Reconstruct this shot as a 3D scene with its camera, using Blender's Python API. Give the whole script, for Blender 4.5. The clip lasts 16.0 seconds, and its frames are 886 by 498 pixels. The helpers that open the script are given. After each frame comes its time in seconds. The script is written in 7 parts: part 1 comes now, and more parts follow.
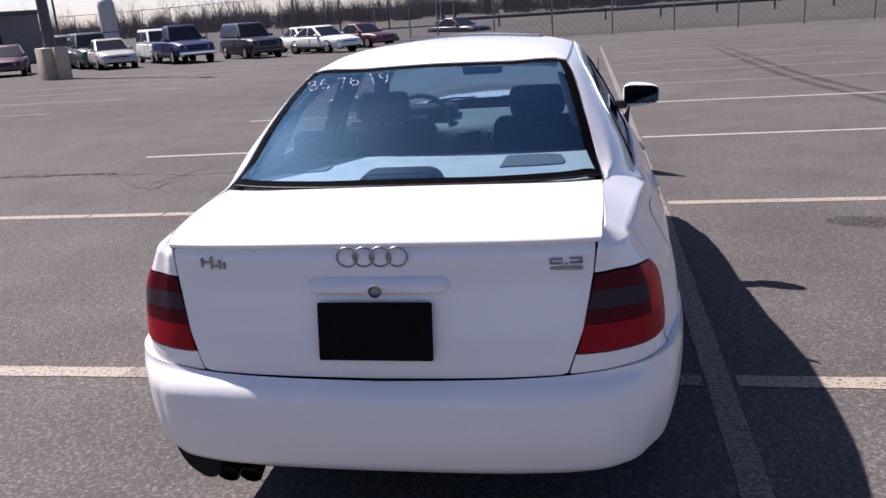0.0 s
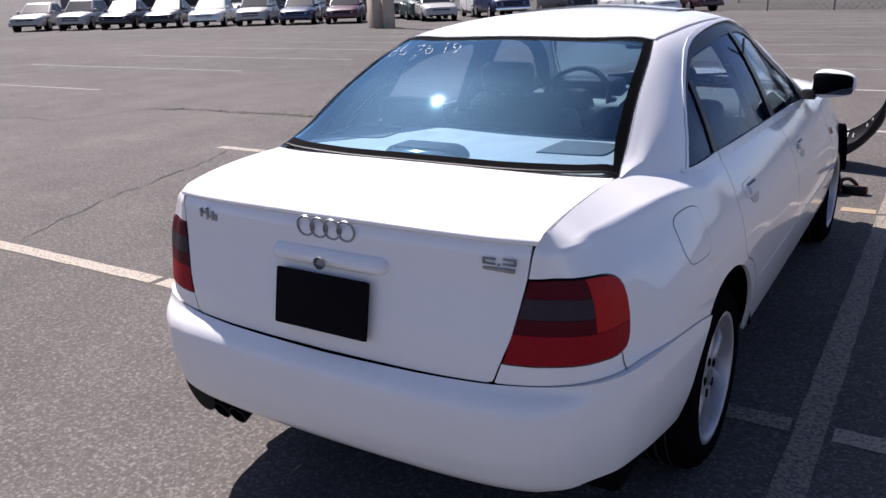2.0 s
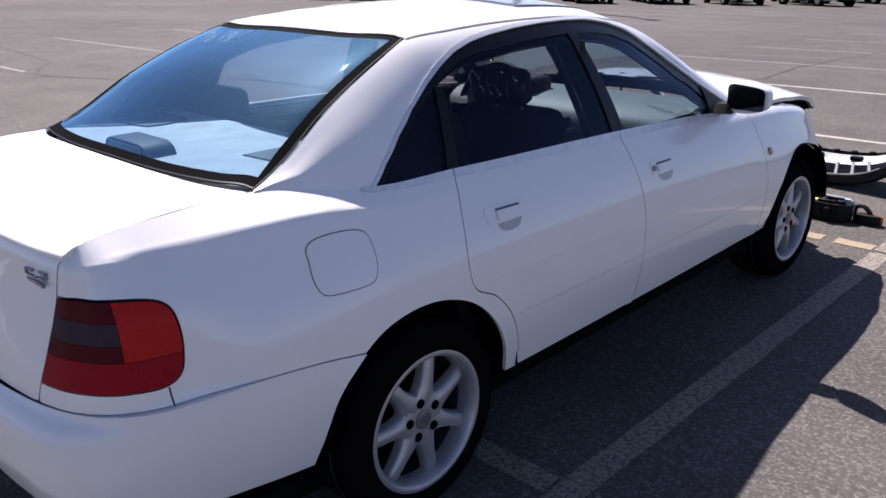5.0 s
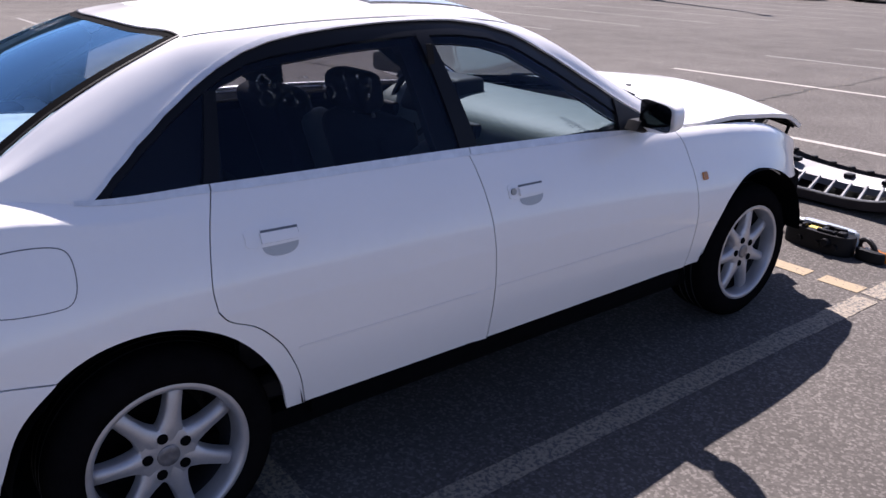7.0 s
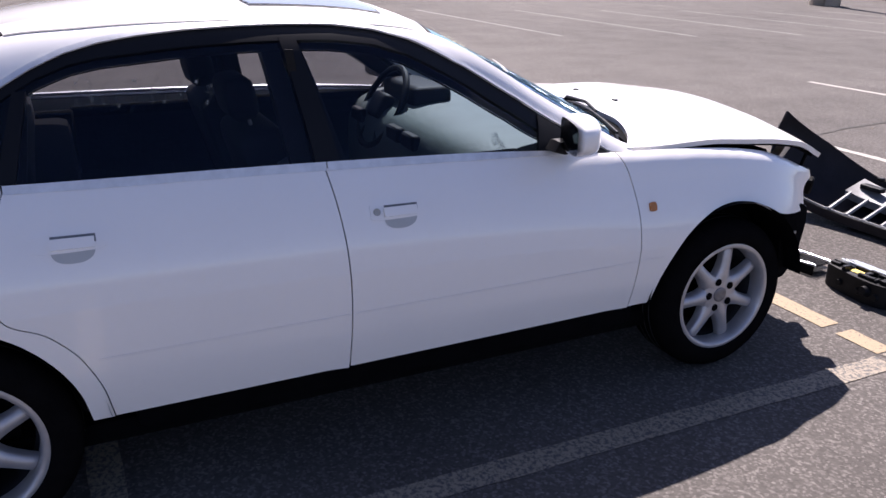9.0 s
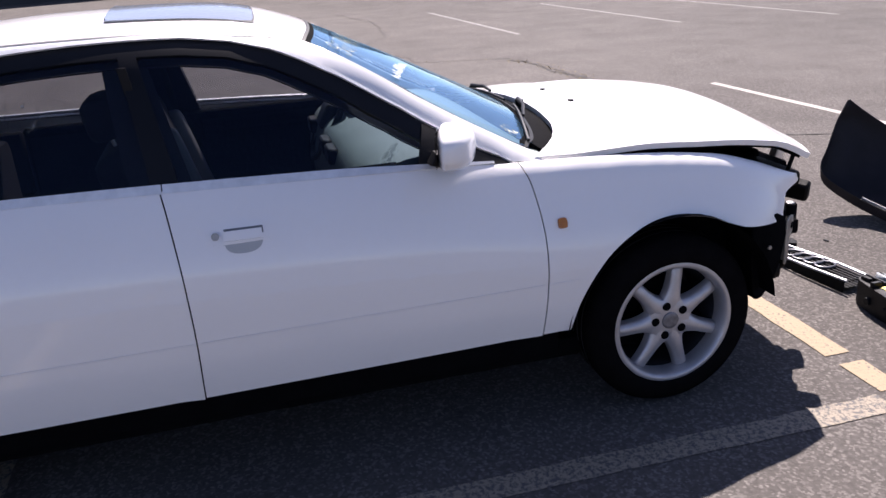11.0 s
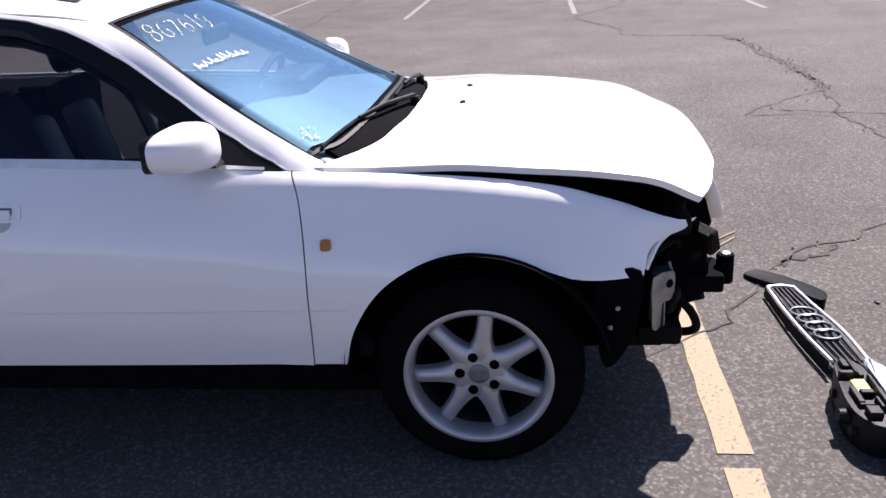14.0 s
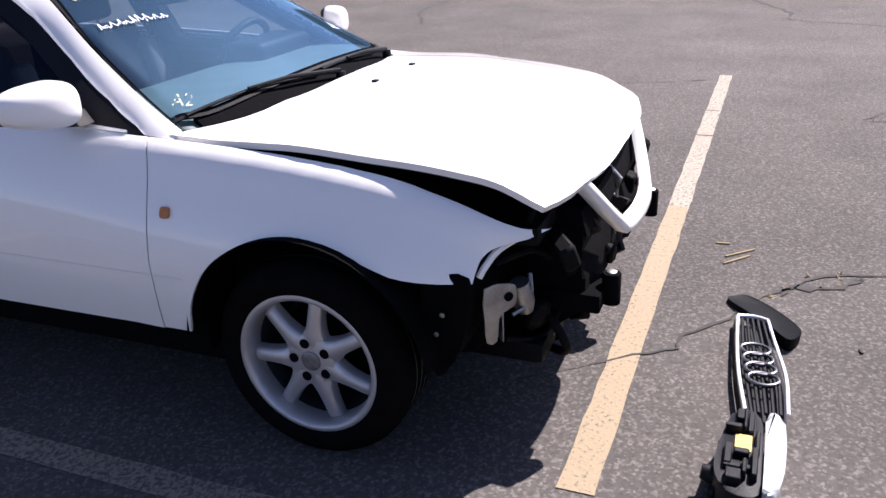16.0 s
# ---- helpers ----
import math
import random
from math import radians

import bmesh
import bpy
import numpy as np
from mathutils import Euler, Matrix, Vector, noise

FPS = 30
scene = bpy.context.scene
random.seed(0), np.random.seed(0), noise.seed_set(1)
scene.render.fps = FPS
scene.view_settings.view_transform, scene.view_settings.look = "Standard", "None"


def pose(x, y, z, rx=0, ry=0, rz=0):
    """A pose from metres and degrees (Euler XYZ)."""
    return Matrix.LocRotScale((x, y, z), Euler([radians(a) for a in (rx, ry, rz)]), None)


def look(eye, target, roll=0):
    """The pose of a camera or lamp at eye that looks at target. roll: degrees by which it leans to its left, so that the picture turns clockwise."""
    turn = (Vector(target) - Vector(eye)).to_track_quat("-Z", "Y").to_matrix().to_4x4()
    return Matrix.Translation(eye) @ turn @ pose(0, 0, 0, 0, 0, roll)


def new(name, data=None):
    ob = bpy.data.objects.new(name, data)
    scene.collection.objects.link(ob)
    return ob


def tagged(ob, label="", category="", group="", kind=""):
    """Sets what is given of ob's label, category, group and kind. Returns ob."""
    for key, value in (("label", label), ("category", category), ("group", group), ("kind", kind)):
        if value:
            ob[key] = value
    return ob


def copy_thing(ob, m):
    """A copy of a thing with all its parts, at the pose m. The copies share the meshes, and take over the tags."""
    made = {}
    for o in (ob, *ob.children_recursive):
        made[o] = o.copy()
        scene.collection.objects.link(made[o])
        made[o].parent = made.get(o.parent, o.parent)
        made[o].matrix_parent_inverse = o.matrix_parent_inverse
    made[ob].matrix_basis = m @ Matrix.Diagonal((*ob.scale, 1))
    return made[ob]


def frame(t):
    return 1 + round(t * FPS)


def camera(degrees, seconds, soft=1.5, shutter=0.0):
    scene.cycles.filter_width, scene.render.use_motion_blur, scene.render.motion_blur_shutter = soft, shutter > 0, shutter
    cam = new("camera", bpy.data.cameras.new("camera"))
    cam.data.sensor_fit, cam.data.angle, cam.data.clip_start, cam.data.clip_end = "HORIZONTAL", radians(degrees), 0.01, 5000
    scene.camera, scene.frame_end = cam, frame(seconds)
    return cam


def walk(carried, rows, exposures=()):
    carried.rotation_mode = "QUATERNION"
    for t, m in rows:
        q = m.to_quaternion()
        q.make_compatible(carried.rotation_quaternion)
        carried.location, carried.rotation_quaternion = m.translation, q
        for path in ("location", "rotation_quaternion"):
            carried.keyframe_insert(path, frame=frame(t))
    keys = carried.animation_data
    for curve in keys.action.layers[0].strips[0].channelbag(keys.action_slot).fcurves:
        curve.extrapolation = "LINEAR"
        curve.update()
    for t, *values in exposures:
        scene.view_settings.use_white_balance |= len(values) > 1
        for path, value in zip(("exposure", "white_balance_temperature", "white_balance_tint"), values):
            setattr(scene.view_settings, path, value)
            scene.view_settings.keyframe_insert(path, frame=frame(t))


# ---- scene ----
cam = camera(56.8, 16.0)
PATH = [
    (0, (0.565, -2.895, 1.584), (0.213, -1.012, 1.006), -3.9),
    (0.5, (0.811, -2.854, 1.582), (0.205, -1.039, 1.002), -3.6),
    (1, (1.058, -2.795, 1.586), (0.293, -1.058, 0.956), -1.4),
    (1.5, (1.221, -2.645, 1.576), (0.319, -0.974, 0.948), -0.9),
    (2, (1.369, -2.485, 1.568), (0.352, -0.882, 0.94), -2.3),
    (2.5, (1.593, -2.341, 1.58), (0.354, -0.918, 0.915), -0.9),
    (3, (1.778, -2.173, 1.554), (0.532, -0.752, 0.899), -0.5),
    (3.5, (1.871, -1.96, 1.543), (0.68, -0.478, 0.924), 0.5),
    (4, (1.962, -1.814, 1.551), (0.811, -0.307, 0.916), -0.9),
    (4.5, (2.148, -1.641, 1.559), (0.872, -0.237, 0.925), -1.1),
    (5, (2.3, -1.465, 1.563), (0.99, -0.107, 0.899), -0.6),
    (7.5, (2.757, -0.343, 1.586), (1.207, 0.727, 0.916), -1.4),
    (8, (2.812, -0.131, 1.553), (1.195, 0.87, 0.934), -4.9),
    (8.5, (2.941, 0.118, 1.587), (1.294, 1.038, 0.923), -1.1),
    (11, (3.088, 1.286, 1.565), (1.266, 1.725, 0.869), -3.7),
    (11.5, (3.031, 1.545, 1.552), (1.192, 1.923, 0.864), -4.3),
    (12, (3.04, 1.786, 1.543), (1.191, 2.09, 0.844), -5.7),
    (12.5, (3.07, 2.078, 1.564), (1.217, 2.251, 0.832), -3.7),
    (13, (2.989, 2.288, 1.538), (1.114, 2.422, 0.855), -2.7),
    (13.5, (2.923, 2.552, 1.549), (1.053, 2.54, 0.841), -4.7),
    (14, (2.875, 2.82, 1.535), (1.034, 2.571, 0.796), -3.6),
    (14.5, (2.815, 3.063, 1.526), (0.999, 2.712, 0.765), -3.8),
    (15, (2.688, 3.286, 1.515), (0.869, 2.897, 0.781), -2.6),
    (15.5, (2.599, 3.484, 1.51), (0.81, 2.98, 0.771), -4.1),
    (16, (2.53, 3.752, 1.509), (0.829, 3.053, 0.722), -2.2),
]
walk(cam, [(t, look(eye, target, roll)) for t, eye, target, roll in PATH], exposures=[(0, 0.90, 6250, 21), (1.5, 0.98, 6250, 19), (4, 1.03, 6250, 18), (5, 1.08, 6250, 19), (8, 1.36, 6330, 22), (11.5, 1.37, 6450, 21), (13, 1.38, 6320, 21), (16, 1.30, 6230, 20)])

# ---- light ----
SUN_DIR = Vector((-0.705, 0.360, 1.0)).normalized()
world = bpy.data.worlds.new("sky")
scene.world = world
world.use_nodes = True
wn, wl = world.node_tree.nodes, world.node_tree.links
sky = wn.new("ShaderNodeTexSky")
sky.sky_type = "NISHITA"
sky.sun_disc = False
sky.sun_elevation = math.asin(SUN_DIR.z)
sky.sun_rotation = math.atan2(SUN_DIR.x, SUN_DIR.y)
sky.air_density, sky.dust_density, sky.ozone_density = 0.7, 0.55, 1.2
haze = wn.new("ShaderNodeVectorMath")
haze.operation = "MULTIPLY"
haze.inputs[1].default_value = (1.04, 0.99, 1.02)
wl.new(sky.outputs["Color"], haze.inputs[0])
wl.new(haze.outputs[0], wn["Background"].inputs["Color"])
wn["Background"].inputs["Strength"].default_value = 0.066
sun_data = bpy.data.lights.new("sun", "SUN")
sun_data.energy, sun_data.angle, sun_data.color = 5.0, radians(0.55), (1.0, 0.95, 0.88)
sun = new("sun", sun_data)
sun.matrix_world = look(SUN_DIR * 60, (0, 0, 0))


# ---- materials ----
def rgb(c):
    return (c[0], c[1], c[2], 1.0) if len(c) == 3 else tuple(c)


def material(name, color, rough=0.5, metal=0.0, coat=0.0, spec=0.5, vary=0.0, scale=8.0, bump=0.0, bump_scale=60.0, tint=None, transmission=0.0, detail_rough=0.0):
    """A surface whose colour, gloss and relief vary at two scales."""
    m = bpy.data.materials.new(name)
    m.use_nodes = True
    n, l = m.node_tree.nodes, m.node_tree.links
    b = n["Principled BSDF"]
    b.inputs["Base Color"].default_value = rgb(color)
    b.inputs["Roughness"].default_value = rough
    b.inputs["Metallic"].default_value = metal
    b.inputs["Coat Weight"].default_value = coat
    b.inputs["Coat Roughness"].default_value = 0.04
    b.inputs["Specular IOR Level"].default_value = spec
    b.inputs["Transmission Weight"].default_value = transmission
    co = n.new("ShaderNodeTexCoord")
    if vary > 0:
        big, fine, mix = n.new("ShaderNodeTexNoise"), n.new("ShaderNodeTexNoise"), n.new("ShaderNodeMix")
        big.inputs["Scale"].default_value, big.inputs["Detail"].default_value = scale, 6
        fine.inputs["Scale"].default_value, fine.inputs["Detail"].default_value = scale * 14, 4
        add = n.new("ShaderNodeMath")
        add.operation = "MULTIPLY_ADD"
        add.inputs[1].default_value = 0.4
        l.new(co.outputs["Object"], big.inputs["Vector"])
        l.new(co.outputs["Object"], fine.inputs["Vector"])
        l.new(fine.outputs["Fac"], add.inputs[0])
        l.new(big.outputs["Fac"], add.inputs[2])
        ramp = n.new("ShaderNodeMapRange")
        ramp.inputs["From Min"].default_value, ramp.inputs["From Max"].default_value = 0.45, 0.95
        l.new(add.outputs[0], ramp.inputs["Value"])
        mix.data_type = "RGBA"
        other = tint or tuple(c * (1 - vary) for c in color[:3])
        mix.inputs["A"].default_value, mix.inputs["B"].default_value = rgb(color), rgb(other)
        l.new(ramp.outputs["Result"], mix.inputs["Factor"])
        l.new(mix.outputs["Result"], b.inputs["Base Color"])
        if detail_rough > 0:
            rr = n.new("ShaderNodeMapRange")
            rr.inputs["To Min"].default_value, rr.inputs["To Max"].default_value = rough, rough + detail_rough
            l.new(big.outputs["Fac"], rr.inputs["Value"])
            l.new(rr.outputs["Result"], b.inputs["Roughness"])
    if bump > 0:
        bn, bt = n.new("ShaderNodeBump"), n.new("ShaderNodeTexNoise")
        bt.inputs["Scale"].default_value, bt.inputs["Detail"].default_value = bump_scale, 5
        bn.inputs["Strength"].default_value, bn.inputs["Distance"].default_value = bump, 0.01
        l.new(co.outputs["Object"], bt.inputs["Vector"])
        l.new(bt.outputs["Fac"], bn.inputs["Height"])
        l.new(bn.outputs["Normal"], b.inputs["Normal"])
    return m


def glass_material(name, tint, shine=0.08, dust_glow=0.0, gleam=(0.86, 0.96, 1.0)):
    """A thin pane: tinted see-through with a clear reflection, and a film of dust on it; the blue of both stands in for
    sky glow.
    """
    m = bpy.data.materials.new(name)
    m.use_nodes = True
    n, l = m.node_tree.nodes, m.node_tree.links
    n.remove(n["Principled BSDF"])
    clear, gloss, mix, facing = n.new("ShaderNodeBsdfTransparent"), n.new("ShaderNodeBsdfGlossy"), n.new("ShaderNodeMixShader"), n.new("ShaderNodeLayerWeight")
    rise, fr = n.new("ShaderNodeMath"), n.new("ShaderNodeMapRange")
    facing.inputs["Blend"].default_value = 0.5
    rise.operation = "POWER"
    rise.inputs[1].default_value = 5.0
    fr.inputs["To Min"].default_value, fr.inputs["To Max"].default_value = shine, 1.0
    l.new(facing.outputs["Facing"], rise.inputs[0])
    l.new(rise.outputs[0], fr.inputs["Value"])
    clear.inputs["Color"].default_value = rgb(tint)
    gloss.inputs["Roughness"].default_value = 0.021
    gloss.inputs["Color"].default_value = rgb(gleam)
    l.new(fr.outputs[0], mix.inputs[0])
    l.new(clear.outputs[0], mix.inputs[1])
    l.new(gloss.outputs[0], mix.inputs[2])
    last = mix
    if dust_glow > 0:
        film, glow_film, co, tex, rng = n.new("ShaderNodeMixShader"), n.new("ShaderNodeBsdfGlossy"), n.new("ShaderNodeTexCoord"), n.new("ShaderNodeTexNoise"), n.new("ShaderNodeMapRange")
        # blue film colour paints the hazy glow of sun and sky
        glow_film.inputs["Color"].default_value, glow_film.inputs["Roughness"].default_value = (0.24, 0.48, 0.74, 1), 0.50
        tex.inputs["Scale"].default_value, tex.inputs["Detail"].default_value = 2.2, 7
        rng.inputs["From Min"].default_value, rng.inputs["From Max"].default_value = 0.3, 0.7
        rng.inputs["To Min"].default_value, rng.inputs["To Max"].default_value = dust_glow * 0.75, dust_glow * 1.25
        l.new(co.outputs["Object"], tex.inputs["Vector"])
        l.new(tex.outputs["Fac"], rng.inputs["Value"])
        l.new(rng.outputs["Result"], film.inputs[0])
        l.new(mix.outputs[0], film.inputs[1])
        l.new(glow_film.outputs[0], film.inputs[2])
        last = film
    l.new(last.outputs[0], n["Material Output"].inputs["Surface"])
    return m


def wax_material(name, color, bare):
    """Crayon rubbed on glass: broken by bare spots where the wax did not take."""
    m = material(name, color, 0.85, spec=0.1, vary=0.25, scale=60)
    n, l = m.node_tree.nodes, m.node_tree.links
    co, tex, rng, mix, clear = n.new("ShaderNodeTexCoord"), n.new("ShaderNodeTexNoise"), n.new("ShaderNodeMapRange"), n.new("ShaderNodeMixShader"), n.new("ShaderNodeBsdfTransparent")
    tex.inputs["Scale"].default_value, tex.inputs["Detail"].default_value = 70, 5
    rng.inputs["From Min"].default_value, rng.inputs["From Max"].default_value = bare - 0.06, bare + 0.14
    l.new(co.outputs["Object"], tex.inputs["Vector"])
    l.new(tex.outputs["Fac"], rng.inputs["Value"])
    l.new(rng.outputs["Result"], mix.inputs[0])
    l.new(clear.outputs[0], mix.inputs[1])
    l.new(n["Principled BSDF"].outputs[0], mix.inputs[2])
    l.new(mix.outputs[0], n["Material Output"].inputs["Surface"])
    return m


def asphalt_material():
    m = bpy.data.materials.new("asphalt")
    m.use_nodes = True
    n, l = m.node_tree.nodes, m.node_tree.links
    b = n["Principled BSDF"]
    co = n.new("ShaderNodeTexCoord")
    stones, grit, patch_, wide = n.new("ShaderNodeTexVoronoi"), n.new("ShaderNodeTexNoise"), n.new("ShaderNodeTexNoise"), n.new("ShaderNodeTexNoise")
    stones.inputs["Scale"].default_value = 105
    grit.inputs["Scale"].default_value, grit.inputs["Detail"].default_value = 45, 6
    patch_.inputs["Scale"].default_value, patch_.inputs["Detail"].default_value = 1.3, 7
    wide.inputs["Scale"].default_value, wide.inputs["Detail"].default_value = 0.12, 5
    for t in (stones, grit, patch_, wide):
        l.new(co.outputs["Object"], t.inputs["Vector"])
    spots = n.new("ShaderNodeMapRange")
    sep = n.new("ShaderNodeSeparateColor")
    l.new(stones.outputs["Color"], sep.inputs["Color"])
    spots.inputs["From Min"].default_value, spots.inputs["From Max"].default_value = 0.60, 1.0
    spots.inputs["To Min"].default_value, spots.inputs["To Max"].default_value = 0.90, 1.72
    l.new(sep.outputs[0], spots.inputs["Value"])
    gr = n.new("ShaderNodeMapRange")
    gr.inputs["From Min"].default_value, gr.inputs["From Max"].default_value = 0.3, 0.7
    gr.inputs["To Min"].default_value, gr.inputs["To Max"].default_value = 0.80, 1.16
    l.new(grit.outputs["Fac"], gr.inputs["Value"])
    pr = n.new("ShaderNodeMapRange")
    pr.inputs["From Min"].default_value, pr.inputs["From Max"].default_value = 0.3, 0.7
    pr.inputs["To Min"].default_value, pr.inputs["To Max"].default_value = 0.86, 1.12
    l.new(patch_.outputs["Fac"], pr.inputs["Value"])
    wr = n.new("ShaderNodeMapRange")
    wr.inputs["From Min"].default_value, wr.inputs["From Max"].default_value = 0.35, 0.65
    wr.inputs["To Min"].default_value, wr.inputs["To Max"].default_value = 0.88, 1.12
    l.new(wide.outputs["Fac"], wr.inputs["Value"])
    last = spots
    for t in (gr, pr, wr):
        mul = n.new("ShaderNodeMath")
        mul.operation = "MULTIPLY"
        l.new(last.outputs[0], mul.inputs[0])
        l.new(t.outputs[0], mul.inputs[1])
        last = mul
    mixc = n.new("ShaderNodeVectorMath")
    mixc.operation = "SCALE"
    mixc.inputs[0].default_value = (0.0960, 0.0868, 0.0805)
    l.new(last.outputs[0], mixc.inputs["Scale"])
    l.new(mixc.outputs[0], b.inputs["Base Color"])
    b.inputs["Roughness"].default_value = 0.88
    b.inputs["Specular IOR Level"].default_value = 0.1
    bump = n.new("ShaderNodeBump")
    bump.inputs["Strength"].default_value, bump.inputs["Distance"].default_value = 0.55, 0.006
    ad = n.new("ShaderNodeMath")
    l.new(sep.outputs[0], ad.inputs[0])
    l.new(grit.outputs["Fac"], ad.inputs[1])
    l.new(ad.outputs[0], bump.inputs["Height"])
    l.new(bump.outputs["Normal"], b.inputs["Normal"])
    return m


def line_material(name, paint, wear):
    """Old road paint, worn through to the asphalt in flakes."""
    m = bpy.data.materials.new(name)
    m.use_nodes = True
    n, l = m.node_tree.nodes, m.node_tree.links
    b = n["Principled BSDF"]
    co, flakes, grit, mix, ramp = n.new("ShaderNodeTexCoord"), n.new("ShaderNodeTexNoise"), n.new("ShaderNodeTexNoise"), n.new("ShaderNodeMix"), n.new("ShaderNodeMapRange")
    flakes.inputs["Scale"].default_value, flakes.inputs["Detail"].default_value, flakes.inputs["Roughness"].default_value = 60, 9, 0.8
    grit.inputs["Scale"].default_value, grit.inputs["Detail"].default_value = 70, 3
    add = n.new("ShaderNodeMath")
    add.operation = "MULTIPLY_ADD"
    add.inputs[1].default_value = 0.35
    l.new(co.outputs["Object"], flakes.inputs["Vector"])
    l.new(co.outputs["Object"], grit.inputs["Vector"])
    l.new(grit.outputs["Fac"], add.inputs[0])
    l.new(flakes.outputs["Fac"], add.inputs[2])
    ramp.inputs["From Min"].default_value, ramp.inputs["From Max"].default_value = wear, wear + 0.07
    l.new(add.outputs[0], ramp.inputs["Value"])
    mix.data_type = "RGBA"
    mix.inputs["A"].default_value, mix.inputs["B"].default_value = rgb(paint), (0.079, 0.073, 0.070, 1)
    l.new(ramp.outputs["Result"], mix.inputs["Factor"])
    l.new(mix.outputs["Result"], b.inputs["Base Color"])
    b.inputs["Roughness"].default_value = 0.8
    bump = n.new("ShaderNodeBump")
    bump.inputs["Strength"].default_value, bump.inputs["Distance"].default_value = 0.5, 0.005
    l.new(grit.outputs["Fac"], bump.inputs["Height"])
    l.new(bump.outputs["Normal"], b.inputs["Normal"])
    return m


ASPHALT = asphalt_material()
YELLOW = line_material("yellow_line_paint", (0.275, 0.208, 0.128), 0.735)
FADED = line_material("faded_yellow_line_paint", (0.31, 0.26, 0.20), 0.69)
# worn paint, thinned further to look faint in the car's shadow
TAN = line_material("tan_line_paint", (0.24, 0.20, 0.15), 0.655)
PALE = line_material("pale_line_paint", (0.32, 0.295, 0.265), 0.72)
PALE_FAR = line_material("worn_pale_line_paint", (0.205, 0.19, 0.175), 0.65)
CRACK = material("crack_tar", (0.055, 0.050, 0.045), 0.95, vary=0.5, scale=20)
WHITE = material("white_car_paint", (0.86, 0.83, 0.805), 0.28, coat=0.9, vary=0.03, scale=3, detail_rough=0.06)
WHITE_PLASTIC = material("white_bumper_paint", (0.85, 0.82, 0.795), 0.32, coat=0.7, vary=0.05, scale=4, detail_rough=0.1)
BLACK = material("black_plastic", (0.008, 0.008, 0.010), 0.5, spec=0.16, vary=0.4, scale=12, bump=0.15, bump_scale=200)
COVER = material("raw_black_plastic", (0.017, 0.015, 0.019), 0.55, spec=0.2, vary=0.45, scale=9, bump=0.2, bump_scale=120)
BLACK_GLOSS = material("black_gloss_trim", (0.007, 0.007, 0.009), 0.3, spec=0.2, vary=0.2, scale=9)
PRINT = material("black_glass_print", (0.002, 0.002, 0.003), 0.8, spec=0.02, vary=0.3, scale=14)
DARK = material("underbody_black", (0.004, 0.004, 0.005), 0.9, spec=0.05, vary=0.5, scale=9, bump=0.3)
GAP = material("panel_gap_dark", (0.02, 0.02, 0.022), 0.8, vary=0.3)
RUBBER = material("tyre_rubber", (0.007, 0.0065, 0.007), 1.0, spec=0.0, vary=0.35, scale=20, bump=0.2, bump_scale=90)
ALLOY = material("silver_alloy", (0.50, 0.485, 0.50), 0.34, metal=0.6, vary=0.2, scale=16, bump=0.05, detail_rough=0.15)
CHROME = material("chrome", (0.68, 0.69, 0.71), 0.12, metal=1.0, vary=0.15, scale=20)
BAR_METAL = material("dull_aluminium", (0.25, 0.25, 0.255), 0.6, metal=0.4, vary=0.35, scale=14, bump=0.1)
STEEL = material("bare_steel", (0.42, 0.41, 0.40), 0.42, metal=0.85, vary=0.45, scale=18, bump=0.2)
RED_LENS = material("red_lens", (0.50, 0.018, 0.016), 0.4, spec=0.08, coat=0.06, vary=0.25, scale=120)
DARK_LENS = material("smoked_red_lens", (0.095, 0.006, 0.012), 0.4, spec=0.08, coat=0.0, vary=0.3, scale=120)
DEEP_RED = material("deep_red_lens", (0.34, 0.010, 0.018), 0.4, spec=0.08, coat=0.0, vary=0.3, scale=120)
JOINT = material("shaded_handle_joint", (0.16, 0.16, 0.165), 0.6, vary=0.2)
# door paint greyed, so the cup's shade sits in the colour
CUP = material("shaded_handle_cup", (0.45, 0.45, 0.44), 0.4, coat=0.6, vary=0.1)
SMOKE_LENS = material("smoked_grey_lens", (0.055, 0.036, 0.046), 0.4, spec=0.08, coat=0.0, vary=0.3, scale=120)
ORANGE = material("amber_lens", (0.52, 0.17, 0.016), 0.2, coat=0.3, vary=0.3, scale=90)
CLEAR_LENS = material("clear_lamp_lens", (0.50, 0.52, 0.52), 0.10, coat=1.0, vary=0.25, scale=70, bump=0.2)
PLATE = material("blank_plate_black", (0.005, 0.004, 0.006), 0.8, spec=0.1, vary=0.4, scale=15)
GLASS = glass_material("tinted_car_glass", (0.56, 0.57, 0.60), 0.022, 0.006, (0.50, 0.60, 0.80))
REAR_GLASS = glass_material("rear_car_glass", (0.70, 0.85, 0.95), 0.15, 0.017, (0.40, 0.74, 1.0))
WIND_GLASS = glass_material("windshield_glass", (0.66, 0.80, 0.88), 0.18, 0.04, (0.60, 0.82, 0.96))
WORN_CHROME = material("worn_chrome", (0.36, 0.36, 0.37), 0.35, metal=0.9, vary=0.3, scale=30)
BRIGHT = material("bright_trim", (0.80, 0.80, 0.81), 0.35, metal=0.35, vary=0.2, scale=30)
DULL_RING = material("dull_chrome", (0.15, 0.15, 0.16), 0.4, metal=0.8, vary=0.3, scale=30)
CAP = material("dull_silver_cap", (0.24, 0.23, 0.24), 0.4, metal=0.5, vary=0.45, scale=55, bump=0.2, bump_scale=80)
MIRROR_DARK = material("dark_mirror_glass", (0.20, 0.21, 0.23), 0.03, metal=1.0, vary=0.05)
SEAT = material("grey_seat_leather", (0.012, 0.012, 0.016), 0.8, spec=0.15, vary=0.3, scale=10, bump=0.2)
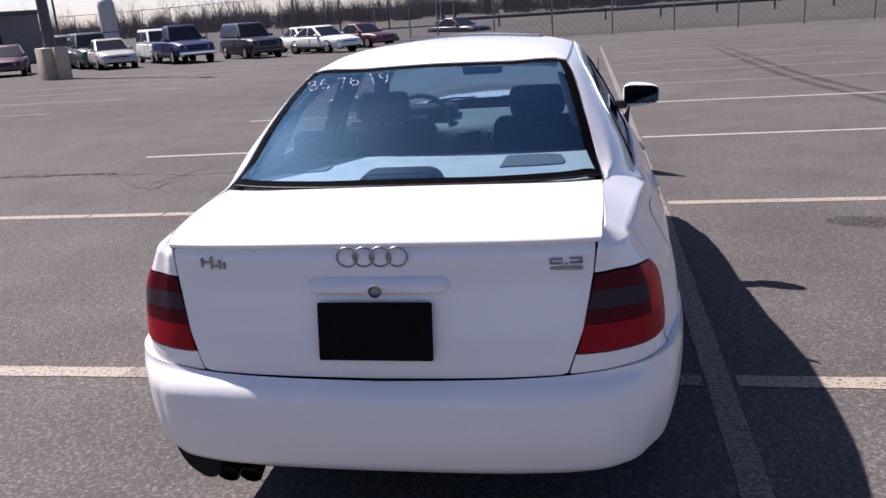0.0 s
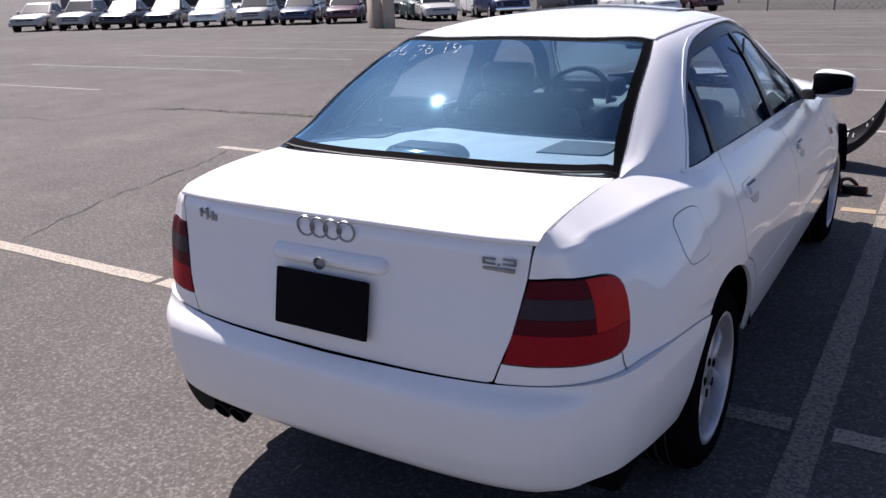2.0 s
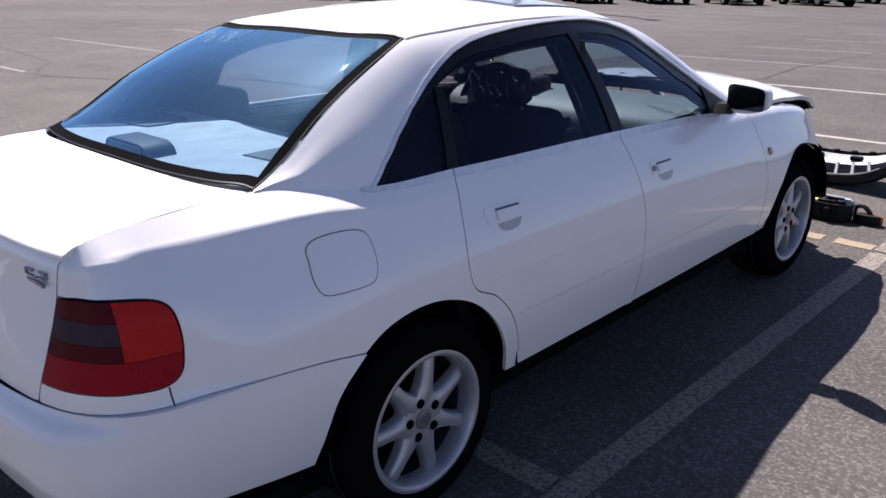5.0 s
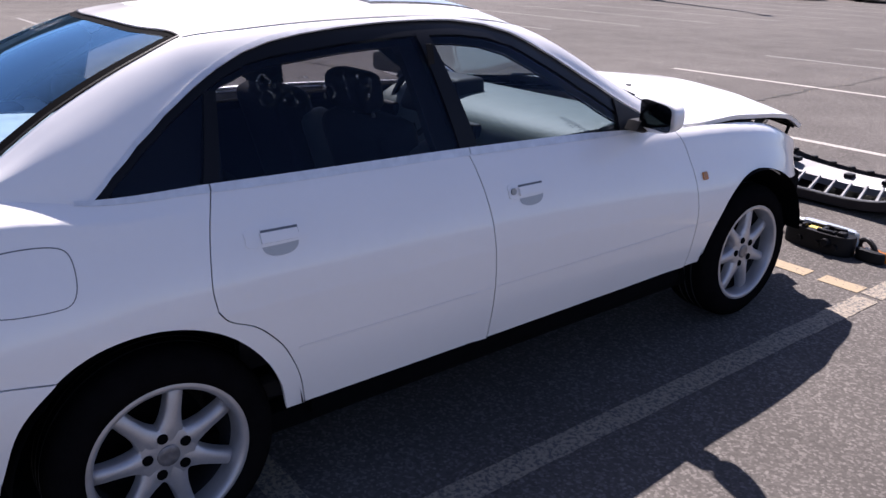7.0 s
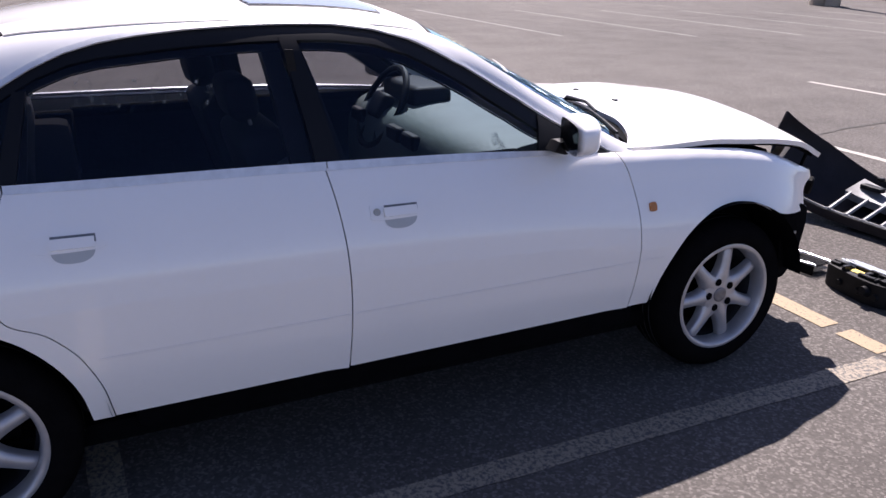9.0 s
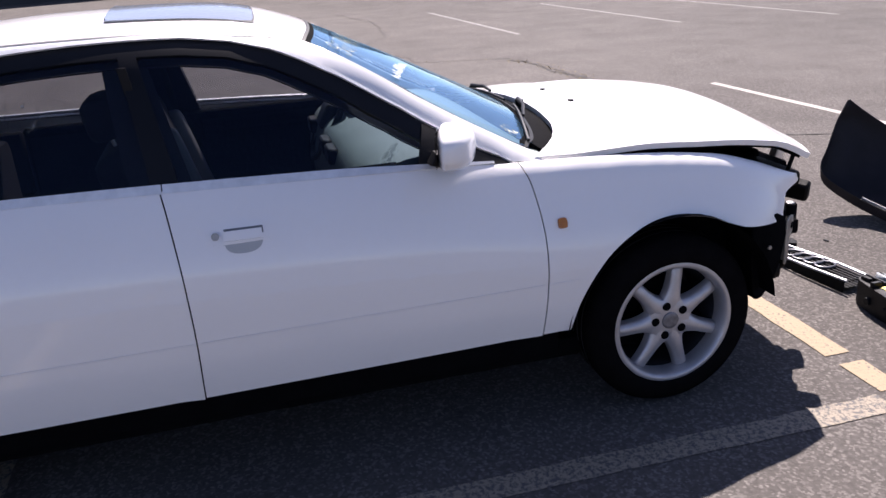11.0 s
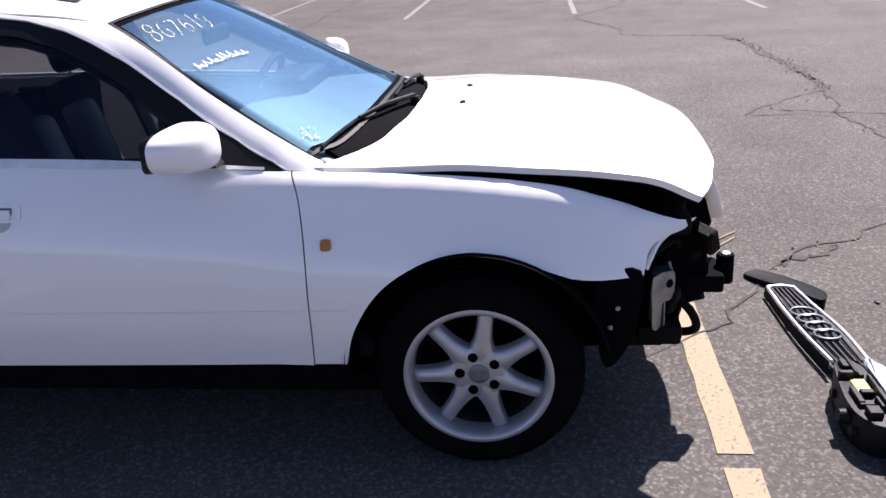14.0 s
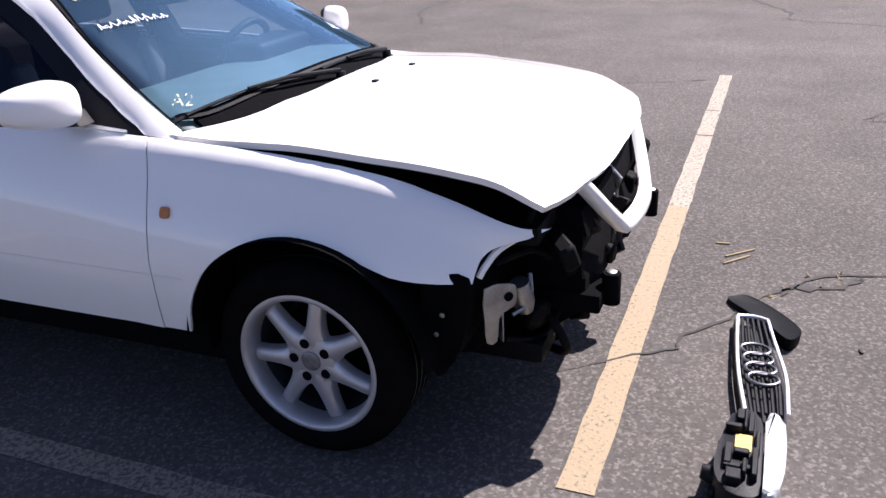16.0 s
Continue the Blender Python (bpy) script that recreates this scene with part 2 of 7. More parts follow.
SEAT_LIGHT = material("pale_seat_leather", (0.13, 0.13, 0.135), 0.5, vary=0.2, scale=9, bump=0.15)
TRIM = material("dark_cabin_trim", (0.012, 0.012, 0.016), 0.6, spec=0.2, vary=0.3, scale=8, bump=0.15)
DASH = material("grey_dashboard", (0.125, 0.16, 0.15), 0.6, vary=0.25, scale=8, bump=0.2)
SHELF = material("grey_parcel_shelf_cloth", (0.50, 0.50, 0.49), 0.9, vary=0.2, scale=12, bump=0.3, bump_scale=300)
HEADLINER = material("pale_headliner", (0.40, 0.39, 0.37), 0.9, vary=0.12, scale=10)
CRAYON = wax_material("pale_wax_crayon", (0.56, 0.57, 0.42), 0.45)
CRAYON_THIN = wax_material("thin_pale_wax_crayon", (0.62, 0.64, 0.60), 0.46)
CRAYON_WHITE = wax_material("white_wax_crayon", (0.80, 0.81, 0.80), 0.35)
PAPER = material("yellow_label", (0.70, 0.52, 0.10), 0.6, vary=0.25, scale=40)
CONCRETE = material("pale_concrete", (0.50, 0.41, 0.31), 0.9, vary=0.3, scale=1.5, bump=0.4, bump_scale=30)
POLE_PAINT = material("dark_pole_steel", (0.10, 0.10, 0.11), 0.55, metal=0.4, vary=0.3, scale=5)
FENCE = material("galvanised_fence", (0.22, 0.22, 0.22), 0.5, metal=0.6, vary=0.3, scale=5)
BARK = material("bare_bark", (0.15, 0.13, 0.125), 0.95, vary=0.4, scale=4, bump=0.5)
SCRUB = material("dry_scrub", (0.19, 0.165, 0.155), 0.95, vary=0.45, scale=1.2)
STRAW = material("dry_weeds", (0.27, 0.21, 0.12), 0.95, vary=0.4, scale=20)
SOIL = material("dry_verge_grass", (0.050, 0.044, 0.037), 0.95, vary=0.4, scale=0.6, bump=0.6, bump_scale=8)
BRICK_WALL = material("dark_cladding", (0.045, 0.043, 0.048), 0.8, vary=0.4, scale=0.6, bump=0.3, bump_scale=6)
GREY_WALL = material("grey_block_wall", (0.20, 0.19, 0.185), 0.9, vary=0.3, scale=0.5, bump=0.3, bump_scale=5)
TANK = material("pale_tank_paint", (0.45, 0.45, 0.43), 0.6, vary=0.15, scale=0.4)
BAY_BLACK = material("engine_bay_black", (0.004, 0.004, 0.005), 0.6, spec=0.09, vary=0.5, scale=14, bump=0.2, bump_scale=120)
CRAYON_DIM = wax_material("thin_wax_crayon", (0.30, 0.29, 0.26), 0.6)
STAIN = wax_material("dark_asphalt_stain", (0.055, 0.051, 0.050), 0.50)
SPEAKER = material("grey_speaker_cloth", (0.10, 0.105, 0.11), 0.9, vary=0.25, scale=30)


# ---- building helpers ----
def mesh_of(name, bm, smooth=True):
    bmesh.ops.recalc_face_normals(bm, faces=bm.faces)
    me = bpy.data.meshes.new(name)
    bm.to_mesh(me)
    bm.free()
    for p in me.polygons:
        p.use_smooth = smooth
    return me


def part(name, bm, mat, parent=None, label="", smooth=True, angle=40):
    """Links a bmesh, or a mesh, as one object under a thing or under a part."""
    me = bm if isinstance(bm, bpy.types.Mesh) else mesh_of(name, bm, smooth)
    if smooth and not isinstance(bm, bpy.types.Mesh):
        me.set_sharp_from_angle(angle=radians(angle))
    if not me.materials:
        me.materials.append(mat)
    ob = new(name, me)
    ob.parent = parent
    if label:
        tagged(ob, label)
    return ob


def thing(name, label, category, at=(0, 0, 0), turn=0.0, group="", kind=""):
    ob = new(name)
    ob.matrix_world = pose(*at, 0, 0, turn)
    return tagged(ob, label, category, group, kind)


def slab(x0, x1, y0, y1, z0, z1, bevel=0.0, seg=2, bm=None, taper=0.0):
    own = bm is None
    bm = bm or bmesh.new()
    r = bmesh.ops.create_cube(bm, size=1)
    for v in r["verts"]:
        k = 1 - taper * (v.co.z + 0.5)
        v.co = Vector(((x0 + x1) / 2 + v.co.x * (x1 - x0) * k, (y0 + y1) / 2 + v.co.y * (y1 - y0) * k, (z0 + z1) / 2 + v.co.z * (z1 - z0)))
    if bevel > 0:
        es = list({e for v in r["verts"] for e in v.link_edges})
        bmesh.ops.bevel(bm, geom=es, offset=bevel, segments=seg, affect="EDGES", profile=0.6)
    return bm


def rod(a, b, r0, r1=None, n=12, bm=None, cap=True):
    """A round bar from a to b."""
    bm = bm or bmesh.new()
    a, b = Vector(a), Vector(b)
    r1 = r0 if r1 is None else r1
    q = (b - a).to_track_quat("Z", "Y").to_matrix()
    rings = []
    for p, r in ((a, r0), (b, r1)):
        rings.append([bm.verts.new(p + q @ Vector((r * math.cos(k * math.tau / n), r * math.sin(k * math.tau / n), 0))) for k in range(n)])
    for k in range(n):
        bm.faces.new((rings[0][k], rings[0][(k + 1) % n], rings[1][(k + 1) % n], rings[1][k]))
    if cap:
        bm.faces.new(rings[0][::-1])
        bm.faces.new(rings[1])
    return bm


def tube(points, r, n=8, bm=None, closed=False):
    """A bent round bar along points."""
    bm = bm or bmesh.new()
    pts = [Vector(p) for p in points]
    rings = []
    for i, p in enumerate(pts):
        a = pts[i - 1] if (i or closed) else p
        b = pts[(i + 1) % len(pts)] if (i < len(pts) - 1 or closed) else p
        q = (b - a).to_track_quat("Z", "Y").to_matrix()
        rr = r[i] if isinstance(r, (list, tuple)) else r
        rings.append([bm.verts.new(p + q @ Vector((rr * math.cos(k * math.tau / n), rr * math.sin(k * math.tau / n), 0))) for k in range(n)])
    m = len(rings)
    for i in range(m if closed else m - 1):
        A, B = rings[i], rings[(i + 1) % m]
        for k in range(n):
            bm.faces.new((A[k], A[(k + 1) % n], B[(k + 1) % n], B[k]))
    if not closed:
        bm.faces.new(rings[0][::-1])
        bm.faces.new(rings[-1])
    return bm


def lathe(profile, n=48, bm=None, axis="x", closed=False):
    """Turns (radius, along) pairs round an axis."""
    bm = bm or bmesh.new()
    rings = []
    for r, a in profile:
        ring = []
        for k in range(n):
            c, s = r * math.cos(k * math.tau / n), r * math.sin(k * math.tau / n)
            ring.append(bm.verts.new((a, c, s) if axis == "x" else (c, s, a)))
        rings.append(ring)
    pairs = list(zip(rings, rings[1:])) + ([(rings[-1], rings[0])] if closed else [])
    for A, B in pairs:
        for k in range(n):
            bm.faces.new((A[k], A[(k + 1) % n], B[(k + 1) % n], B[k]))
    return bm


def smooth_line(pts, n=6, closed=False):
    """More points on a smooth curve through pts."""
    P = [np.array(p, float) for p in pts]
    out = []
    m = len(P)
    for i in range(m if closed else m - 1):
        a, b = P[i], P[(i + 1) % m]
        p = P[i - 1] if (i or closed) else 2 * a - b
        q = P[(i + 2) % m] if (i < m - 2 or closed) else 2 * b - a
        for k in range(n):
            t = k / n
            out.append(tuple(0.5 * (2 * a + (b - p) * t + (2 * p - 5 * a + 4 * b - q) * t * t + (3 * a - p - 3 * b + q) * t**3)))
    if not closed:
        out.append(tuple(P[-1]))
    return out


def prism(outline, x0, x1, bm=None, axis="x", bevel=0.0):
    """A flat outline given thickness along an axis."""
    bm = bm or bmesh.new()
    at = {"x": lambda p, h: (h, p[0], p[1]), "y": lambda p, h: (p[0], h, p[1]), "z": lambda p, h: (p[0], p[1], h)}[axis]
    A = [bm.verts.new(at(p, x0)) for p in outline]
    B = [bm.verts.new(at(p, x1)) for p in outline]
    m = len(outline)
    fs = [bm.faces.new(A), bm.faces.new(B[::-1])]
    for k in range(m):
        fs.append(bm.faces.new((A[k], B[k], B[(k + 1) % m], A[(k + 1) % m])))
    if bevel > 0:
        es = [e for f in fs[:2] for e in f.edges]
        bmesh.ops.bevel(bm, geom=es, offset=bevel, segments=2, affect="EDGES", profile=0.6)
    return bm


def patch_mesh(name, outline, f, du, dv, centre=(0, 1.1, 0.55), flange=0.012):
    """A curved sheet: an outline in the surface's own two coordinates, cut into a grid and laid on the surface f, its rim turned inwards."""
    bm = bmesh.new()
    face = bm.faces.new([bm.verts.new((u, v, 0)) for u, v in outline])
    for k, step in ((0, du), (1, dv)):
        vals = [p[k] for p in outline]
        count = max(1, int((max(vals) - min(vals)) / step))
        for i in range(1, count + 1):
            at, no = [0, 0, 0], [0, 0, 0]
            at[k] = min(vals) + (max(vals) - min(vals)) * i / (count + 1)
            no[k] = 1
            bmesh.ops.bisect_plane(bm, geom=bm.verts[:] + bm.edges[:] + bm.faces[:], plane_co=at, plane_no=no, dist=1e-6)
    bm.verts.index_update()
    e = 2e-3
    co, no = [], []
    centre = np.array(centre)
    turned = 0
    for v in bm.verts:
        u, w = v.co.x, v.co.y
        p = f(u, w)
        n = np.cross(f(u + e, w) - f(u - e, w), f(u, w + e) - f(u, w - e))
        n = n / (np.linalg.norm(n) + 1e-12)
        c = np.array((0, min(max(p[1], centre[1] - 1.6), centre[1] + 1.6), centre[2])) if centre[0] == 0 else centre
        if n @ (p - c) < 0:
            n = -n
            turned += 1
        co.append(p)
        no.append(n)
    faces = [[v.index for v in fc.verts] for fc in bm.faces]
    area = sum(a[0] * b[1] - b[0] * a[1] for a, b in zip(outline, outline[1:] + outline[:1]))
    if (turned * 2 > len(co)) != (area < 0):
        faces = [fc[::-1] for fc in faces]
    rim = [(ed.verts[0].index, ed.verts[1].index) for ed in bm.edges if len(ed.link_faces) == 1]
    bm.free()
    direct = {(a, b) for fc in faces for a, b in zip(fc, fc[1:] + fc[:1])}
    if flange > 0:
        ids = {}
        for a, b in rim:
            if (a, b) not in direct:
                a, b = b, a
            for k in (a, b):
                if k not in ids:
                    ids[k] = (len(co), len(co) + 1)
                    co += [co[k] - no[k] * 0.0006, co[k] - no[k] * flange]
                    no += [None, None]
            faces.append([ids[b][0], ids[a][0], ids[a][1], ids[b][1]])
    me = bpy.data.meshes.new(name)
    me.from_pydata([tuple(map(float, p)) for p in co], [], faces)
    me.update()
    for p in me.polygons:
        p.use_smooth = True
    auto = [tuple(v.normal) for v in me.vertices]
    me.normals_split_custom_set_from_vertices([tuple(map(float, n)) if n is not None else auto[i] for i, n in enumerate(no)])
    return me


def table(pts):
    """A smooth curve through rows of (u, value, ...), without overshoot."""
    u = [float(p[0]) for p in pts]
    v = np.array([p[1:] for p in pts], float)
    h = np.diff(u)[:, None]
    d = np.diff(v, axis=0) / h
    m = np.zeros_like(v)
    m[0], m[-1] = d[0], d[-1]
    if len(u) > 2:
        s = (d[:-1] * h[1:] + d[1:] * h[:-1]) / (h[:-1] + h[1:])
        lim = 3 * np.minimum(abs(d[:-1]), abs(d[1:]))
        m[1:-1] = np.where(d[:-1] * d[1:] <= 0, 0, np.sign(s) * np.minimum(abs(s), lim))
    V, M = v.tolist(), m.tolist()
    many = len(V[0]) > 1

    def at(t):
        t = min(max(t, u[0]), u[-1])
        i = 0
        while i < len(u) - 2 and t > u[i + 1]:
            i += 1
        H = u[i + 1] - u[i]
        k = (t - u[i]) / H
        a, b, c, g = 2 * k**3 - 3 * k * k + 1, (k**3 - 2 * k * k + k) * H, 3 * k * k - 2 * k**3, (k**3 - k * k) * H
        r = [a * p + b * q + c * x + g * y for p, q, x, y in zip(V[i], M[i], V[i + 1], M[i + 1])]
        return r if many else r[0]

    return at


# ---- the car's surfaces: x to its right, y ahead, rear axle at y = 0 ----
PLAN = [(0, -.945), (.2, -.943), (.4, -.934), (.53, -.918), (.64, -.888), (.72, -.842), (.775, -.77), (.808, -.66), (.832, -.5), (.848, -.3),
        (.858, 0), (.865, .5), (.867, 1.2), (.864, 2), (.857, 2.5), (.84, 2.8), (.80, 3.0), (.735, 3.13), (.655, 3.225), (.60, 3.27), (.55, 3.31)]
run = [0.0]
for a, b in zip(PLAN, PLAN[1:]):
    run.append(run[-1] + math.dist(a, b))
plan = table([(s, *p) for s, p in zip(run, PLAN)])
PLAN_END = run[-1]
dense_s = np.linspace(0, PLAN_END, 1500)
dense_p = np.array([plan(s) for s in dense_s])


def at_y(y):
    return float(np.interp(y, dense_p[150:, 1], dense_s[150:]))


def at_x(x):
    return float(np.interp(x, dense_p[:700, 0], dense_s[:700]))


TOP_Z = table([(-1, .993), (-.92, .994), (-.87, 1.004), (-.8, 1.016), (-.7, 1.029), (-.6, 1.036), (-.40, 1.043), (-.34, 1.040), (-.22, 1.022), (-.08, 1.003), (.21, .995), (1.06, .975), (1.7, .945), (2.12, .914), (2.3, .905), (2.6, .882), (2.9, .836), (3.1, .777), (3.245, .707), (3.3, .690)])
TOP_X = table([(-1, .608), (-.6, .608), (-.47, .608), (-.40, .614), (-.34, .634), (-.22, .680), (-.08, .718), (.21, .735), (1.06, .75), (1.7, .738), (2.12, .719), (2.6, .70), (2.9, .675), (3.1, .645), (3.245, .612), (3.3, .565)])
ROLL_REAR = table([(-.40, 0), (-.30, .055), (-.22, .175), (-.155, .33), (-.10, .485), (-.07, .56), (-.050, .612), (-.043, .636), (-.030, .745), (-.02, .830), (-.01, .915), (0, 1)])
ROLL_LAMP = table([(-.40, 0), (-.36, .10), (-.30, .15), (-.23, .20), (-.155, .29), (-.10, .455), (-.07, .55), (-.050, .612), (-.043, .636), (-.030, .745), (-.02, .830), (-.01, .915), (0, 1)])
ROLL_WING = table([(-.33, 0), (-.28, .045), (-.23, .12), (-.165, .28), (-.10, .48), (-.05, .63), (-.030, .71), (-.016, .80), (-.006, .90), (0, 1)])
# the ridge that bounds the flat shoulder of the rear quarter: how far out, and how far below the upper edge
RIDGE_X = table([(-1, .62), (-.771, .655), (-.6, .682), (-.4, .7125), (-.196, .744), (0, .770), (.3, .79)])
RIDGE_DROP = table([(-1, .043), (-.88, .043), (-.77, .042), (-.6, .053), (-.4, .058), (-.3, .050), (-.196, .039), (-.05, .041), (.1, .043), (.4, .043)])
ROLL_SIDE = table([(0, 0), (.3, .12), (.55, .34), (.8, .66), (.93, .87), (1, 1)])
TUCK = table([(.2, .07), (.27, .05), (.34, .033), (.45, .012), (.55, .002), (.62, 0), (2, 0)])
TAIL = table([(.2, 0), (.66, 0), (.70, .003), (.80, .022), (.90, .041), (.94, .046), (.975, .053), (1.0, .075), (1.05, .10)])
BUMP_REAR = table([(.3, -.03), (.345, -.005), (.37, .022), (.42, .042), (.5, .055), (.57, .056), (.60, .049), (.618, .036), (.630, .020), (.638, .008), (.66, .002), (.7, 0)])
BUMP_SIDE = table([(.3, -.01), (.36, .002), (.5, .012), (.6, .010), (.65, .003), (.7, 0)])


def ease(t):
    t = min(max(t, 0), 1)
    return t * t * (3 - 2 * t)


def shoulder(y, dz):
    """How far in the body has rolled at dz below its upper edge, from 0 on the side to 1 at the edge."""
    k, lamp = ease((y + .25) / .55), ease((-.50 - y) / .2)
    dz = min(dz, 0)
    rear = ROLL_LAMP(dz) * lamp + ROLL_REAR(dz) * (1 - lamp)
    wing = ease((y - 1.85) / .4)
    side = ROLL_WING(dz) * wing + ROLL_SIDE(min(max(dz / .30 + 1, 0), 1)) * (1 - wing)
    return rear * (1 - k) + side * k


def shell(s, z, bumper=0.0, proud=0.0):
    """The lower body: s runs round the plan from the rear's middle, z is the height."""
    sg = 1 if s >= 0 else -1
    s = min(abs(s), PLAN_END - 2e-3)
    x, y = plan(s)
    if s < 2e-3:
        nx, ny = 0.0, -1.0
    else:
        (x1, y1), (x2, y2) = plan(s - 1e-3), plan(s + 1e-3)
        l = math.hypot(x2 - x1, y2 - y1)
        nx, ny = (y2 - y1) / l, -(x2 - x1) / l
    k = min(max((nx - .15) / .7, 0), 1)
    side = 1.0 if y > 2 else k * k * (3 - 2 * k)
    dz, drop = z - TOP_Z(y), RIDGE_DROP(min(y, .3))
    dz = dz * .043 / drop if dz > -drop else dz + drop - .043
    roll = 0.0 if bumper else shoulder(y, dz)
    deep = max(x - TOP_X(y), 0 if y < 0 else .03) * roll
    if -.80 < y < .1 and roll:
        half, rx = shoulder(y, -.043), RIDGE_X(y)
        own = (x - rx) * roll / half if roll < half else x - rx + (roll - half) / (1 - half) * (rx - TOP_X(y))
        deep += (own - deep) * ease((y + .80) / .1) * ease((.1 - y) / .3)
    d = side * TUCK(z) + (1 - side) * TAIL(z) - proud
    if bumper:
        d -= bumper * (side * BUMP_SIDE(z) + (1 - side) * BUMP_REAR(z))
    if y < 0:
        return np.array([sg * (x - nx * d - deep), y - ny * d + .03 * roll * side * (1 - nx), z])
    d += side * deep
    return np.array([sg * (x - nx * d), y - ny * d, z])



def fold(y):
    """Half the height that the rolled shoulder takes up in the quarter's own coordinates."""
    return .06 * (1 - ease((y + .35) / .5))


def quarter_at(s, v):
    """The rear quarter: v is the height, and runs on over the shoulder to the trunk's edge."""
    y = plan(min(abs(s), PLAN_END - 2e-3))[1]
    h, zt = fold(y), TOP_Z(y)
    if h < 1e-3 or v <= zt - h:
        return shell(s, v)
    return shell(s, zt - h * (1 - min((v - zt + h) / (2 * h), 1)) ** 2)


BELT = table([(-.46, .610, 1.03), (-.40, .6145, 1.043), (-.34, .634, 1.040), (-.22, .680, 1.022), (-.08, .718, 1.003), (.21, .735, .995), (1.06, .75, .975), (1.7, .738, .945), (2.12, .719, .914), (2.25, .715, .902), (2.4, .71, .89)])
CANT = table([(-.46, .63, 1.02), (-.38, .609, 1.05), (-.1, .572, 1.205), (.1, .545, 1.295), (.24, .53, 1.34), (.45, .535, 1.36), (.8, .545, 1.368), (1.2, .535, 1.352), (1.4, .52, 1.325), (1.54, .51, 1.287), (1.8, .56, 1.155), (2.2, .658, .935), (2.4, .70, .85)])
RIDGE = table([(-.46, 1.055), (-.3, 1.158), (-.1, 1.272), (.1, 1.345), (.24, 1.380), (.45, 1.410), (.8, 1.431), (1.2, 1.426), (1.4, 1.400), (1.54, 1.355), (1.8, 1.235), (2.2, 1.03), (2.36, .945), (2.4, .92)])
KNOTS = [0, .3, .52, .62, .8, 1.0]


def upper(y, w, proud=0.0):
    """The roof and the windows: w is 0 at the right belt line, 1 in the middle, 2 at the left belt line."""
    if proud:
        e = 1e-3
        n = np.cross(upper(y, w + e) - upper(y, w - e), upper(y + e, w) - upper(y - e, w))
        n = n / np.linalg.norm(n)
        p = upper(y, w)
        if n @ (p - np.array((0, y, .9))) < 0:
            n = -n
        return p + n * proud
    sg = 1
    if w > 1:
        w, sg = 2 - w, -1
    bx, bz = BELT(y)
    kx, kz = CANT(y)
    zc = RIDGE(y)
    ex, ez = bx - kx, bz - kz
    n = math.hypot(ex, ez)
    tight = min(max((y - 1.35) / .25, 0), 1)
    r = min(.045 - .027 * tight, .4 * n)
    over = .06 - .03 * tight
    k1 = (kx + ex / n * r, kz + ez / n * r)
    tl = math.hypot(kx, zc - kz)
    k2 = (kx - kx / tl * over, kz + (zc - kz) / tl * over + .012 - .006 * tight)
    ox, oz = -ez / n, ex / n
    b = .012 * min(n / .3, 1)
    mid = ((bx + k1[0]) / 2 + ox * b, (bz + k1[1]) / 2 + oz * b)
    q = (kx * .5, zc - (zc - kz) * .22)
    P = [(2 * bx - mid[0], 2 * bz - mid[1]), (bx, bz), mid, k1, k2, q, (0, zc), (-q[0], q[1])]
    k = [-.3] + KNOTS + [1.2]
    i = 1
    while i < len(KNOTS) - 1 and w > k[i + 1]:
        i += 1
    h = k[i + 1] - k[i]
    t = (w - k[i]) / h
    c = (2 * t**3 - 3 * t * t + 1, t**3 - 2 * t * t + t, 3 * t * t - 2 * t**3, t**3 - t * t)
    out = []
    for a in (0, 1):
        m0 = (P[i + 1][a] - P[i - 1][a]) / (k[i + 1] - k[i - 1]) * h
        m1 = (P[i + 2][a] - P[i][a]) / (k[i + 2] - k[i]) * h
        out.append(c[0] * P[i][a] + c[1] * m0 + c[2] * P[i + 1][a] + c[3] * m1)
    return np.array([sg * out[0], y, out[1]])


def from_height(y, z):
    lo, hi = -0.15, .75
    for _ in range(30):
        w = (lo + hi) / 2
        if upper(y, w)[2] < z:
            lo = w
        else:
            hi = w
    return (y, (lo + hi) / 2)


def from_across(x, y):
    lo, hi = 0.0, 2.0
    for _ in range(32):
        w = (lo + hi) / 2
        if upper(y, w)[0] > x:
            lo = w
        else:
            hi = w
    return (y, (lo + hi) / 2)


def mirrored(f):
    return lambda u, v: f(u, v) * np.array((-1, 1, 1))


def shrink(outline, d):
    """The outline, drawn in by d."""
    area = sum(a[0] * b[1] - b[0] * a[1] for a, b in zip(outline, outline[1:] + outline[:1]))
    sg = 1 if area > 0 else -1
    out = []
    m = len(outline)
    for i in range(m):
        a, b, c = outline[i - 1], outline[i], outline[(i + 1) % m]
        n1, n2 = (-(b[1] - a[1]), b[0] - a[0]), (-(c[1] - b[1]), c[0] - b[0])
        l1, l2 = math.hypot(*n1) or 1e-9, math.hypot(*n2) or 1e-9
        nx, ny = n1[0] / l1 + n2[0] / l2, n1[1] / l1 + n2[1] / l2
        l = math.hypot(nx, ny) or 1e-9
        k = min(2 / l, 1.8) if l > .3 else 1
        out.append((b[0] + sg * d * nx / l * k, b[1] + sg * d * ny / l * k))
    return out


car = thing("sedan_car", "white four-door sedan with its front bumper torn off, parked on asphalt", "car")
car.matrix_world = pose(0, 0, -.008, .2)
GAP_HALF = 0.0021


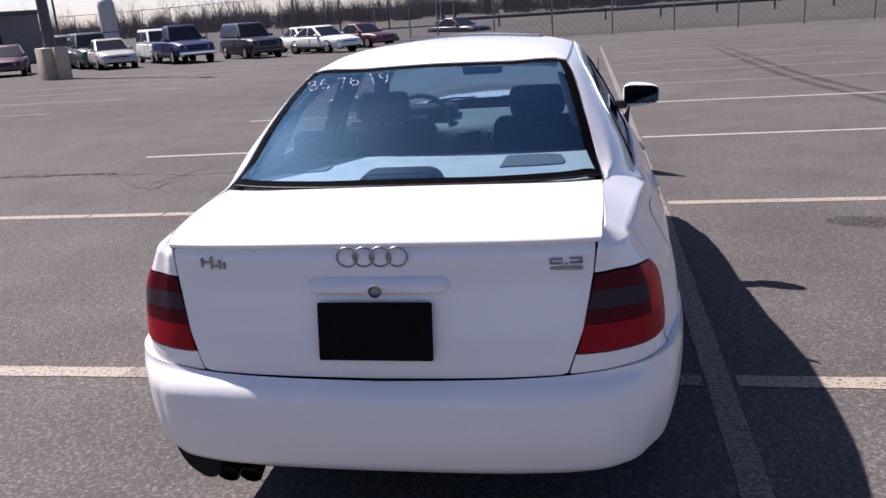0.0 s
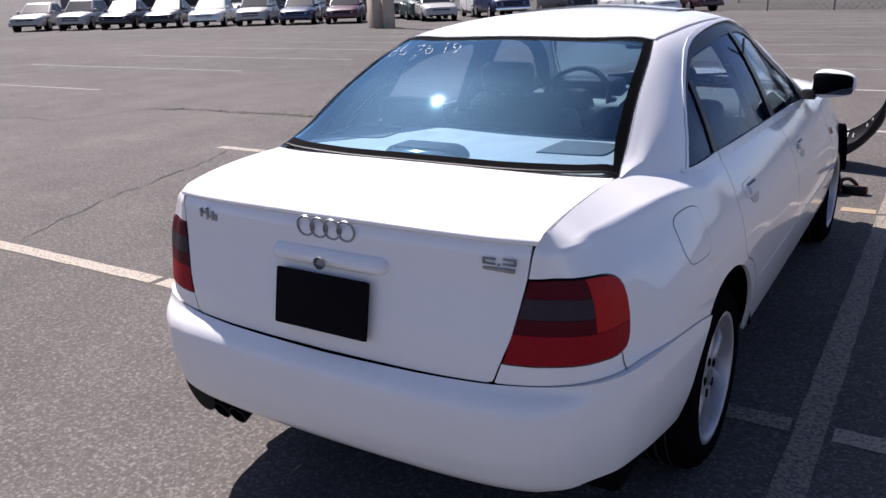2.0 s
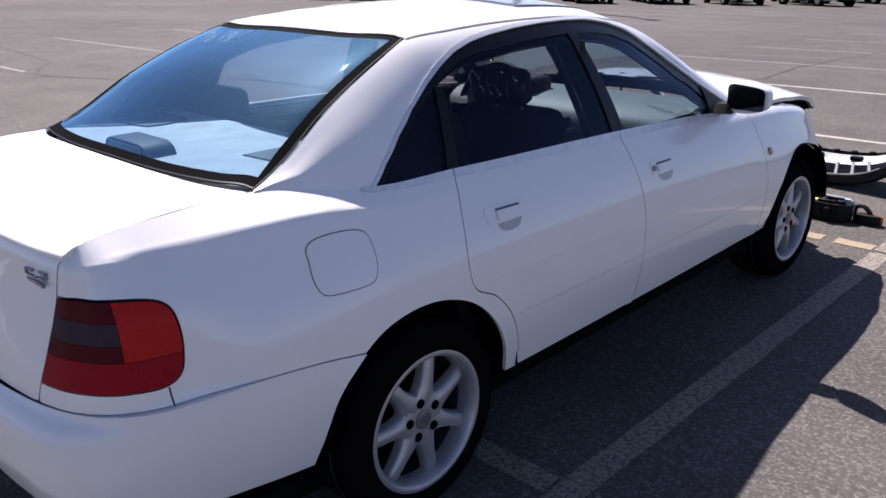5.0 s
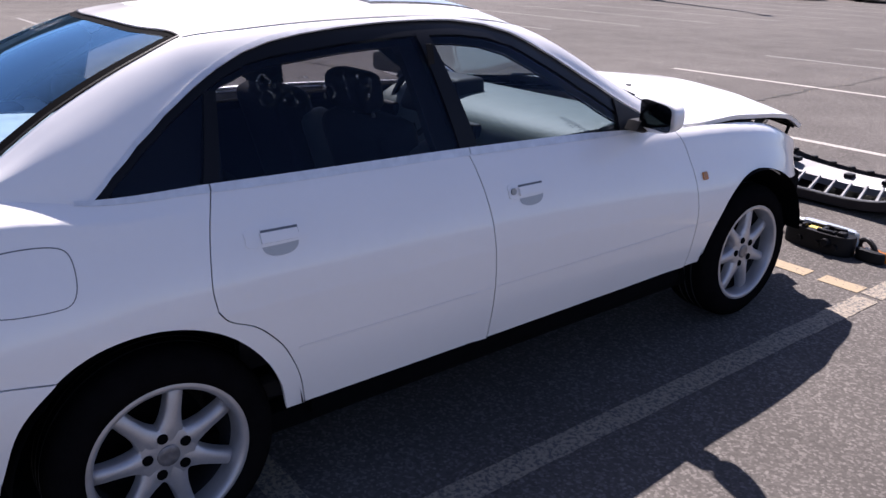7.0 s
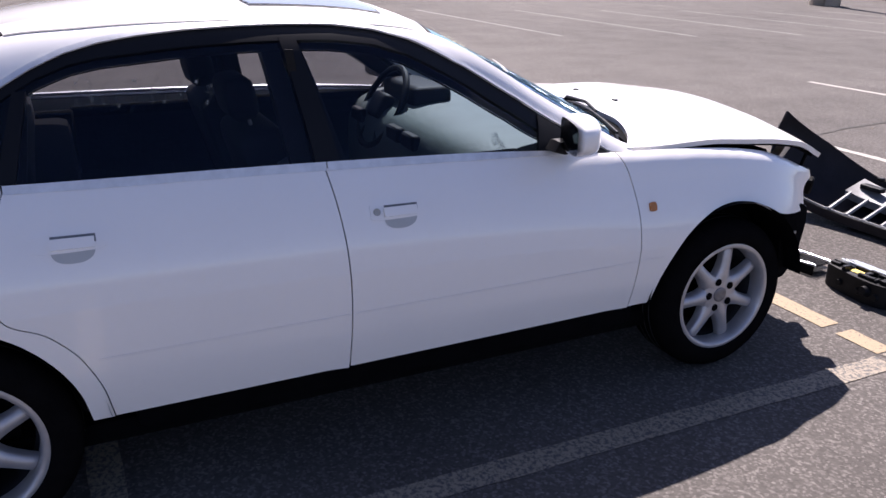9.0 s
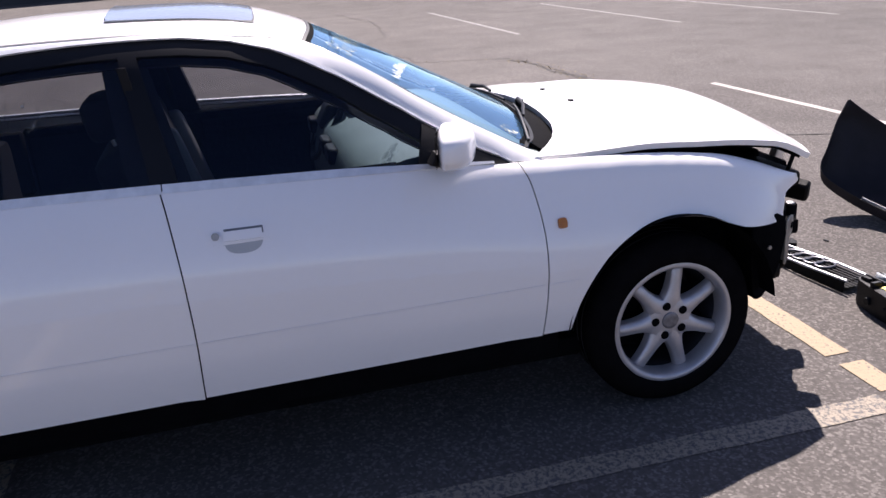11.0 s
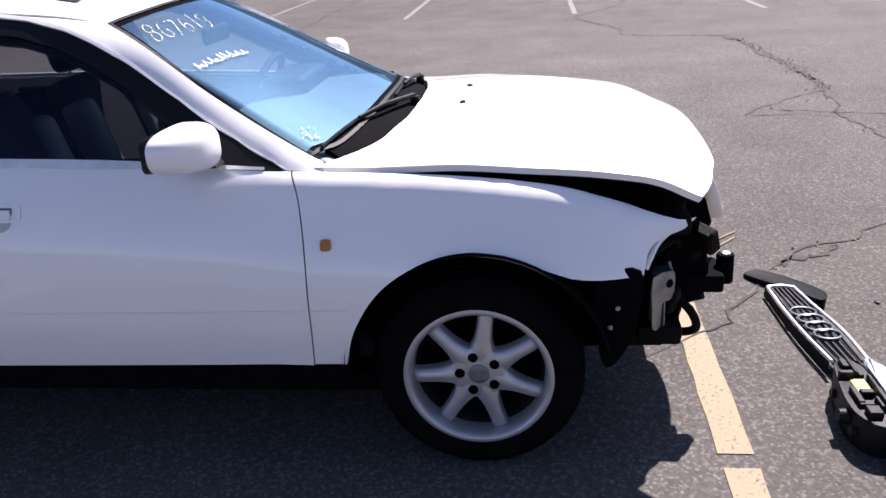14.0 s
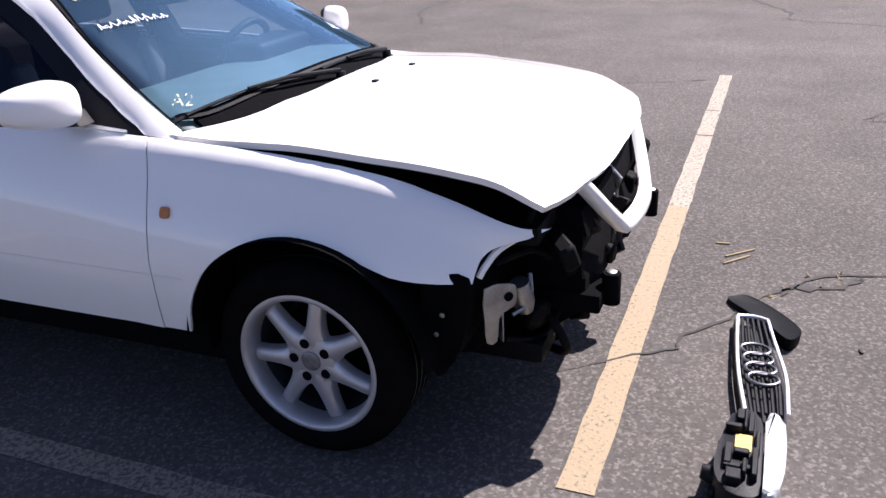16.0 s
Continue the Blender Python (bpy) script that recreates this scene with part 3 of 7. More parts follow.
def shell_panel(name, outline, label="", mat=None, left=False, bumper=0.0, proud=0.0, flange=.012, parent=None, step=.028, inset=GAP_HALF, rows=None):
    f = lambda s, z: shell(s, z, bumper, proud)
    me = patch_mesh(name, shrink(outline, inset) if inset else outline, mirrored(f) if left else f, step, rows or step * .8, flange=flange)
    return part(name, me, mat or WHITE, parent or car, label)


def yz(pts):
    return [(at_y(y), z) for y, z in pts]


# lines on the shell, as (s, z)
bumper_top = smooth_line([(0, .634), (at_x(.3), .637), (at_x(.49), .642), (at_x(.64), .650), (at_y(-.78), .657), (at_y(-.56), .662), (at_y(-.38), .650), (at_y(-.245), .630)], 6)
rear_arch = smooth_line(yz([(-.395, .40), (-.34, .54), (-.245, .630), (-.146, .679), (-.023, .694), (.087, .674), (.181, .625), (.259, .545), (.311, .448), (.334, .345)]), 6)
door_rear_gap = smooth_line(yz([(.207, .997), (.180, .93), (.160, .86), (.146, .77), (.152, .705)]), 6)[:-1] + smooth_line(yz([(.152, .705), (.18, .672), (.248, .639), (.30, .59), (.335, .54), (.372, .45), (.392, .345)]), 6)
b_gap = smooth_line(yz([(1.050, .976), (1.060, .918), (1.070, .84), (1.080, .726), (1.085, .55), (1.079, .345)]), 6)
fender_gap = smooth_line(yz([(2.118, .914), (2.143, .845), (2.160, .70), (2.158, .51), (2.146, .352)]), 6)
front_arch = smooth_line(yz([(2.245, .355), (2.282, .475), (2.365, .597), (2.49, .672), (2.62, .694), (2.75, .668), (2.826, .634), (2.905, .603)]), 6)
lamp_round = smooth_line([(at_x(.586), .904), (at_x(.68), .908), (at_x(.75), .907), (at_y(-.738), .897), (at_y(-.700), .876), (at_y(-.688), .83), (at_y(-.690), .773), (at_y(-.703), .726), (at_y(-.738), .703), (at_x(.752), .699), (at_x(.67), .698), (at_x(.527), .696)], 6)


def top_edge(y0, y1, n=20):
    return [(at_y(y0 + (y1 - y0) * k / n), TOP_Z(y0 + (y1 - y0) * k / n)) for k in range(n + 1)]


def bottom_edge(y0, y1, n=10):
    return [(at_y(y0 + (y1 - y0) * k / n), .345 + .012 * (y0 + (y1 - y0) * k / n) / 2.2) for k in range(n + 1)]


def clip(poly, k, v, keep_low):
    out = []
    for a, b in zip(poly, poly[1:] + poly[:1]):
        ia, ib = (a[k] <= v) == keep_low, (b[k] <= v) == keep_low
        if ia:
            out.append(a)
        if ia != ib:
            t = (v - a[k]) / (b[k] - a[k])
            out.append((a[0] + (b[0] - a[0]) * t, a[1] + (b[1] - a[1]) * t))
    return out


for left in (False, True):
    # quarter panel, wrapped round the tail lamp
    arch_from = next(i for i, p in enumerate(rear_arch) if p[1] >= .63)
    trunk_side = [(at_x(.509), .646), (at_x(.527), .697)]
    up_line = [(at_x(.586), .904), (at_x(.599), .985), (at_x(.607), 1.04)]
    quarter_top = [(at_x(.607) + (at_y(.207) - at_x(.607)) * k / 44, 0) for k in range(45)]
    quarter_top = [(s, TOP_Z(plan(s)[1]) + fold(plan(s)[1])) for s, _ in quarter_top]
    lower_line = [p for p in bumper_top if p[0] > at_x(.515)]
    outline = trunk_side + lamp_round[::-1][1:] + up_line[1:] + quarter_top[1:] + door_rear_gap[1:] + rear_arch[arch_from + 1:][::-1] + lower_line[::-1]
    quarter = part("quarter_panel", patch_mesh("quarter_panel", shrink(outline, .0013), mirrored(quarter_at) if left else quarter_at, .028, .010), WHITE, car, "white rear quarter panel")
    # fuel flap, drawn by its joint
    if not left:
        ring = smooth_line(yz([(-.344, .917), (-.307, .934), (-.226, .936), (-.174, .925), (-.157, .896), (-.160, .838), (-.181, .803), (-.225, .796), (-.305, .799), (-.340, .809), (-.354, .842), (-.350, .885)]), 4, True)
        inner = shrink(ring, .0028)
        flap = shell_panel("fuel_flap", inner, "white fuel flap with rounded corners", proud=.0012, parent=quarter, inset=0)
        f = lambda s, z: shell(s, z, 0, .0004)
        bm = bmesh.new()
        R = [bm.verts.new(f(*p)) for p in ring]
        I = [bm.verts.new(f(*p)) for p in inner]
        for k in range(len(R)):
            bm.faces.new((R[k], R[(k + 1) % len(R)], I[(k + 1) % len(R)], I[k]))
        part("flap_joint", bm, JOINT, flap)
    # tail lamp: four lens fields
    lamp = part("tail_lamp", patch_mesh("tail_lamp", shrink(lamp_round, .002), (mirrored if left else (lambda g: g))(lambda s, z: shell(s, z, 0, -.012)), .03, .03, flange=.03), BLACK, car, "red and smoked tail lamp that wraps round the corner")
    split = at_x(.728) + .035
    whole = shrink(lamp_round, .004)
    upper_part = clip(whole, 1, .7735, False)
    outer_lens = clip(upper_part, 0, split + .0006, False)
    inner_side = clip(upper_part, 0, split - .0006, True)
    shell_panel("red_lens", clip(outer_lens, 1, 0, False), "bright red lens", RED_LENS, left, proud=.003, parent=lamp, inset=0, flange=.006)
    shell_panel("upper_lens", clip(inner_side, 1, .8605, False), "dark red lens", DARK_LENS, left, proud=.003, parent=lamp, inset=0, flange=.006)
    shell_panel("reversing_lens", clip(clip(inner_side, 1, .8595, True), 1, .8105, False), "smoked grey lens", SMOKE_LENS, left, proud=.003, parent=lamp, inset=0, flange=.006)
    shell_panel("middle_lens", clip(inner_side, 1, .8095, True), "dark red lens", DARK_LENS, left, proud=.003, parent=lamp, inset=0, flange=.006)
    shell_panel("lower_lens", clip(whole, 1, .7725, True), "deep red lower lens", DEEP_RED, left, proud=.003, parent=lamp, inset=0, flange=.006)
    shell_panel("panel_seam", [(at_y(-.735), .655), (at_y(-.7315), .655), (at_y(-.7335), .701), (at_y(-.737), .701)], "", GAP, left, proud=.0006, parent=quarter, inset=0, flange=.001, step=.05)
    # doors
    belt_r = [p for p in top_edge(.207, 1.058)]
    outline = belt_r + b_gap[1:] + bottom_edge(1.080, .392)[1:] + door_rear_gap[::-1][1:-1]
    rear_door = shell_panel("rear_door", outline, "white rear passenger door", left=left, rows=.011)
    outline = top_edge(1.058, 2.118) + fender_gap[1:] + bottom_edge(2.146, 1.080)[1:] + b_gap[::-1][1:-1]
    front_door = shell_panel("front_door", outline, "white front door", left=left, rows=.011)
    # front fender with the open lamp recess at its tip
    nose = smooth_line(yz([(2.905, .603), (3.0, .591), (3.106, .582)]), 4)[1:] + smooth_line(yz([(3.106, .582), (3.118, .615), (3.137, .648), (3.18, .673), (3.284, .694)]), 5)[1:]
    outline = top_edge(2.118, 3.284, 36) + nose[::-1][1:] + front_arch[::-1][1:] + bottom_edge(2.245, 2.146, 3)[1:] + fender_gap[::-1][1:-1]
    fender = shell_panel("front_fender", outline, "white front fender, its lamp recess empty", left=left, flange=.008, rows=.011)
    # rub groove along doors and fender
    for owner, y0, y1 in ((rear_door, .37, 1.082), (front_door, 1.096, 2.150), (fender, 2.166, 2.265)):
        strip = [(at_y(y0 + (y1 - y0) * k / 12), .5375) for k in range(13)] + [(at_y(y1 + (y0 - y1) * k / 12), .5445) for k in range(13)]
        shell_panel("rub_groove", strip, "", WHITE_PLASTIC, left, proud=.0022, parent=owner, inset=0, flange=.002, step=.06)
    # handles
    for owner, yc, zc in ((front_door, 1.256, .838), (rear_door, .348, .864)):
        handle = shell_panel("door_handle", smooth_line(yz([(yc - .093, zc + .004), (yc - .085, zc + .026), (yc, zc + .030), (yc + .077, zc + .026), (yc + .084, zc + .004), (yc + .075, zc - .018), (yc, zc - .022), (yc - .085, zc - .018)]), 4, True), "white pull handle over a dark finger cup", WHITE, left, proud=.003, parent=owner, inset=0, flange=.004, step=.02)
        shell_panel("handle_pull", yz([(yc - .052, zc - .010), (yc - .052, zc + .016), (yc + .055, zc + .014), (yc + .055, zc - .012)]), "", WHITE, left, proud=.012, parent=handle, inset=0, flange=.010, step=.02)
        shell_panel("finger_cup", smooth_line(yz([(yc - .054, zc - .0125), (yc - .045, zc - .036), (yc - .02, zc - .048), (yc + .022, zc - .048), (yc + .047, zc - .036), (yc + .057, zc - .0145)]), 4), "grey shaded finger cup", CUP, left, proud=.0022, parent=handle, inset=0, flange=.002, step=.02)
        shell_panel("handle_joint", yz([(yc - .049, zc), (yc - .049, zc + .0195), (yc + .059, zc + .0175), (yc + .059, zc - .002)]), "", JOINT, left, proud=.0036, parent=handle, inset=0, flange=.002, step=.02)
        if owner is front_door:
            p = shell(at_y(yc - .074), zc + .004, 0, .004) * np.array((-1 if left else 1, 1, 1))
            part("key_lock", rod(p, p + np.array((-.004 if left else .004, 0, .001)), .011, n=16), STEEL, handle, "round steel key lock")
    # side repeater
    shell_panel("side_repeater", smooth_line(yz([(2.212, .746), (2.230, .746), (2.2355, .739), (2.2355, .723), (2.230, .716), (2.212, .716), (2.2065, .723), (2.2065, .739)]), 2, True), "small amber side repeater lamp", ORANGE, left, proud=.008, parent=fender, inset=0, flange=.010, step=.012)
    # belt moulding
    for owner, y0, y1 in ((quarter, -.118, .205), (rear_door, .209, 1.056), (front_door, 1.060, 2.04)):
        strip = [(y0 + (y1 - y0) * k / 16, -.018) for k in range(17)] + [(y1 + (y0 - y1) * k / 16, .022) for k in range(17)]
        f = lambda y, w: upper(y, w, .004)
        part("belt_moulding", patch_mesh("belt_moulding", strip, mirrored(f) if left else f, .06, .02, flange=.008), BRIGHT, owner, "slim bright belt moulding")

# trunk lid: deck and rear face
glass_foot = table([(0, -.462), (.3, -.452), (.5, -.425), (.612, -.382), (.7, -.34)])
DECK_Z = table([(0, 1.056), (.3, 1.052), (.6, 1.042), (.8, 1.030), (.9, 1.021), (.96, 1.012), (1, 1.002)])


def deck(x, q):
    a = abs(x)
    y0, y1 = glass_foot(a) - .012, plan(at_x(a))[1] + .056
    return np.array([x, y0 + (y1 - y0) * q, DECK_Z(q) - .0135 * (a / .6) ** 2 * (1 - q * .6)])


trunk = part("trunk_lid", patch_mesh("trunk_lid", shrink([(-.607, 0), (-.3, 0), (0, 0), (.3, 0), (.607, 0), (.607, .5), (.598, 1)] + [(.598 - 1.196 * k / 16, 1) for k in range(1, 17)] + [(-.608, .5)], .0013), deck, .05, .04), WHITE, car, "white trunk lid with chrome badges and a blank black plate")
face = [(at_x(.507), .648), (at_x(.525), .697), (at_x(.55), .76), (at_x(.567), .83), (at_x(.584), .902), (at_x(.597), .994)]
face = face + [(s, .994) for s in np.linspace(at_x(.597), -at_x(.597), 24)[1:-1]] + [(-s, z) for s, z in face[::-1]] + [(s, z) for s, z in [(-p[0], p[1]) for p in bumper_top[::-1] if p[0] < at_x(.50)] + [(p[0], p[1]) for p in bumper_top[1:] if p[0] < at_x(.50)]]
shell_panel("tail_panel", face, "white upright face of the trunk lid", parent=trunk, inset=.0014)
lip = [deck(x, 1.0) + np.array((0, .0045, -.0075)) for x in np.linspace(-.594, .594, 41)]
part("lid_edge", tube(lip, .0085, 10), WHITE, trunk, "rounded white rear edge of the trunk lid")


# badges: four linked rings, and two badges as plain bars
for k in range(4):
    x = -.068 + .0453 * k
    y = shell(at_x(abs(x)), .964)[1] - .003
    bm = tube([(x + .0275 * math.cos(a * math.tau / 40), y, .964 + .0262 * math.sin(a * math.tau / 40)) for a in range(40)], .0030, 8, closed=True)
    part("emblem_ring", bm, WORN_CHROME, trunk)


def badge_bars(rows, name, label):
    bm = bmesh.new()
    for x0, x1, z0, z1 in rows:
        p = shell(math.copysign(at_x(abs((x0 + x1) / 2)), x0), (z0 + z1) / 2, 0, .002)
        slab(x0, x1, p[1] - .003, p[1] + .004, z0, z1, .0012, 1, bm)
    return part(name, bm, WORN_CHROME, trunk, label)


badge_bars([(-.462 + x * 1.25, -.462 + w * 1.25, .946 + z * 1.15, .946 + h * 1.15) for x, w, z, h in ((-.025, -.019, -.010, .014), (-.018, -.003, .0, .005), (-.002, .004, -.014, .018), (.005, .025, -.008, -.003), (.017, .024, -.013, .010), (.029, .035, -.013, .004))], "model_badge", "small chrome badge of plain strokes")
badge_bars([(x + .036, w + .036, z - .024, h - .024) for x, w, z, h in ((.428, .462, .968, .9735), (.428, .462, .957, .9615), (.428, .434, .957, .973), (.467, .473, .955, .960), (.478, .512, .968, .9735), (.478, .512, .957, .9615), (.506, .512, .957, .973), (.428, .512, .942, .951))], "engine_badge", "chrome badge of plain bars")

# grip strip over the plate, lock, recessed plate field, plate
bm = bmesh.new()
rows = []
for x in np.concatenate(([-.192, -.190, -.184], np.linspace(-.17, .17, 61), [.184, .190, .192])):
    k = math.sqrt(max(1 - (max(abs(x) - .172, 0) / .0205) ** 2, .04))
    y = shell(math.copysign(at_x(abs(x)), x), .90)[1]
    rows.append([bm.verts.new((x + .012, y + d * (.4 + .6 * k), .889 + h * k)) for d, h in ((.020, .026), (-.002, .021), (-.014, .013), (-.022, .0), (-.024, -.012), (-.020, -.021), (-.008, -.023), (.020, -.023))])
for A, B in zip(rows, rows[1:]):
    for k in range(7):
        bm.faces.new((A[k], A[k + 1], B[k + 1], B[k]))
for R in (rows[0], rows[-1]):
    bm.faces.new(R)
grip = part("grip_strip", bm, WHITE_PLASTIC, trunk, "white grip strip over the plate", angle=80)
part("trunk_lock", lathe([(0, -.004), (.010, -.004), (.015, 0), (.017, .004), (.017, .012)], 24, axis="z"), STEEL, grip, "round steel trunk lock").matrix_basis = pose(.014, -.942, .886, 90)
bm = slab(-.156, .156, -.006, .006, -.0785, .0785, .006, 2)
part("number_plate", bm, PLATE, trunk, "blank black plate").matrix_basis = pose(0.003, -.947, .772, -11)

# rear bumper
low_line = smooth_line([(0, .348), (at_x(.4), .350), (at_x(.6), .358), (at_x(.72), .372), (at_y(-.66), .378), (at_y(-.5), .366), (at_y(-.405), .358)], 6)
arch_front = [p for p in rear_arch if p[1] < .63 and p[0] < at_y(-.1)]
half = [(s, z + .001) for s, z in bumper_top] + arch_front[::-1] + low_line[::-1]
outline = half[:-1] + [(-s, z) for s, z in half[::-1]][:-1]
bumper = shell_panel("rear_bumper", outline, "white rear bumper cover, faintly scuffed", WHITE_PLASTIC, bumper=1.0, flange=.03, step=.022, inset=.0014)

# exhaust, towards the left
for x in (-.505, -.435):
    part("exhaust_tip", lathe([(.030, 0), (.034, 0), (.034, -.16), (.030, -.16), (.028, -.02), (.0, -.02)], 28), BLACK, car, "black exhaust tip").matrix_basis = pose(x, -.895, .288, 0, 22, -90)
part("muffler", slab(-.56, -.22, -.82, -.55, .255, .40, .05, 3), DARK, car)
part("bumper_flap", prism(smooth_line([(-.645, .40), (-.628, .335), (-.59, .295), (-.56, .281), (-.53, .292), (-.52, .33), (-.53, .40)], 4, True), -.905, -.893, axis="y", bevel=.003), BLACK, car, "black plastic flap under the bumper")

# roof, sunroof, glass
rear_top = smooth_line([(-.488, .262), (-.3, .215), (0, .195), (.3, .215), (.488, .262)], 5)
wind_top = smooth_line([(.452, 1.517), (.25, 1.555), (0, 1.568), (-.25, 1.555), (-.452, 1.517)], 5)
roof_side = [(.492, .262), (.500, .45), (.505, .8), (.497, 1.2), (.478, 1.40), (.456, 1.517)]
roof_out = [from_across(x, y) for x, y in rear_top[:-1] + smooth_line(roof_side, 6)[:-1] + wind_top + [(-x, y) for x, y in smooth_line(roof_side, 6)[::-1][1:]]][:-1]
roof = part("roof", patch_mesh("roof", roof_out, lambda y, w: upper(y, w), .05, .05, flange=.015), WHITE, car, "white roof with a tilted glass sunroof")

sun_y0, sun_y1 = 0.94, 1.39


def sun_glass(x, q):
    y = sun_y0 + (sun_y1 - sun_y0) * q
    return upper(*from_across(x, y)) + np.array((0, 0, .002 + .005 * (1 - q)))


pane = smooth_line([(-.36, .1), (-.34, .02), (-.2, 0), (.2, 0), (.34, .02), (.36, .1), (.36, .9), (.34, .98), (.2, 1), (-.2, 1), (-.34, .98), (-.36, .9)], 3, True)
# pale metallic colour puts the mirrored sky into the pane
part("sunroof_pane", patch_mesh("sunroof_pane", pane, sun_glass, .06, .12, flange=.012), material("sky_toned_sunroof_glass", (.40, .43, .48), .12, metal=.5, vary=.1), roof, "glass sunroof pane with the sky's paleness in its colour, tilted up at its rear")
rimo = shrink([(x * .36, q * .5) for x, q in [(p[0] / .36, p[1] / .5) for p in pane]], -.008)
bm = bmesh.new()
A = [bm.verts.new(upper(*from_across(x, sun_y0 + (sun_y1 - sun_y0) * q)) + np.array((0, 0, .002))) for x, q in rimo]
B = [bm.verts.new(upper(*from_across(x, sun_y0 + (sun_y1 - sun_y0) * q)) + np.array((0, 0, .0025))) for x, q in pane]
for k in range(len(A)):
    bm.faces.new((A[k], A[(k + 1) % len(A)], B[(k + 1) % len(A)], B[k]))
bm.faces.new(B)
part("sunroof_seal", bm, BLACK, roof, "black sunroof opening and seal")

rear_foot = smooth_line([(.612, -.382), (.5, -.425), (.3, -.452), (0, -.462), (-.3, -.452), (-.5, -.425), (-.612, -.382)], 5)
rear_edge = smooth_line([(-.612, -.382), (-.585, -.24), (-.553, -.07), (-.52, .12), (-.488, .262)], 6)
rw = rear_edge[:-1] + rear_top[:-1] + [(-x, y) for x, y in rear_edge[::-1]][:-1] + rear_foot[:-1]
rw_out = [from_across(x, y) for x, y in rw]
rear_window = part("rear_window", patch_mesh("rear_window", rw_out, lambda y, w: upper(y, w, -.004), .05, .06, flange=.0), REAR_GLASS, car, "sloping rear window with a crayoned lot number")


def band(outline, width, f, name, mat, parent, label=""):
    """A flat band just inside an outline on a surface."""
    inner = shrink(outline, width)
    bm = bmesh.new()
    A = [bm.verts.new(f(*p)) for p in outline]
    B = [bm.verts.new(f(*p)) for p in inner]
    for k in range(len(A)):
        bm.faces.new((A[k], A[(k + 1) % len(A)], B[(k + 1) % len(A)], B[k]))
    return part(name, bm, mat, parent, label)


band(rw_out, .030, lambda y, w: upper(y, w, -.003), "glass_border", PRINT, rear_window, "black printed border of the glass")
low = [(x, y + .004) for x, y in rear_foot] + [(x * .965, y + .024 + .018 * abs(x)) for x, y in rear_foot[::-1]]
part("lower_border", patch_mesh("lower_border", [from_across(x, y) for x, y in low], lambda y, w: upper(y, w, -.0022), .03, .05, flange=0), PRINT, rear_window, "wide black printed border at the glass's foot")
band(rw_out, .0045, lambda y, w: upper(y, w, .002), "window_seal", BLACK, rear_window, "black rubber window seal")

wind_side = smooth_line([(-.452, 1.517), (-.545, 1.755), (-.605, 1.942), (-.668, 2.17)], 8)
wind_foot = smooth_line([(-.668, 2.17), (-.55, 2.235), (-.3, 2.280), (0, 2.292), (.3, 2.280), (.55, 2.235), (.668, 2.17)], 5)
ws = wind_side[:-1] + wind_foot[:-1] + [(-x, y) for x, y in wind_side[::-1]][:-1] + wind_top[:-1]
ws_out = [from_across(x, y) for x, y in ws]
windshield = part("windshield", patch_mesh("windshield", ws_out, lambda y, w: upper(y, w, -.004), .05, .06, flange=0), WIND_GLASS, car, "raked windshield with crayoned writing")
band(ws_out, .026, lambda y, w: upper(y, w, -.003), "glass_border", PRINT, windshield, "black printed border of the glass")
band(ws_out, .011, lambda y, w: upper(y, w, .002), "window_seal", BLACK, windshield, "black rubber window seal")

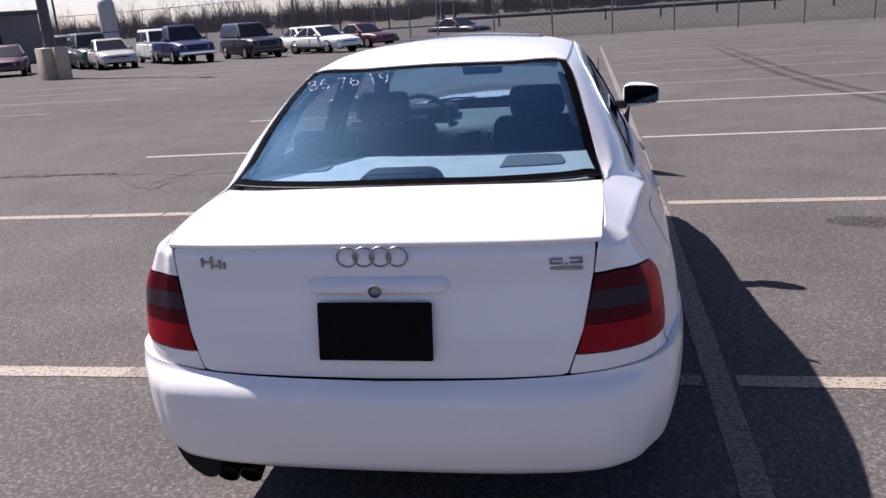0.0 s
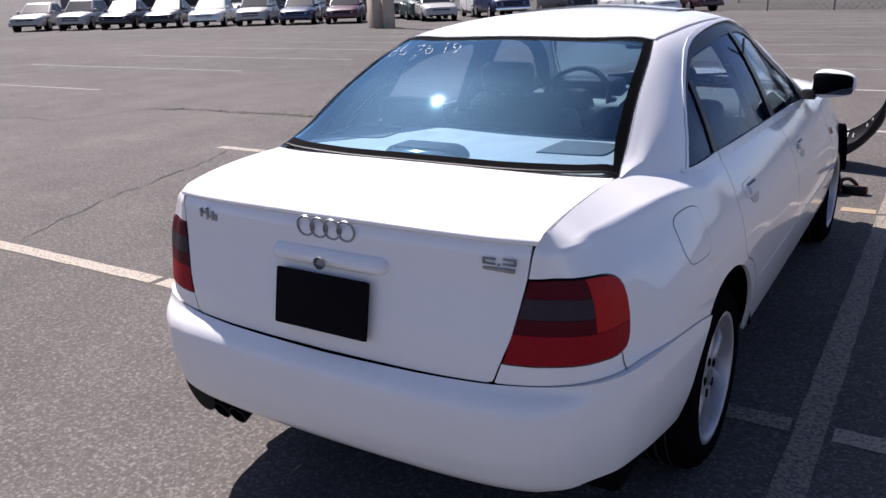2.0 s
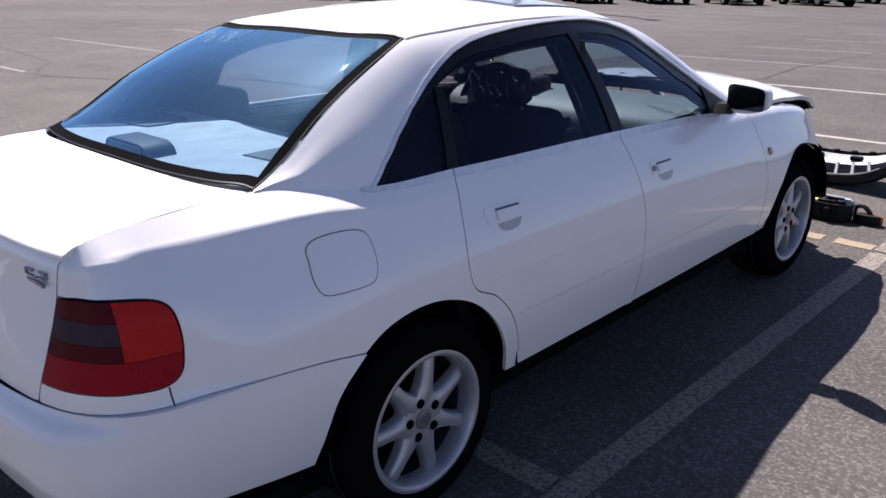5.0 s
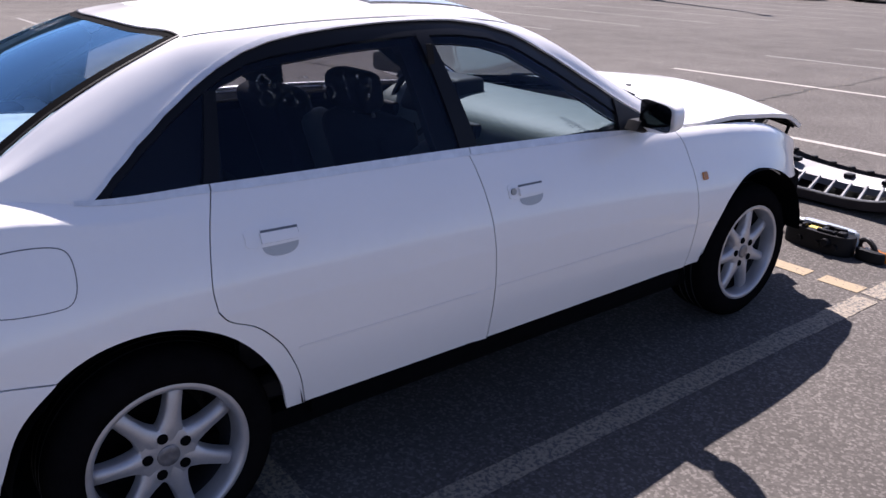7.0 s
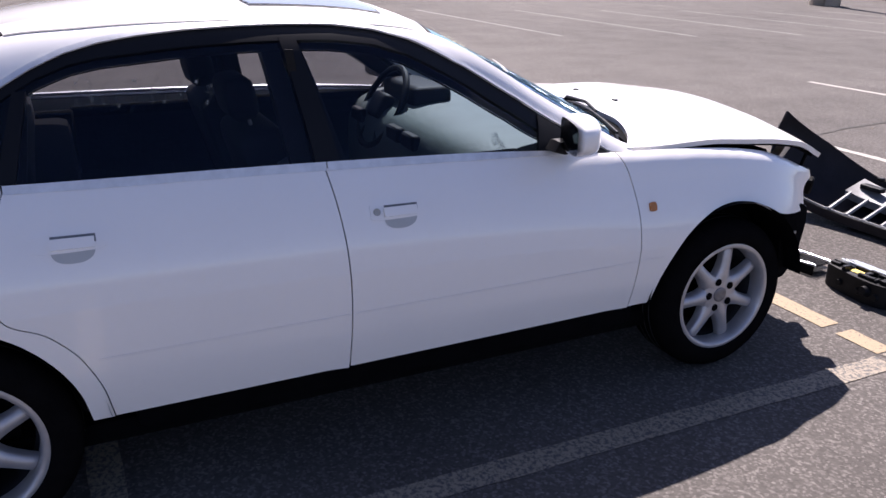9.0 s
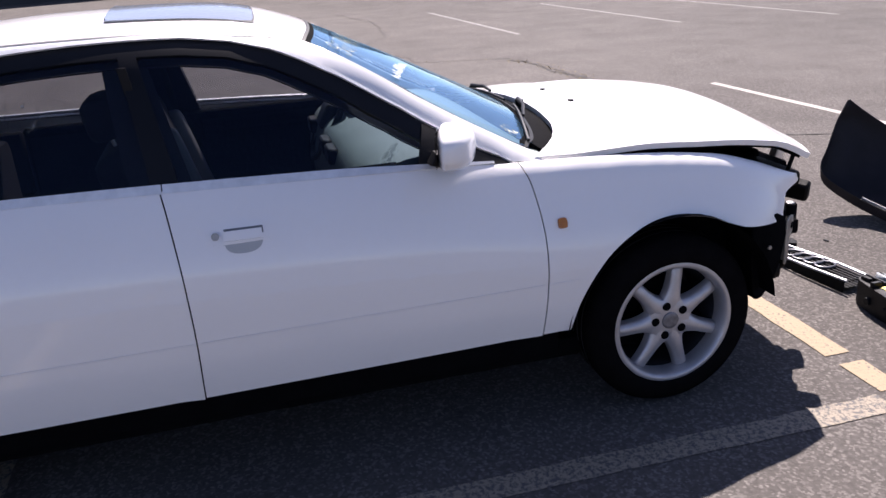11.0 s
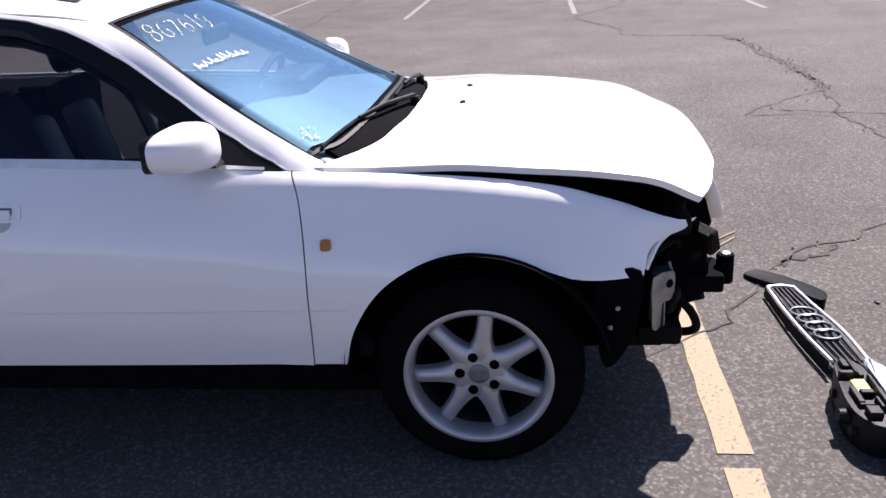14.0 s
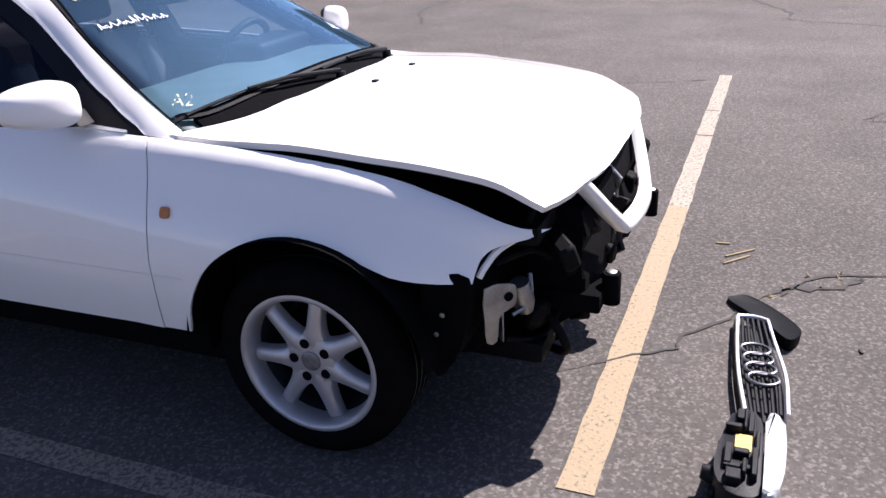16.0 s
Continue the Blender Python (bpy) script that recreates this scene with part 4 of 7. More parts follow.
# side frames: rear pillar, roof rail and front pillar in one pressing
DLO = [(-.085, 1.004), (-.02, 1.058), (.055, 1.117), (.14, 1.177), (.229, 1.232), (.31, 1.276), (.398, 1.312), (.48, 1.333), (.58, 1.348), (.72, 1.360), (.87, 1.366), (1.02, 1.366), (1.163, 1.360), (1.30, 1.340), (1.416, 1.307), (1.565, 1.233), (1.67, 1.172), (1.778, 1.104), (1.95, .998), (2.06, .938), (2.098, .918)]
dlo_w = [from_height(y, z) for y, z in DLO]
dlo_w[0], dlo_w[-1] = (-.085, .0), (2.098, .0)
for left in (False, True):
    flip_ = mirrored if left else (lambda g: g)
    over = [from_across(x, y) for x, y in smooth_line([(.616, -.384), (.589, -.24), (.557, -.07), (.524, .12), (.492, .258)], 6)[:-1] + smooth_line(roof_side, 6)[:-1] + smooth_line([(.456, 1.517), (.549, 1.755), (.609, 1.942), (.680, 2.20)], 8)]
    foot = [(2.20, 0.0), (2.15, 0.0)]
    dlo_edge, glass_edge = table([p for p in dlo_w if p[0] > 1.2]), table([p for p in over if p[0] > 1.2])

    def pillar(y, w):
        """The front pillar's face stands steeper than the glass beside it."""
        p = upper(y, w)
        if y < 1.42 or w > 1:
            return p
        r = min((y - 1.42) / .2, 1, max(2.20 - y, 0) / .15)
        a, b = dlo_edge(min(y, 2.098)), glass_edge(y)
        if w <= a:
            return p
        k = min((w - a) / max(b - a, .01), 1)
        low, high = upper(y, a), upper(y, b) + np.array((.80, .1, .60)) * .010
        flat = low + (high - low) * k + np.array((.80, .1, .60)) * .016 * k * (1 - k)
        r = r * r * (3 - 2 * r)
        return p + (flat - p) * r

    back = [(-.2, 0.0), (-.3, 0.0), (-.38, 0.0)]
    frame_out = over + foot + dlo_w[::-1] + back
    part("side_frame", patch_mesh("side_frame", frame_out, flip_(pillar), .025, .02, flange=.016), WHITE, car, "white pillars and roof rail round the side windows")
    edge = dlo_w
    strip = [(y - .007 * (y < .75), w + .012) for y, w in edge] + [(y + .002, w - .004) for y, w in edge[::-1]]
    part("window_trim", patch_mesh("window_trim", strip, flip_(lambda y, w: upper(y, w, .003)), .05, .05, flange=.006), BRIGHT, car, "thin bright trim along the window's edge")
    line = smooth_line(roof_side, 6)
    drip = [from_across(x + .004, y) for x, y in line] + [from_across(x - .002, y) for x, y in line[::-1]]
    part("roof_joint", patch_mesh("roof_joint", drip, flip_(lambda y, w: upper(y, w, .0015)), .05, .05, flange=.003), JOINT, car, "thin grey sealed joint along the roof's edge")
    # dark window surround, open at the belt
    inn = [(-.04, 1.010), (-.006, 1.043), (.069, 1.101), (.154, 1.160), (.243, 1.213), (.322, 1.254), (.405, 1.284), (.48, 1.298), (.58, 1.306), (.72, 1.318), (.87, 1.324), (1.02, 1.324), (1.163, 1.318), (1.29, 1.30), (1.395, 1.268), (1.53, 1.198), (1.63, 1.138), (1.735, 1.07), (1.86, .99), (1.90, .962), (1.915, .945)]
    inn_w = [from_height(y, z) for y, z in inn]
    inn_w[0], inn_w[-1] = (-.055, .0), (1.93, .0)
    surround = part("window_surround", patch_mesh("window_surround", dlo_w + inn_w[::-1], flip_(lambda y, w: upper(y, w, -.006)), .05, .05, flange=.015), BLACK_GLOSS, car, "dark frame round the side windows")
    for name, b0, b1, t0, t1, zt in (("centre_pillar", 1.03, 1.105, .985, 1.035, 1.335), ("quarter_divider", .190, .235, .262, .295, 1.225)):
        poly = [(b0, 0.0)] + [from_height(b0 + (t0 - b0) * k / 6, .99 + (zt - .99) * k / 6) for k in range(1, 7)] + [from_height(b1 + (t1 - b1) * k / 6, .99 + (zt - .99) * k / 6) for k in range(6, 0, -1)] + [(b1, 0.0)]
        part(name, patch_mesh(name, poly, flip_(lambda y, w: upper(y, w, -.0045)), .04, .06, flange=.03), BLACK_GLOSS, surround, "black pillar between the side windows")
    pane_all = [(-.05, -.02)] + [(y, w + .012) for y, w in inn_w[1:-1]] + [(1.93, -.02)]
    cuts = [("quarter_window", -.2, .215), ("rear_door_window", .215, 1.05), ("front_door_window", 1.05, 2.2)]
    for name, y0, y1 in cuts:
        poly = clip(clip(pane_all, 0, y1, True), 0, y0, False)
        part(name, patch_mesh(name, poly, flip_(lambda y, w: upper(y, w, -.010)), .06, .08, flange=0), GLASS, car, "tinted side window")
    closed = [(-.05, -.04)] + [(y, w) for y, w in inn_w[1:-1]] + [(1.93, -.04)]
    small = shrink(closed, .010)
    part("inner_frame", patch_mesh("inner_frame", dlo_w + small[::-1], flip_(lambda y, w: upper(y, w, -.045)), .06, .06, flange=.01), TRIM, car, "dark inner frame of the side windows")
    post = [(.98, -.04)] + [from_height(.965 - .03 * k / 6, .99 + .34 * k / 6) for k in range(1, 7)] + [from_height(1.14 - .08 * k / 6, .99 + .34 * k / 6) for k in range(6, 0, -1)] + [(1.15, -.04)]
    part("inner_pillar", patch_mesh("inner_pillar", post, flip_(lambda y, w: upper(y, w, -.05)), .05, .06, flange=.03), TRIM, car, "dark inner centre pillar")
    part("pillar_trim", patch_mesh("pillar_trim", [(-.20, .05), (.26, .0), (.30, .50), (.24, .62), (-.10, .60)], flip_(lambda y, w: upper(y, w, -.045)), .08, .1, flange=.01), TRIM, car, "dark inner trim of the rear pillar")


# crayon writing on the glass
def lettering(body, size, place, shear, name, mat, parent, label, thin=.0008):
    """Text laid on a glass; place gives the spot on the glass for a point of the text."""
    cu = bpy.data.curves.new("writing", "FONT")
    cu.body, cu.size, cu.shear, cu.align_x, cu.offset = body, size, shear, "LEFT", -thin * size / .1
    cu.resolution_u = 3
    ob = new("writing", cu)
    dg = bpy.context.evaluated_depsgraph_get()
    me = bpy.data.meshes.new_from_object(ob.evaluated_get(dg))
    bpy.data.objects.remove(ob)
    bm = bmesh.new()
    bm.from_mesh(me)
    bmesh.ops.subdivide_edges(bm, edges=[e for e in bm.edges if e.calc_length() > .05], cuts=2)
    rnd = random.Random(5)
    for v in bm.verts:
        x, y = v.co.x, v.co.y
        y += .006 * math.sin(x * 31) * size / .1
        v.co = Vector(place(x, y))
    me2 = bpy.data.meshes.new(name)
    bm.to_mesh(me2)
    bm.free()
    return part(name, me2, mat, parent, label)


def on_glass(start, end, count, size, top, proud=.003):
    """Writing on a glass from start to end, its first letter's head at top, all as (x, y) in plan."""
    run_, up_ = np.subtract(end, start), np.subtract(top, start)
    width = count * .62 * size if count else size
    tall = .72 * size if count else .05

    def put(u, v):
        p = np.array(start) + run_ * (u / width) + up_ * (v / tall)
        return upper(*from_across(p[0], p[1]), proud)

    return put


def scrawl(x0, x1, y0, place, name, mat, parent, label, rows=1, size=.03, seed=3):
    """Unreadable handwriting as a row of short strokes."""
    rnd = random.Random(seed)
    bm = bmesh.new()
    x = x0
    while x < x1:
        w = size * rnd.uniform(.35, .7)
        hgt = size * rnd.uniform(.5, 1.0)
        pts = [(x, rnd.uniform(0, .3) * hgt), (x + w * .3, hgt), (x + w * .6, rnd.uniform(.1, .3) * hgt), (x + w, hgt * rnd.uniform(.4, .6))]
        for a, b in zip(pts, pts[1:]):
            d = Vector((b[0] - a[0], b[1] - a[1]))
            n = Vector((-d.y, d.x)).normalized() * .0022
            q = [(a[0] + n.x, a[1] + n.y), (b[0] + n.x, b[1] + n.y), (b[0] - n.x, b[1] - n.y), (a[0] - n.x, a[1] - n.y)]
            bm.faces.new([bm.verts.new(place(*p)) for p in q])
        x += w * 1.05
    me = bpy.data.meshes.new(name)
    bm.to_mesh(me)
    bm.free()
    return part(name, me, mat, parent, label)


lettering("86 76 19", .105, on_glass((-.445, .040), (.00, .040), 8, .105, (-.487, .145)), .0, "lot_number", CRAYON_THIN, rear_window, "lot number written in pale crayon", .0030)
lettering("867619", .115, on_glass((.466, 1.674), (.085, 1.767), 6, .115, (.412, 1.588)), .0, "lot_number", CRAYON, windshield, "lot number written in yellow crayon", .0028)
scrawl(0, .27, 0, on_glass((.50, 1.81), (.275, 1.885), None, .27, (.49, 1.77)), "crayon_note", CRAYON_WHITE, windshield, "white handwritten crayon note", size=.05)
lettering("A2", .06, on_glass((.634, 2.134), (.577, 2.180), 2, .06, (.583, 2.100)), .0, "crayon_code", CRAYON, windshield, "code written in pale crayon")


def on_side(y0, z0, sgn, proud=-.0125):
    def put(u, v):
        p = upper(*from_height(y0 + u, z0 + v), proud)
        return (sgn * p[0], p[1], p[2])
    return put


lettering("867619", .125, on_side(.40, 1.165, 1, -.0085), .05, "lot_number", CRAYON_DIM, car, "lot number crayoned on the rear side window")
part("tax_disc_sticker", patch_mesh("tax_disc_sticker", [from_across(x, y) for x, y in ((-.45, 1.60), (-.33, 1.60), (-.33, 1.66), (-.45, 1.66))], lambda y, w: upper(y, w, -.007), .05, .05, flange=0), TANK, windshield, "white sticker behind the glass")

# hood, sprung open a little over the fenders and bent at its front
HOOD_E = table([(2.20, .708, .918), (2.35, .706, .912), (2.544, .698, .914), (2.774, .682, .897), (3.0, .660, .873), (3.15, .645, .842), (3.26, .632, .789), (3.4, .60, .753)])
HOOD_C = table([(2.20, .955), (2.40, .962), (2.55, .968), (2.75, .976), (2.95, .957), (3.1, .934), (3.22, .886), (3.30, .842), (3.36, .798), (3.4, .76)])
hood_back = table([(0, 2.395), (.3, 2.375), (.5, 2.325), (.62, 2.250), (.70, 2.180)])
hood_front = table([(0, 3.360), (.3, 3.350), (.42, 3.325), (.55, 3.295), (.636, 3.257), (.70, 3.232)])


def hood_at(p, y):
    """p from -1 to 1 across."""
    xe, ze = HOOD_E(y)
    zc = HOOD_C(y)
    a = abs(p)
    crown = 1 - a**1.8
    ridge = .006 * math.exp(-((a - .55) / .10) ** 2) * min(max((3.3 - y) / .5, 0), 1)
    skew = .019 * xe * p * min(max((y - 2.4) / .9, 0), 1)
    return np.array([xe * p, y, ze + (zc - ze) * crown + ridge - skew])


def hood_bound(fn):
    rows = []
    for k in range(25):
        p = -1 + 2 * k / 24
        y = fn(abs(p) * .66)
        for _ in range(4):
            y = fn(abs(p) * HOOD_E(y)[0])
        rows.append((p, y))
    return rows


hood_out = hood_bound(hood_back) + [(1, 2.5), (1, 2.8), (1, 3.1)] + hood_bound(hood_front)[::-1] + [(-1, 3.1), (-1, 2.8), (-1, 2.5)]
hood = part("hood", patch_mesh("hood", hood_out, hood_at, .07, .035, flange=.020), WHITE, car, "white hood, sprung ajar and bent at the nose")
part("hood_liner", patch_mesh("hood_liner", shrink(hood_out, .035), lambda p, y: hood_at(p, y) - np.array((0, 0, .024)), .2, .1, flange=.012), DARK, hood, "dark underside of the hood")
for x in (-.175, .125):
    y = 2.55
    z = hood_at(x / HOOD_E(y)[0], y)[2]
    part("washer_nozzle", slab(x - .012, x + .012, y - .008, y + .010, z - .002, z + .006, .003, 2), BLACK, hood, "small black washer nozzle")

# grille surround hanging from the hood's nose: a white trapezoid frame with a black opening


def nose_y(x, z):
    return 3.385 - .11 * (abs(x) / .5) ** 2.2 + .030 * (1 - (z - .57) / .2)


path = [(x, nose_y(x, z), z) for x, z in smooth_line([(-.425, .776), (-.41, .758), (-.36, .705), (-.295, .640), (-.225, .580)], 5)[:-1] + smooth_line([(-.225, .580), (-.20, .566), (-.1, .560), (0, .558), (.1, .560), (.20, .566), (.225, .580)], 4)[:-1] + smooth_line([(.225, .580), (.295, .640), (.36, .705), (.41, .758), (.425, .776)], 5)]
bm = bmesh.new()
rings = []
for i, p in enumerate(path):
    a, b = path[max(i - 1, 0)], path[min(i + 1, len(path) - 1)]
    d = Vector(b) - Vector(a)
    inward = Vector((-d.z, 0, d.x)).normalized()
    q = Vector(p)
    rings.append([bm.verts.new(q + inward * u + Vector((0, v, 0))) for u, v in ((-.006, -.03), (-.010, .002), (.002, .014), (.020, .012), (.034, -.002), (.034, -.03))])
for A, B in zip(rings, rings[1:]):
    for k in range(5):
        bm.faces.new((A[k], A[k + 1], B[k + 1], B[k]))
part("grille_surround", bm, WHITE, hood, "white grille surround, its grille gone", angle=60)
part("grille_backing", slab(-.37, .37, 3.20, 3.24, .60, .74, .01, 1), DARK, hood)

# cowl and wipers
wind_foot_y = table([(0, 2.292), (.3, 2.280), (.55, 2.235), (.668, 2.17), (.75, 2.12)])
cowl_out = [(x, 0) for x in np.linspace(-.61, .61, 15)] + [(x, 1) for x in np.linspace(.63, -.63, 15)]


def cowl_at(x, q):
    a = abs(x)
    lo = wind_foot_y(a) - .01
    hi = hood_back(min(a, .70)) + .03
    y = lo + (hi - lo) * q
    z0 = upper(*from_across(x * .985, min(lo, 2.36)))[2] - .006
    z1 = HOOD_C(y) - (HOOD_C(y) - HOOD_E(y)[1]) * (a / .7) ** 2.4 - .035
    return np.array([x, y, z0 + (z1 - z0) * q])


part("cowl_panel", patch_mesh("cowl_panel", cowl_out, cowl_at, .08, .5, flange=.02), DARK, car, "black scuttle panel below the windshield")
for pivot, tip in (((.03, 2.352), (.632, 2.200)), ((-.44, 2.305), (.04, 2.318))):
    rest = [upper(*from_across(pivot[0] + (tip[0] - pivot[0]) * k / 8, pivot[1] + (tip[1] - pivot[1]) * k / 8 - .004), .010) for k in range(9)]
    blade = part("wiper", tube([r + np.array((0, -.012, .002)) for r in rest[1:]], .0055, 6), BLACK, car, "black windshield wiper at rest")
    part("wiper_arm", tube([rest[0] + np.array((0, .02, -.01)), rest[0] + np.array((0, .015, .016)), rest[3] + np.array((0, .012, .016)), rest[5] + np.array((0, -.004, .010))], [.009, .010, .007, .005], 8), BLACK, blade)
    part("wiper_pivot", rod(rest[0] + np.array((0, .02, -.03)), rest[0] + np.array((0, .02, .014)), .017), BLACK, blade)

# door mirrors
for sg in (1, -1):
    mirror = new("door_mirror")
    mirror.parent = car
    tagged(mirror, "white door mirror on a black foot")
    bm = bmesh.new()
    bmesh.ops.create_icosphere(bm, subdivisions=4, radius=1)
    for v in bm.verts:
        c = v.co.copy()
        # a rounded block, flat at its rear, tapered outwards
        e = .66
        c = Vector([math.copysign(abs(t) ** e, t) for t in c])
        x = .100 * c.x
        y = (.085 if c.y > 0 else .030) * c.y * (1 - .25 * max(c.x, 0))
        z = (.064 - .012 * c.x) * c.z + .004 * c.x
        v.co = Vector((sg * (.862 + x), 1.858 + y - .03 * c.x, 1.018 + z))
    part("mirror_housing", bm, WHITE, mirror, "white painted mirror shell")
    ring = smooth_line([(-.086, -.046), (-.092, 0), (-.086, .048), (0, .052), (.080, .043), (.088, 0), (.080, -.040), (0, -.047)], 4, True)
    bm = bmesh.new()
    bm.faces.new([bm.verts.new((sg * (.862 + u), 1.8265 - .03 * (u / .1), 1.018 + w)) for u, w in ring])
    bmesh.ops.solidify(bm, geom=bm.faces[:], thickness=.003)
    part("mirror_glass", bm, MIRROR_DARK, mirror, "dark mirror glass")
    part("mirror_foot", prism([(1.825, .952), (1.845, .985), (1.90, .985), (1.93, .945), (1.87, .938)], sg * .722, sg * .785, bevel=.008), BLACK, mirror, "black mirror foot")
    sail = [(1.80, .948), (1.835, 1.052), (1.96, .985), (2.075, .925), (2.09, .912), (1.95, .926)]
    part("mirror_sail", patch_mesh("mirror_sail", [from_height(y, z) for y, z in sail], (mirrored if sg < 0 else (lambda g: g))(lambda y, w: upper(y, w, .001)), .05, .05, flange=.012), BLACK, mirror, "black triangular plate at the window's corner")

# wheels
HUB_X, RIM_R, TYRE_R = .801, .219, .308


def wheel_mesh():
    w = new("wheel")
    tyre = [(RIM_R - .012, .012), (RIM_R + .004, .030), (RIM_R + .022, .034), (RIM_R + .05, .030), (TYRE_R - .028, .022), (TYRE_R - .012, .010), (TYRE_R - .002, -.010), (TYRE_R, -.035), (TYRE_R, -.095), (TYRE_R, -.150), (TYRE_R - .012, -.19), (RIM_R + .02, -.215), (RIM_R - .01, -.19)]
    part("tyre", lathe(tyre, 72), RUBBER, w, "worn black road tyre")
    for k in range(3):
        r = TYRE_R + .0006
        part("tread_groove", lathe([(r, -.045 - k * .035), (r, -.052 - k * .035)], 64), GAP, w)
    lip = [(.192, -.040), (.193, -.020), (.1955, .008), (.199, .0195), (.2035, .0255), (.212, .0275), (.2185, .0255), (.222, .019), (.224, .010)]
    part("rim_lip", lathe(lip, 72), ALLOY, w, "silver outer rim")
    # barrel and disc are near black: shade behind the spokes, as colour
    barrel = [(.192, -.038), (.184, -.055), (.179, -.19), (.02, -.19)]
    part("rim_barrel", lathe(barrel, 56), material("shaded_rim_barrel", (.016, .016, .02), .6, spec=.2, vary=.3), w, "inner barrel coloured near black for its shade")
    part("brake_disc", lathe([(.06, -.105), (.145, -.105), (.145, -.125), (.06, -.125)], 48), DARK, w, "dark brake disc")
    spoke_bm = bmesh.new()
    ribs = [(.030, .040, -.003, .032), (.056, .044, .000, .036), (.072, .040, .001, .038), (.088, .0325, .002, .040), (.105, .0275, .002, .040), (.130, .0245, .001, .038), (.160, .0238, -.001, .036), (.180, .0242, -.004, .034), (.191, .0246, -.007, .031), (.1965, .024, -.016, .030)]
    rows = []
    for r, hw, face_, deep in ribs:
        rows.append([spoke_bm.verts.new((face_ + dx, t * hw * .92, r)) for t, dx in ((-1.08, -deep), (-1, -.013), (-.80, -.003), (0, .002), (.80, -.003), (1, -.013), (1.08, -deep))])
    for A, B in zip(rows, rows[1:]):
        for k in range(6):
            spoke_bm.faces.new((A[k], A[k + 1], B[k + 1], B[k]))
    spoke = mesh_of("spoke", spoke_bm)
    spoke.materials.append(ALLOY)
    for k in range(7):
        ob = part("spoke", spoke, ALLOY, w)
        ob.matrix_basis = pose(0, 0, 0, k * 360 / 7 - 8.4)
    part("hub_disc", lathe([(0, .000), (.030, .000), (.072, .0), (.082, -.006), (.084, -.03)], 48), ALLOY, w, "silver hub")
    part("centre_cap", lathe([(0, .0050), (.012, .0055), (.026, .006), (.0305, .003), (.031, -.002)], 32), CAP, w, "round silver centre cap")
    # raised dark discs stand in for the shaded bolt holes
    for k in range(5):
        a = k * math.tau / 5 + .593
        part("bolt_hole_shade", lathe([(0, .0042), (.0135, .0042), (.0148, .0030), (.015, .0005)], 18), DARK, w).matrix_basis = pose(.0, .056 * math.cos(a), .056 * math.sin(a))
    return w


wheel = wheel_mesh()
wheel.parent = car
tagged(wheel, "seven-spoke silver alloy wheel with a black tyre")
wheel.matrix_basis = pose(HUB_X, 2.623, TYRE_R, 0, 0, 0)
for x, y, turn, spin in ((HUB_X, 0, 0, -4.6), (-HUB_X, 0, 180, 30), (-HUB_X, 2.623, 180, 9)):
    ob = copy_thing(wheel, pose(x, y, TYRE_R, 0, 0, turn) @ pose(0, 0, 0, spin))
    ob.parent = car

# wheel wells, sills and floor pan, all dark
for sg in (1, -1):
    for y0 in (0, 2.617):
        arc = [(y0 + .385 * math.cos(a), .31 + .385 * math.sin(a)) for a in np.linspace(.10, math.pi - .10, 25)]
        bm = bmesh.new()
        A = [bm.verts.new((sg * .845, y, z)) for y, z in arc]
        B = [bm.verts.new((sg * .52, y, z)) for y, z in arc]
        for k in range(len(arc) - 1):
            bm.faces.new((A[k], A[k + 1], B[k + 1], B[k]))
        bm.faces.new(B)
        part("wheel_well", bm, DARK, car, "black wheel well liner")
    part("sill", slab(min(sg * .62, sg * .755), max(sg * .62, sg * .755), .45, 2.24, .235, .40, .03, 2), DARK, car, "dark sill under the doors")
    # inner body wall behind the panel joints
    for y0, y1, x in ((.41, 1.75, .70),):
        part("inner_wall", slab(min(sg * x, sg * (x - .04)), max(sg * x, sg * (x - .04)), y0, y1, .30, .95, .01, 1), DARK, car)
# unseen slabs added to block sunlight leaking in over the wheel wells
for sg in (1, -1):
    part("quarter_light_block", slab(min(sg * .60, sg * .64), max(sg * .60, sg * .64), -.40, .42, .68, .95, .01, 1), DARK, car)
part("floor_pan", slab(-.72, .72, -.60, 2.90, .19, .27, .03, 2), DARK, car, "dark floor pan")
part("rear_well", slab(-.50, .50, -.83, .40, .33, .95, .04, 2), DARK, car)
part("bumper_core", slab(-.70, .70, -.88, -.62, .36, .62, .06, 2), DARK, car)

# cabin
part("cabin_floor", slab(-.66, .66, .30, 2.30, .27, .36, .02, 1), TRIM, car)
shelf = part("parcel_shelf", prism([(-.50, -.405), (.50, -.405), (.565, -.375), (.60, -.20), (.61, .10), (-.61, .10), (-.60, -.20), (-.565, -.375)], 1.015, 1.045, axis="z", bevel=.004), SHELF, car, "pale grey cloth parcel shelf")
for x in (-.45, .38):
    part("speaker_cover", prism(smooth_line([(x - .105, -.17), (x - .09, -.183), (x + .08, -.165), (x + .105, -.13), (x + .10, -.06), (x + .07, .012), (x - .08, .012), (x - .10, -.01)], 4, True), 1.044, 1.050, axis="z", bevel=.002), SPEAKER, shelf, "dark grey rounded speaker cover")
lamp_box = part("high_brake_lamp", prism([(-.168, 1.044), (-.160, 1.062), (-.145, 1.076), (-.12, 1.083), (.055, 1.083), (.08, 1.076), (.095, 1.062), (.103, 1.044)], -.395, -.30, axis="y", bevel=.006), TRIM, shelf, "dark housing of the high brake lamp")
part("lamp_lens", slab(-.13, .065, -.399, -.393, 1.050, 1.074, .004, 2), SPEAKER, lamp_box, "dull grey face of the lamp")
bench = new("rear_bench")
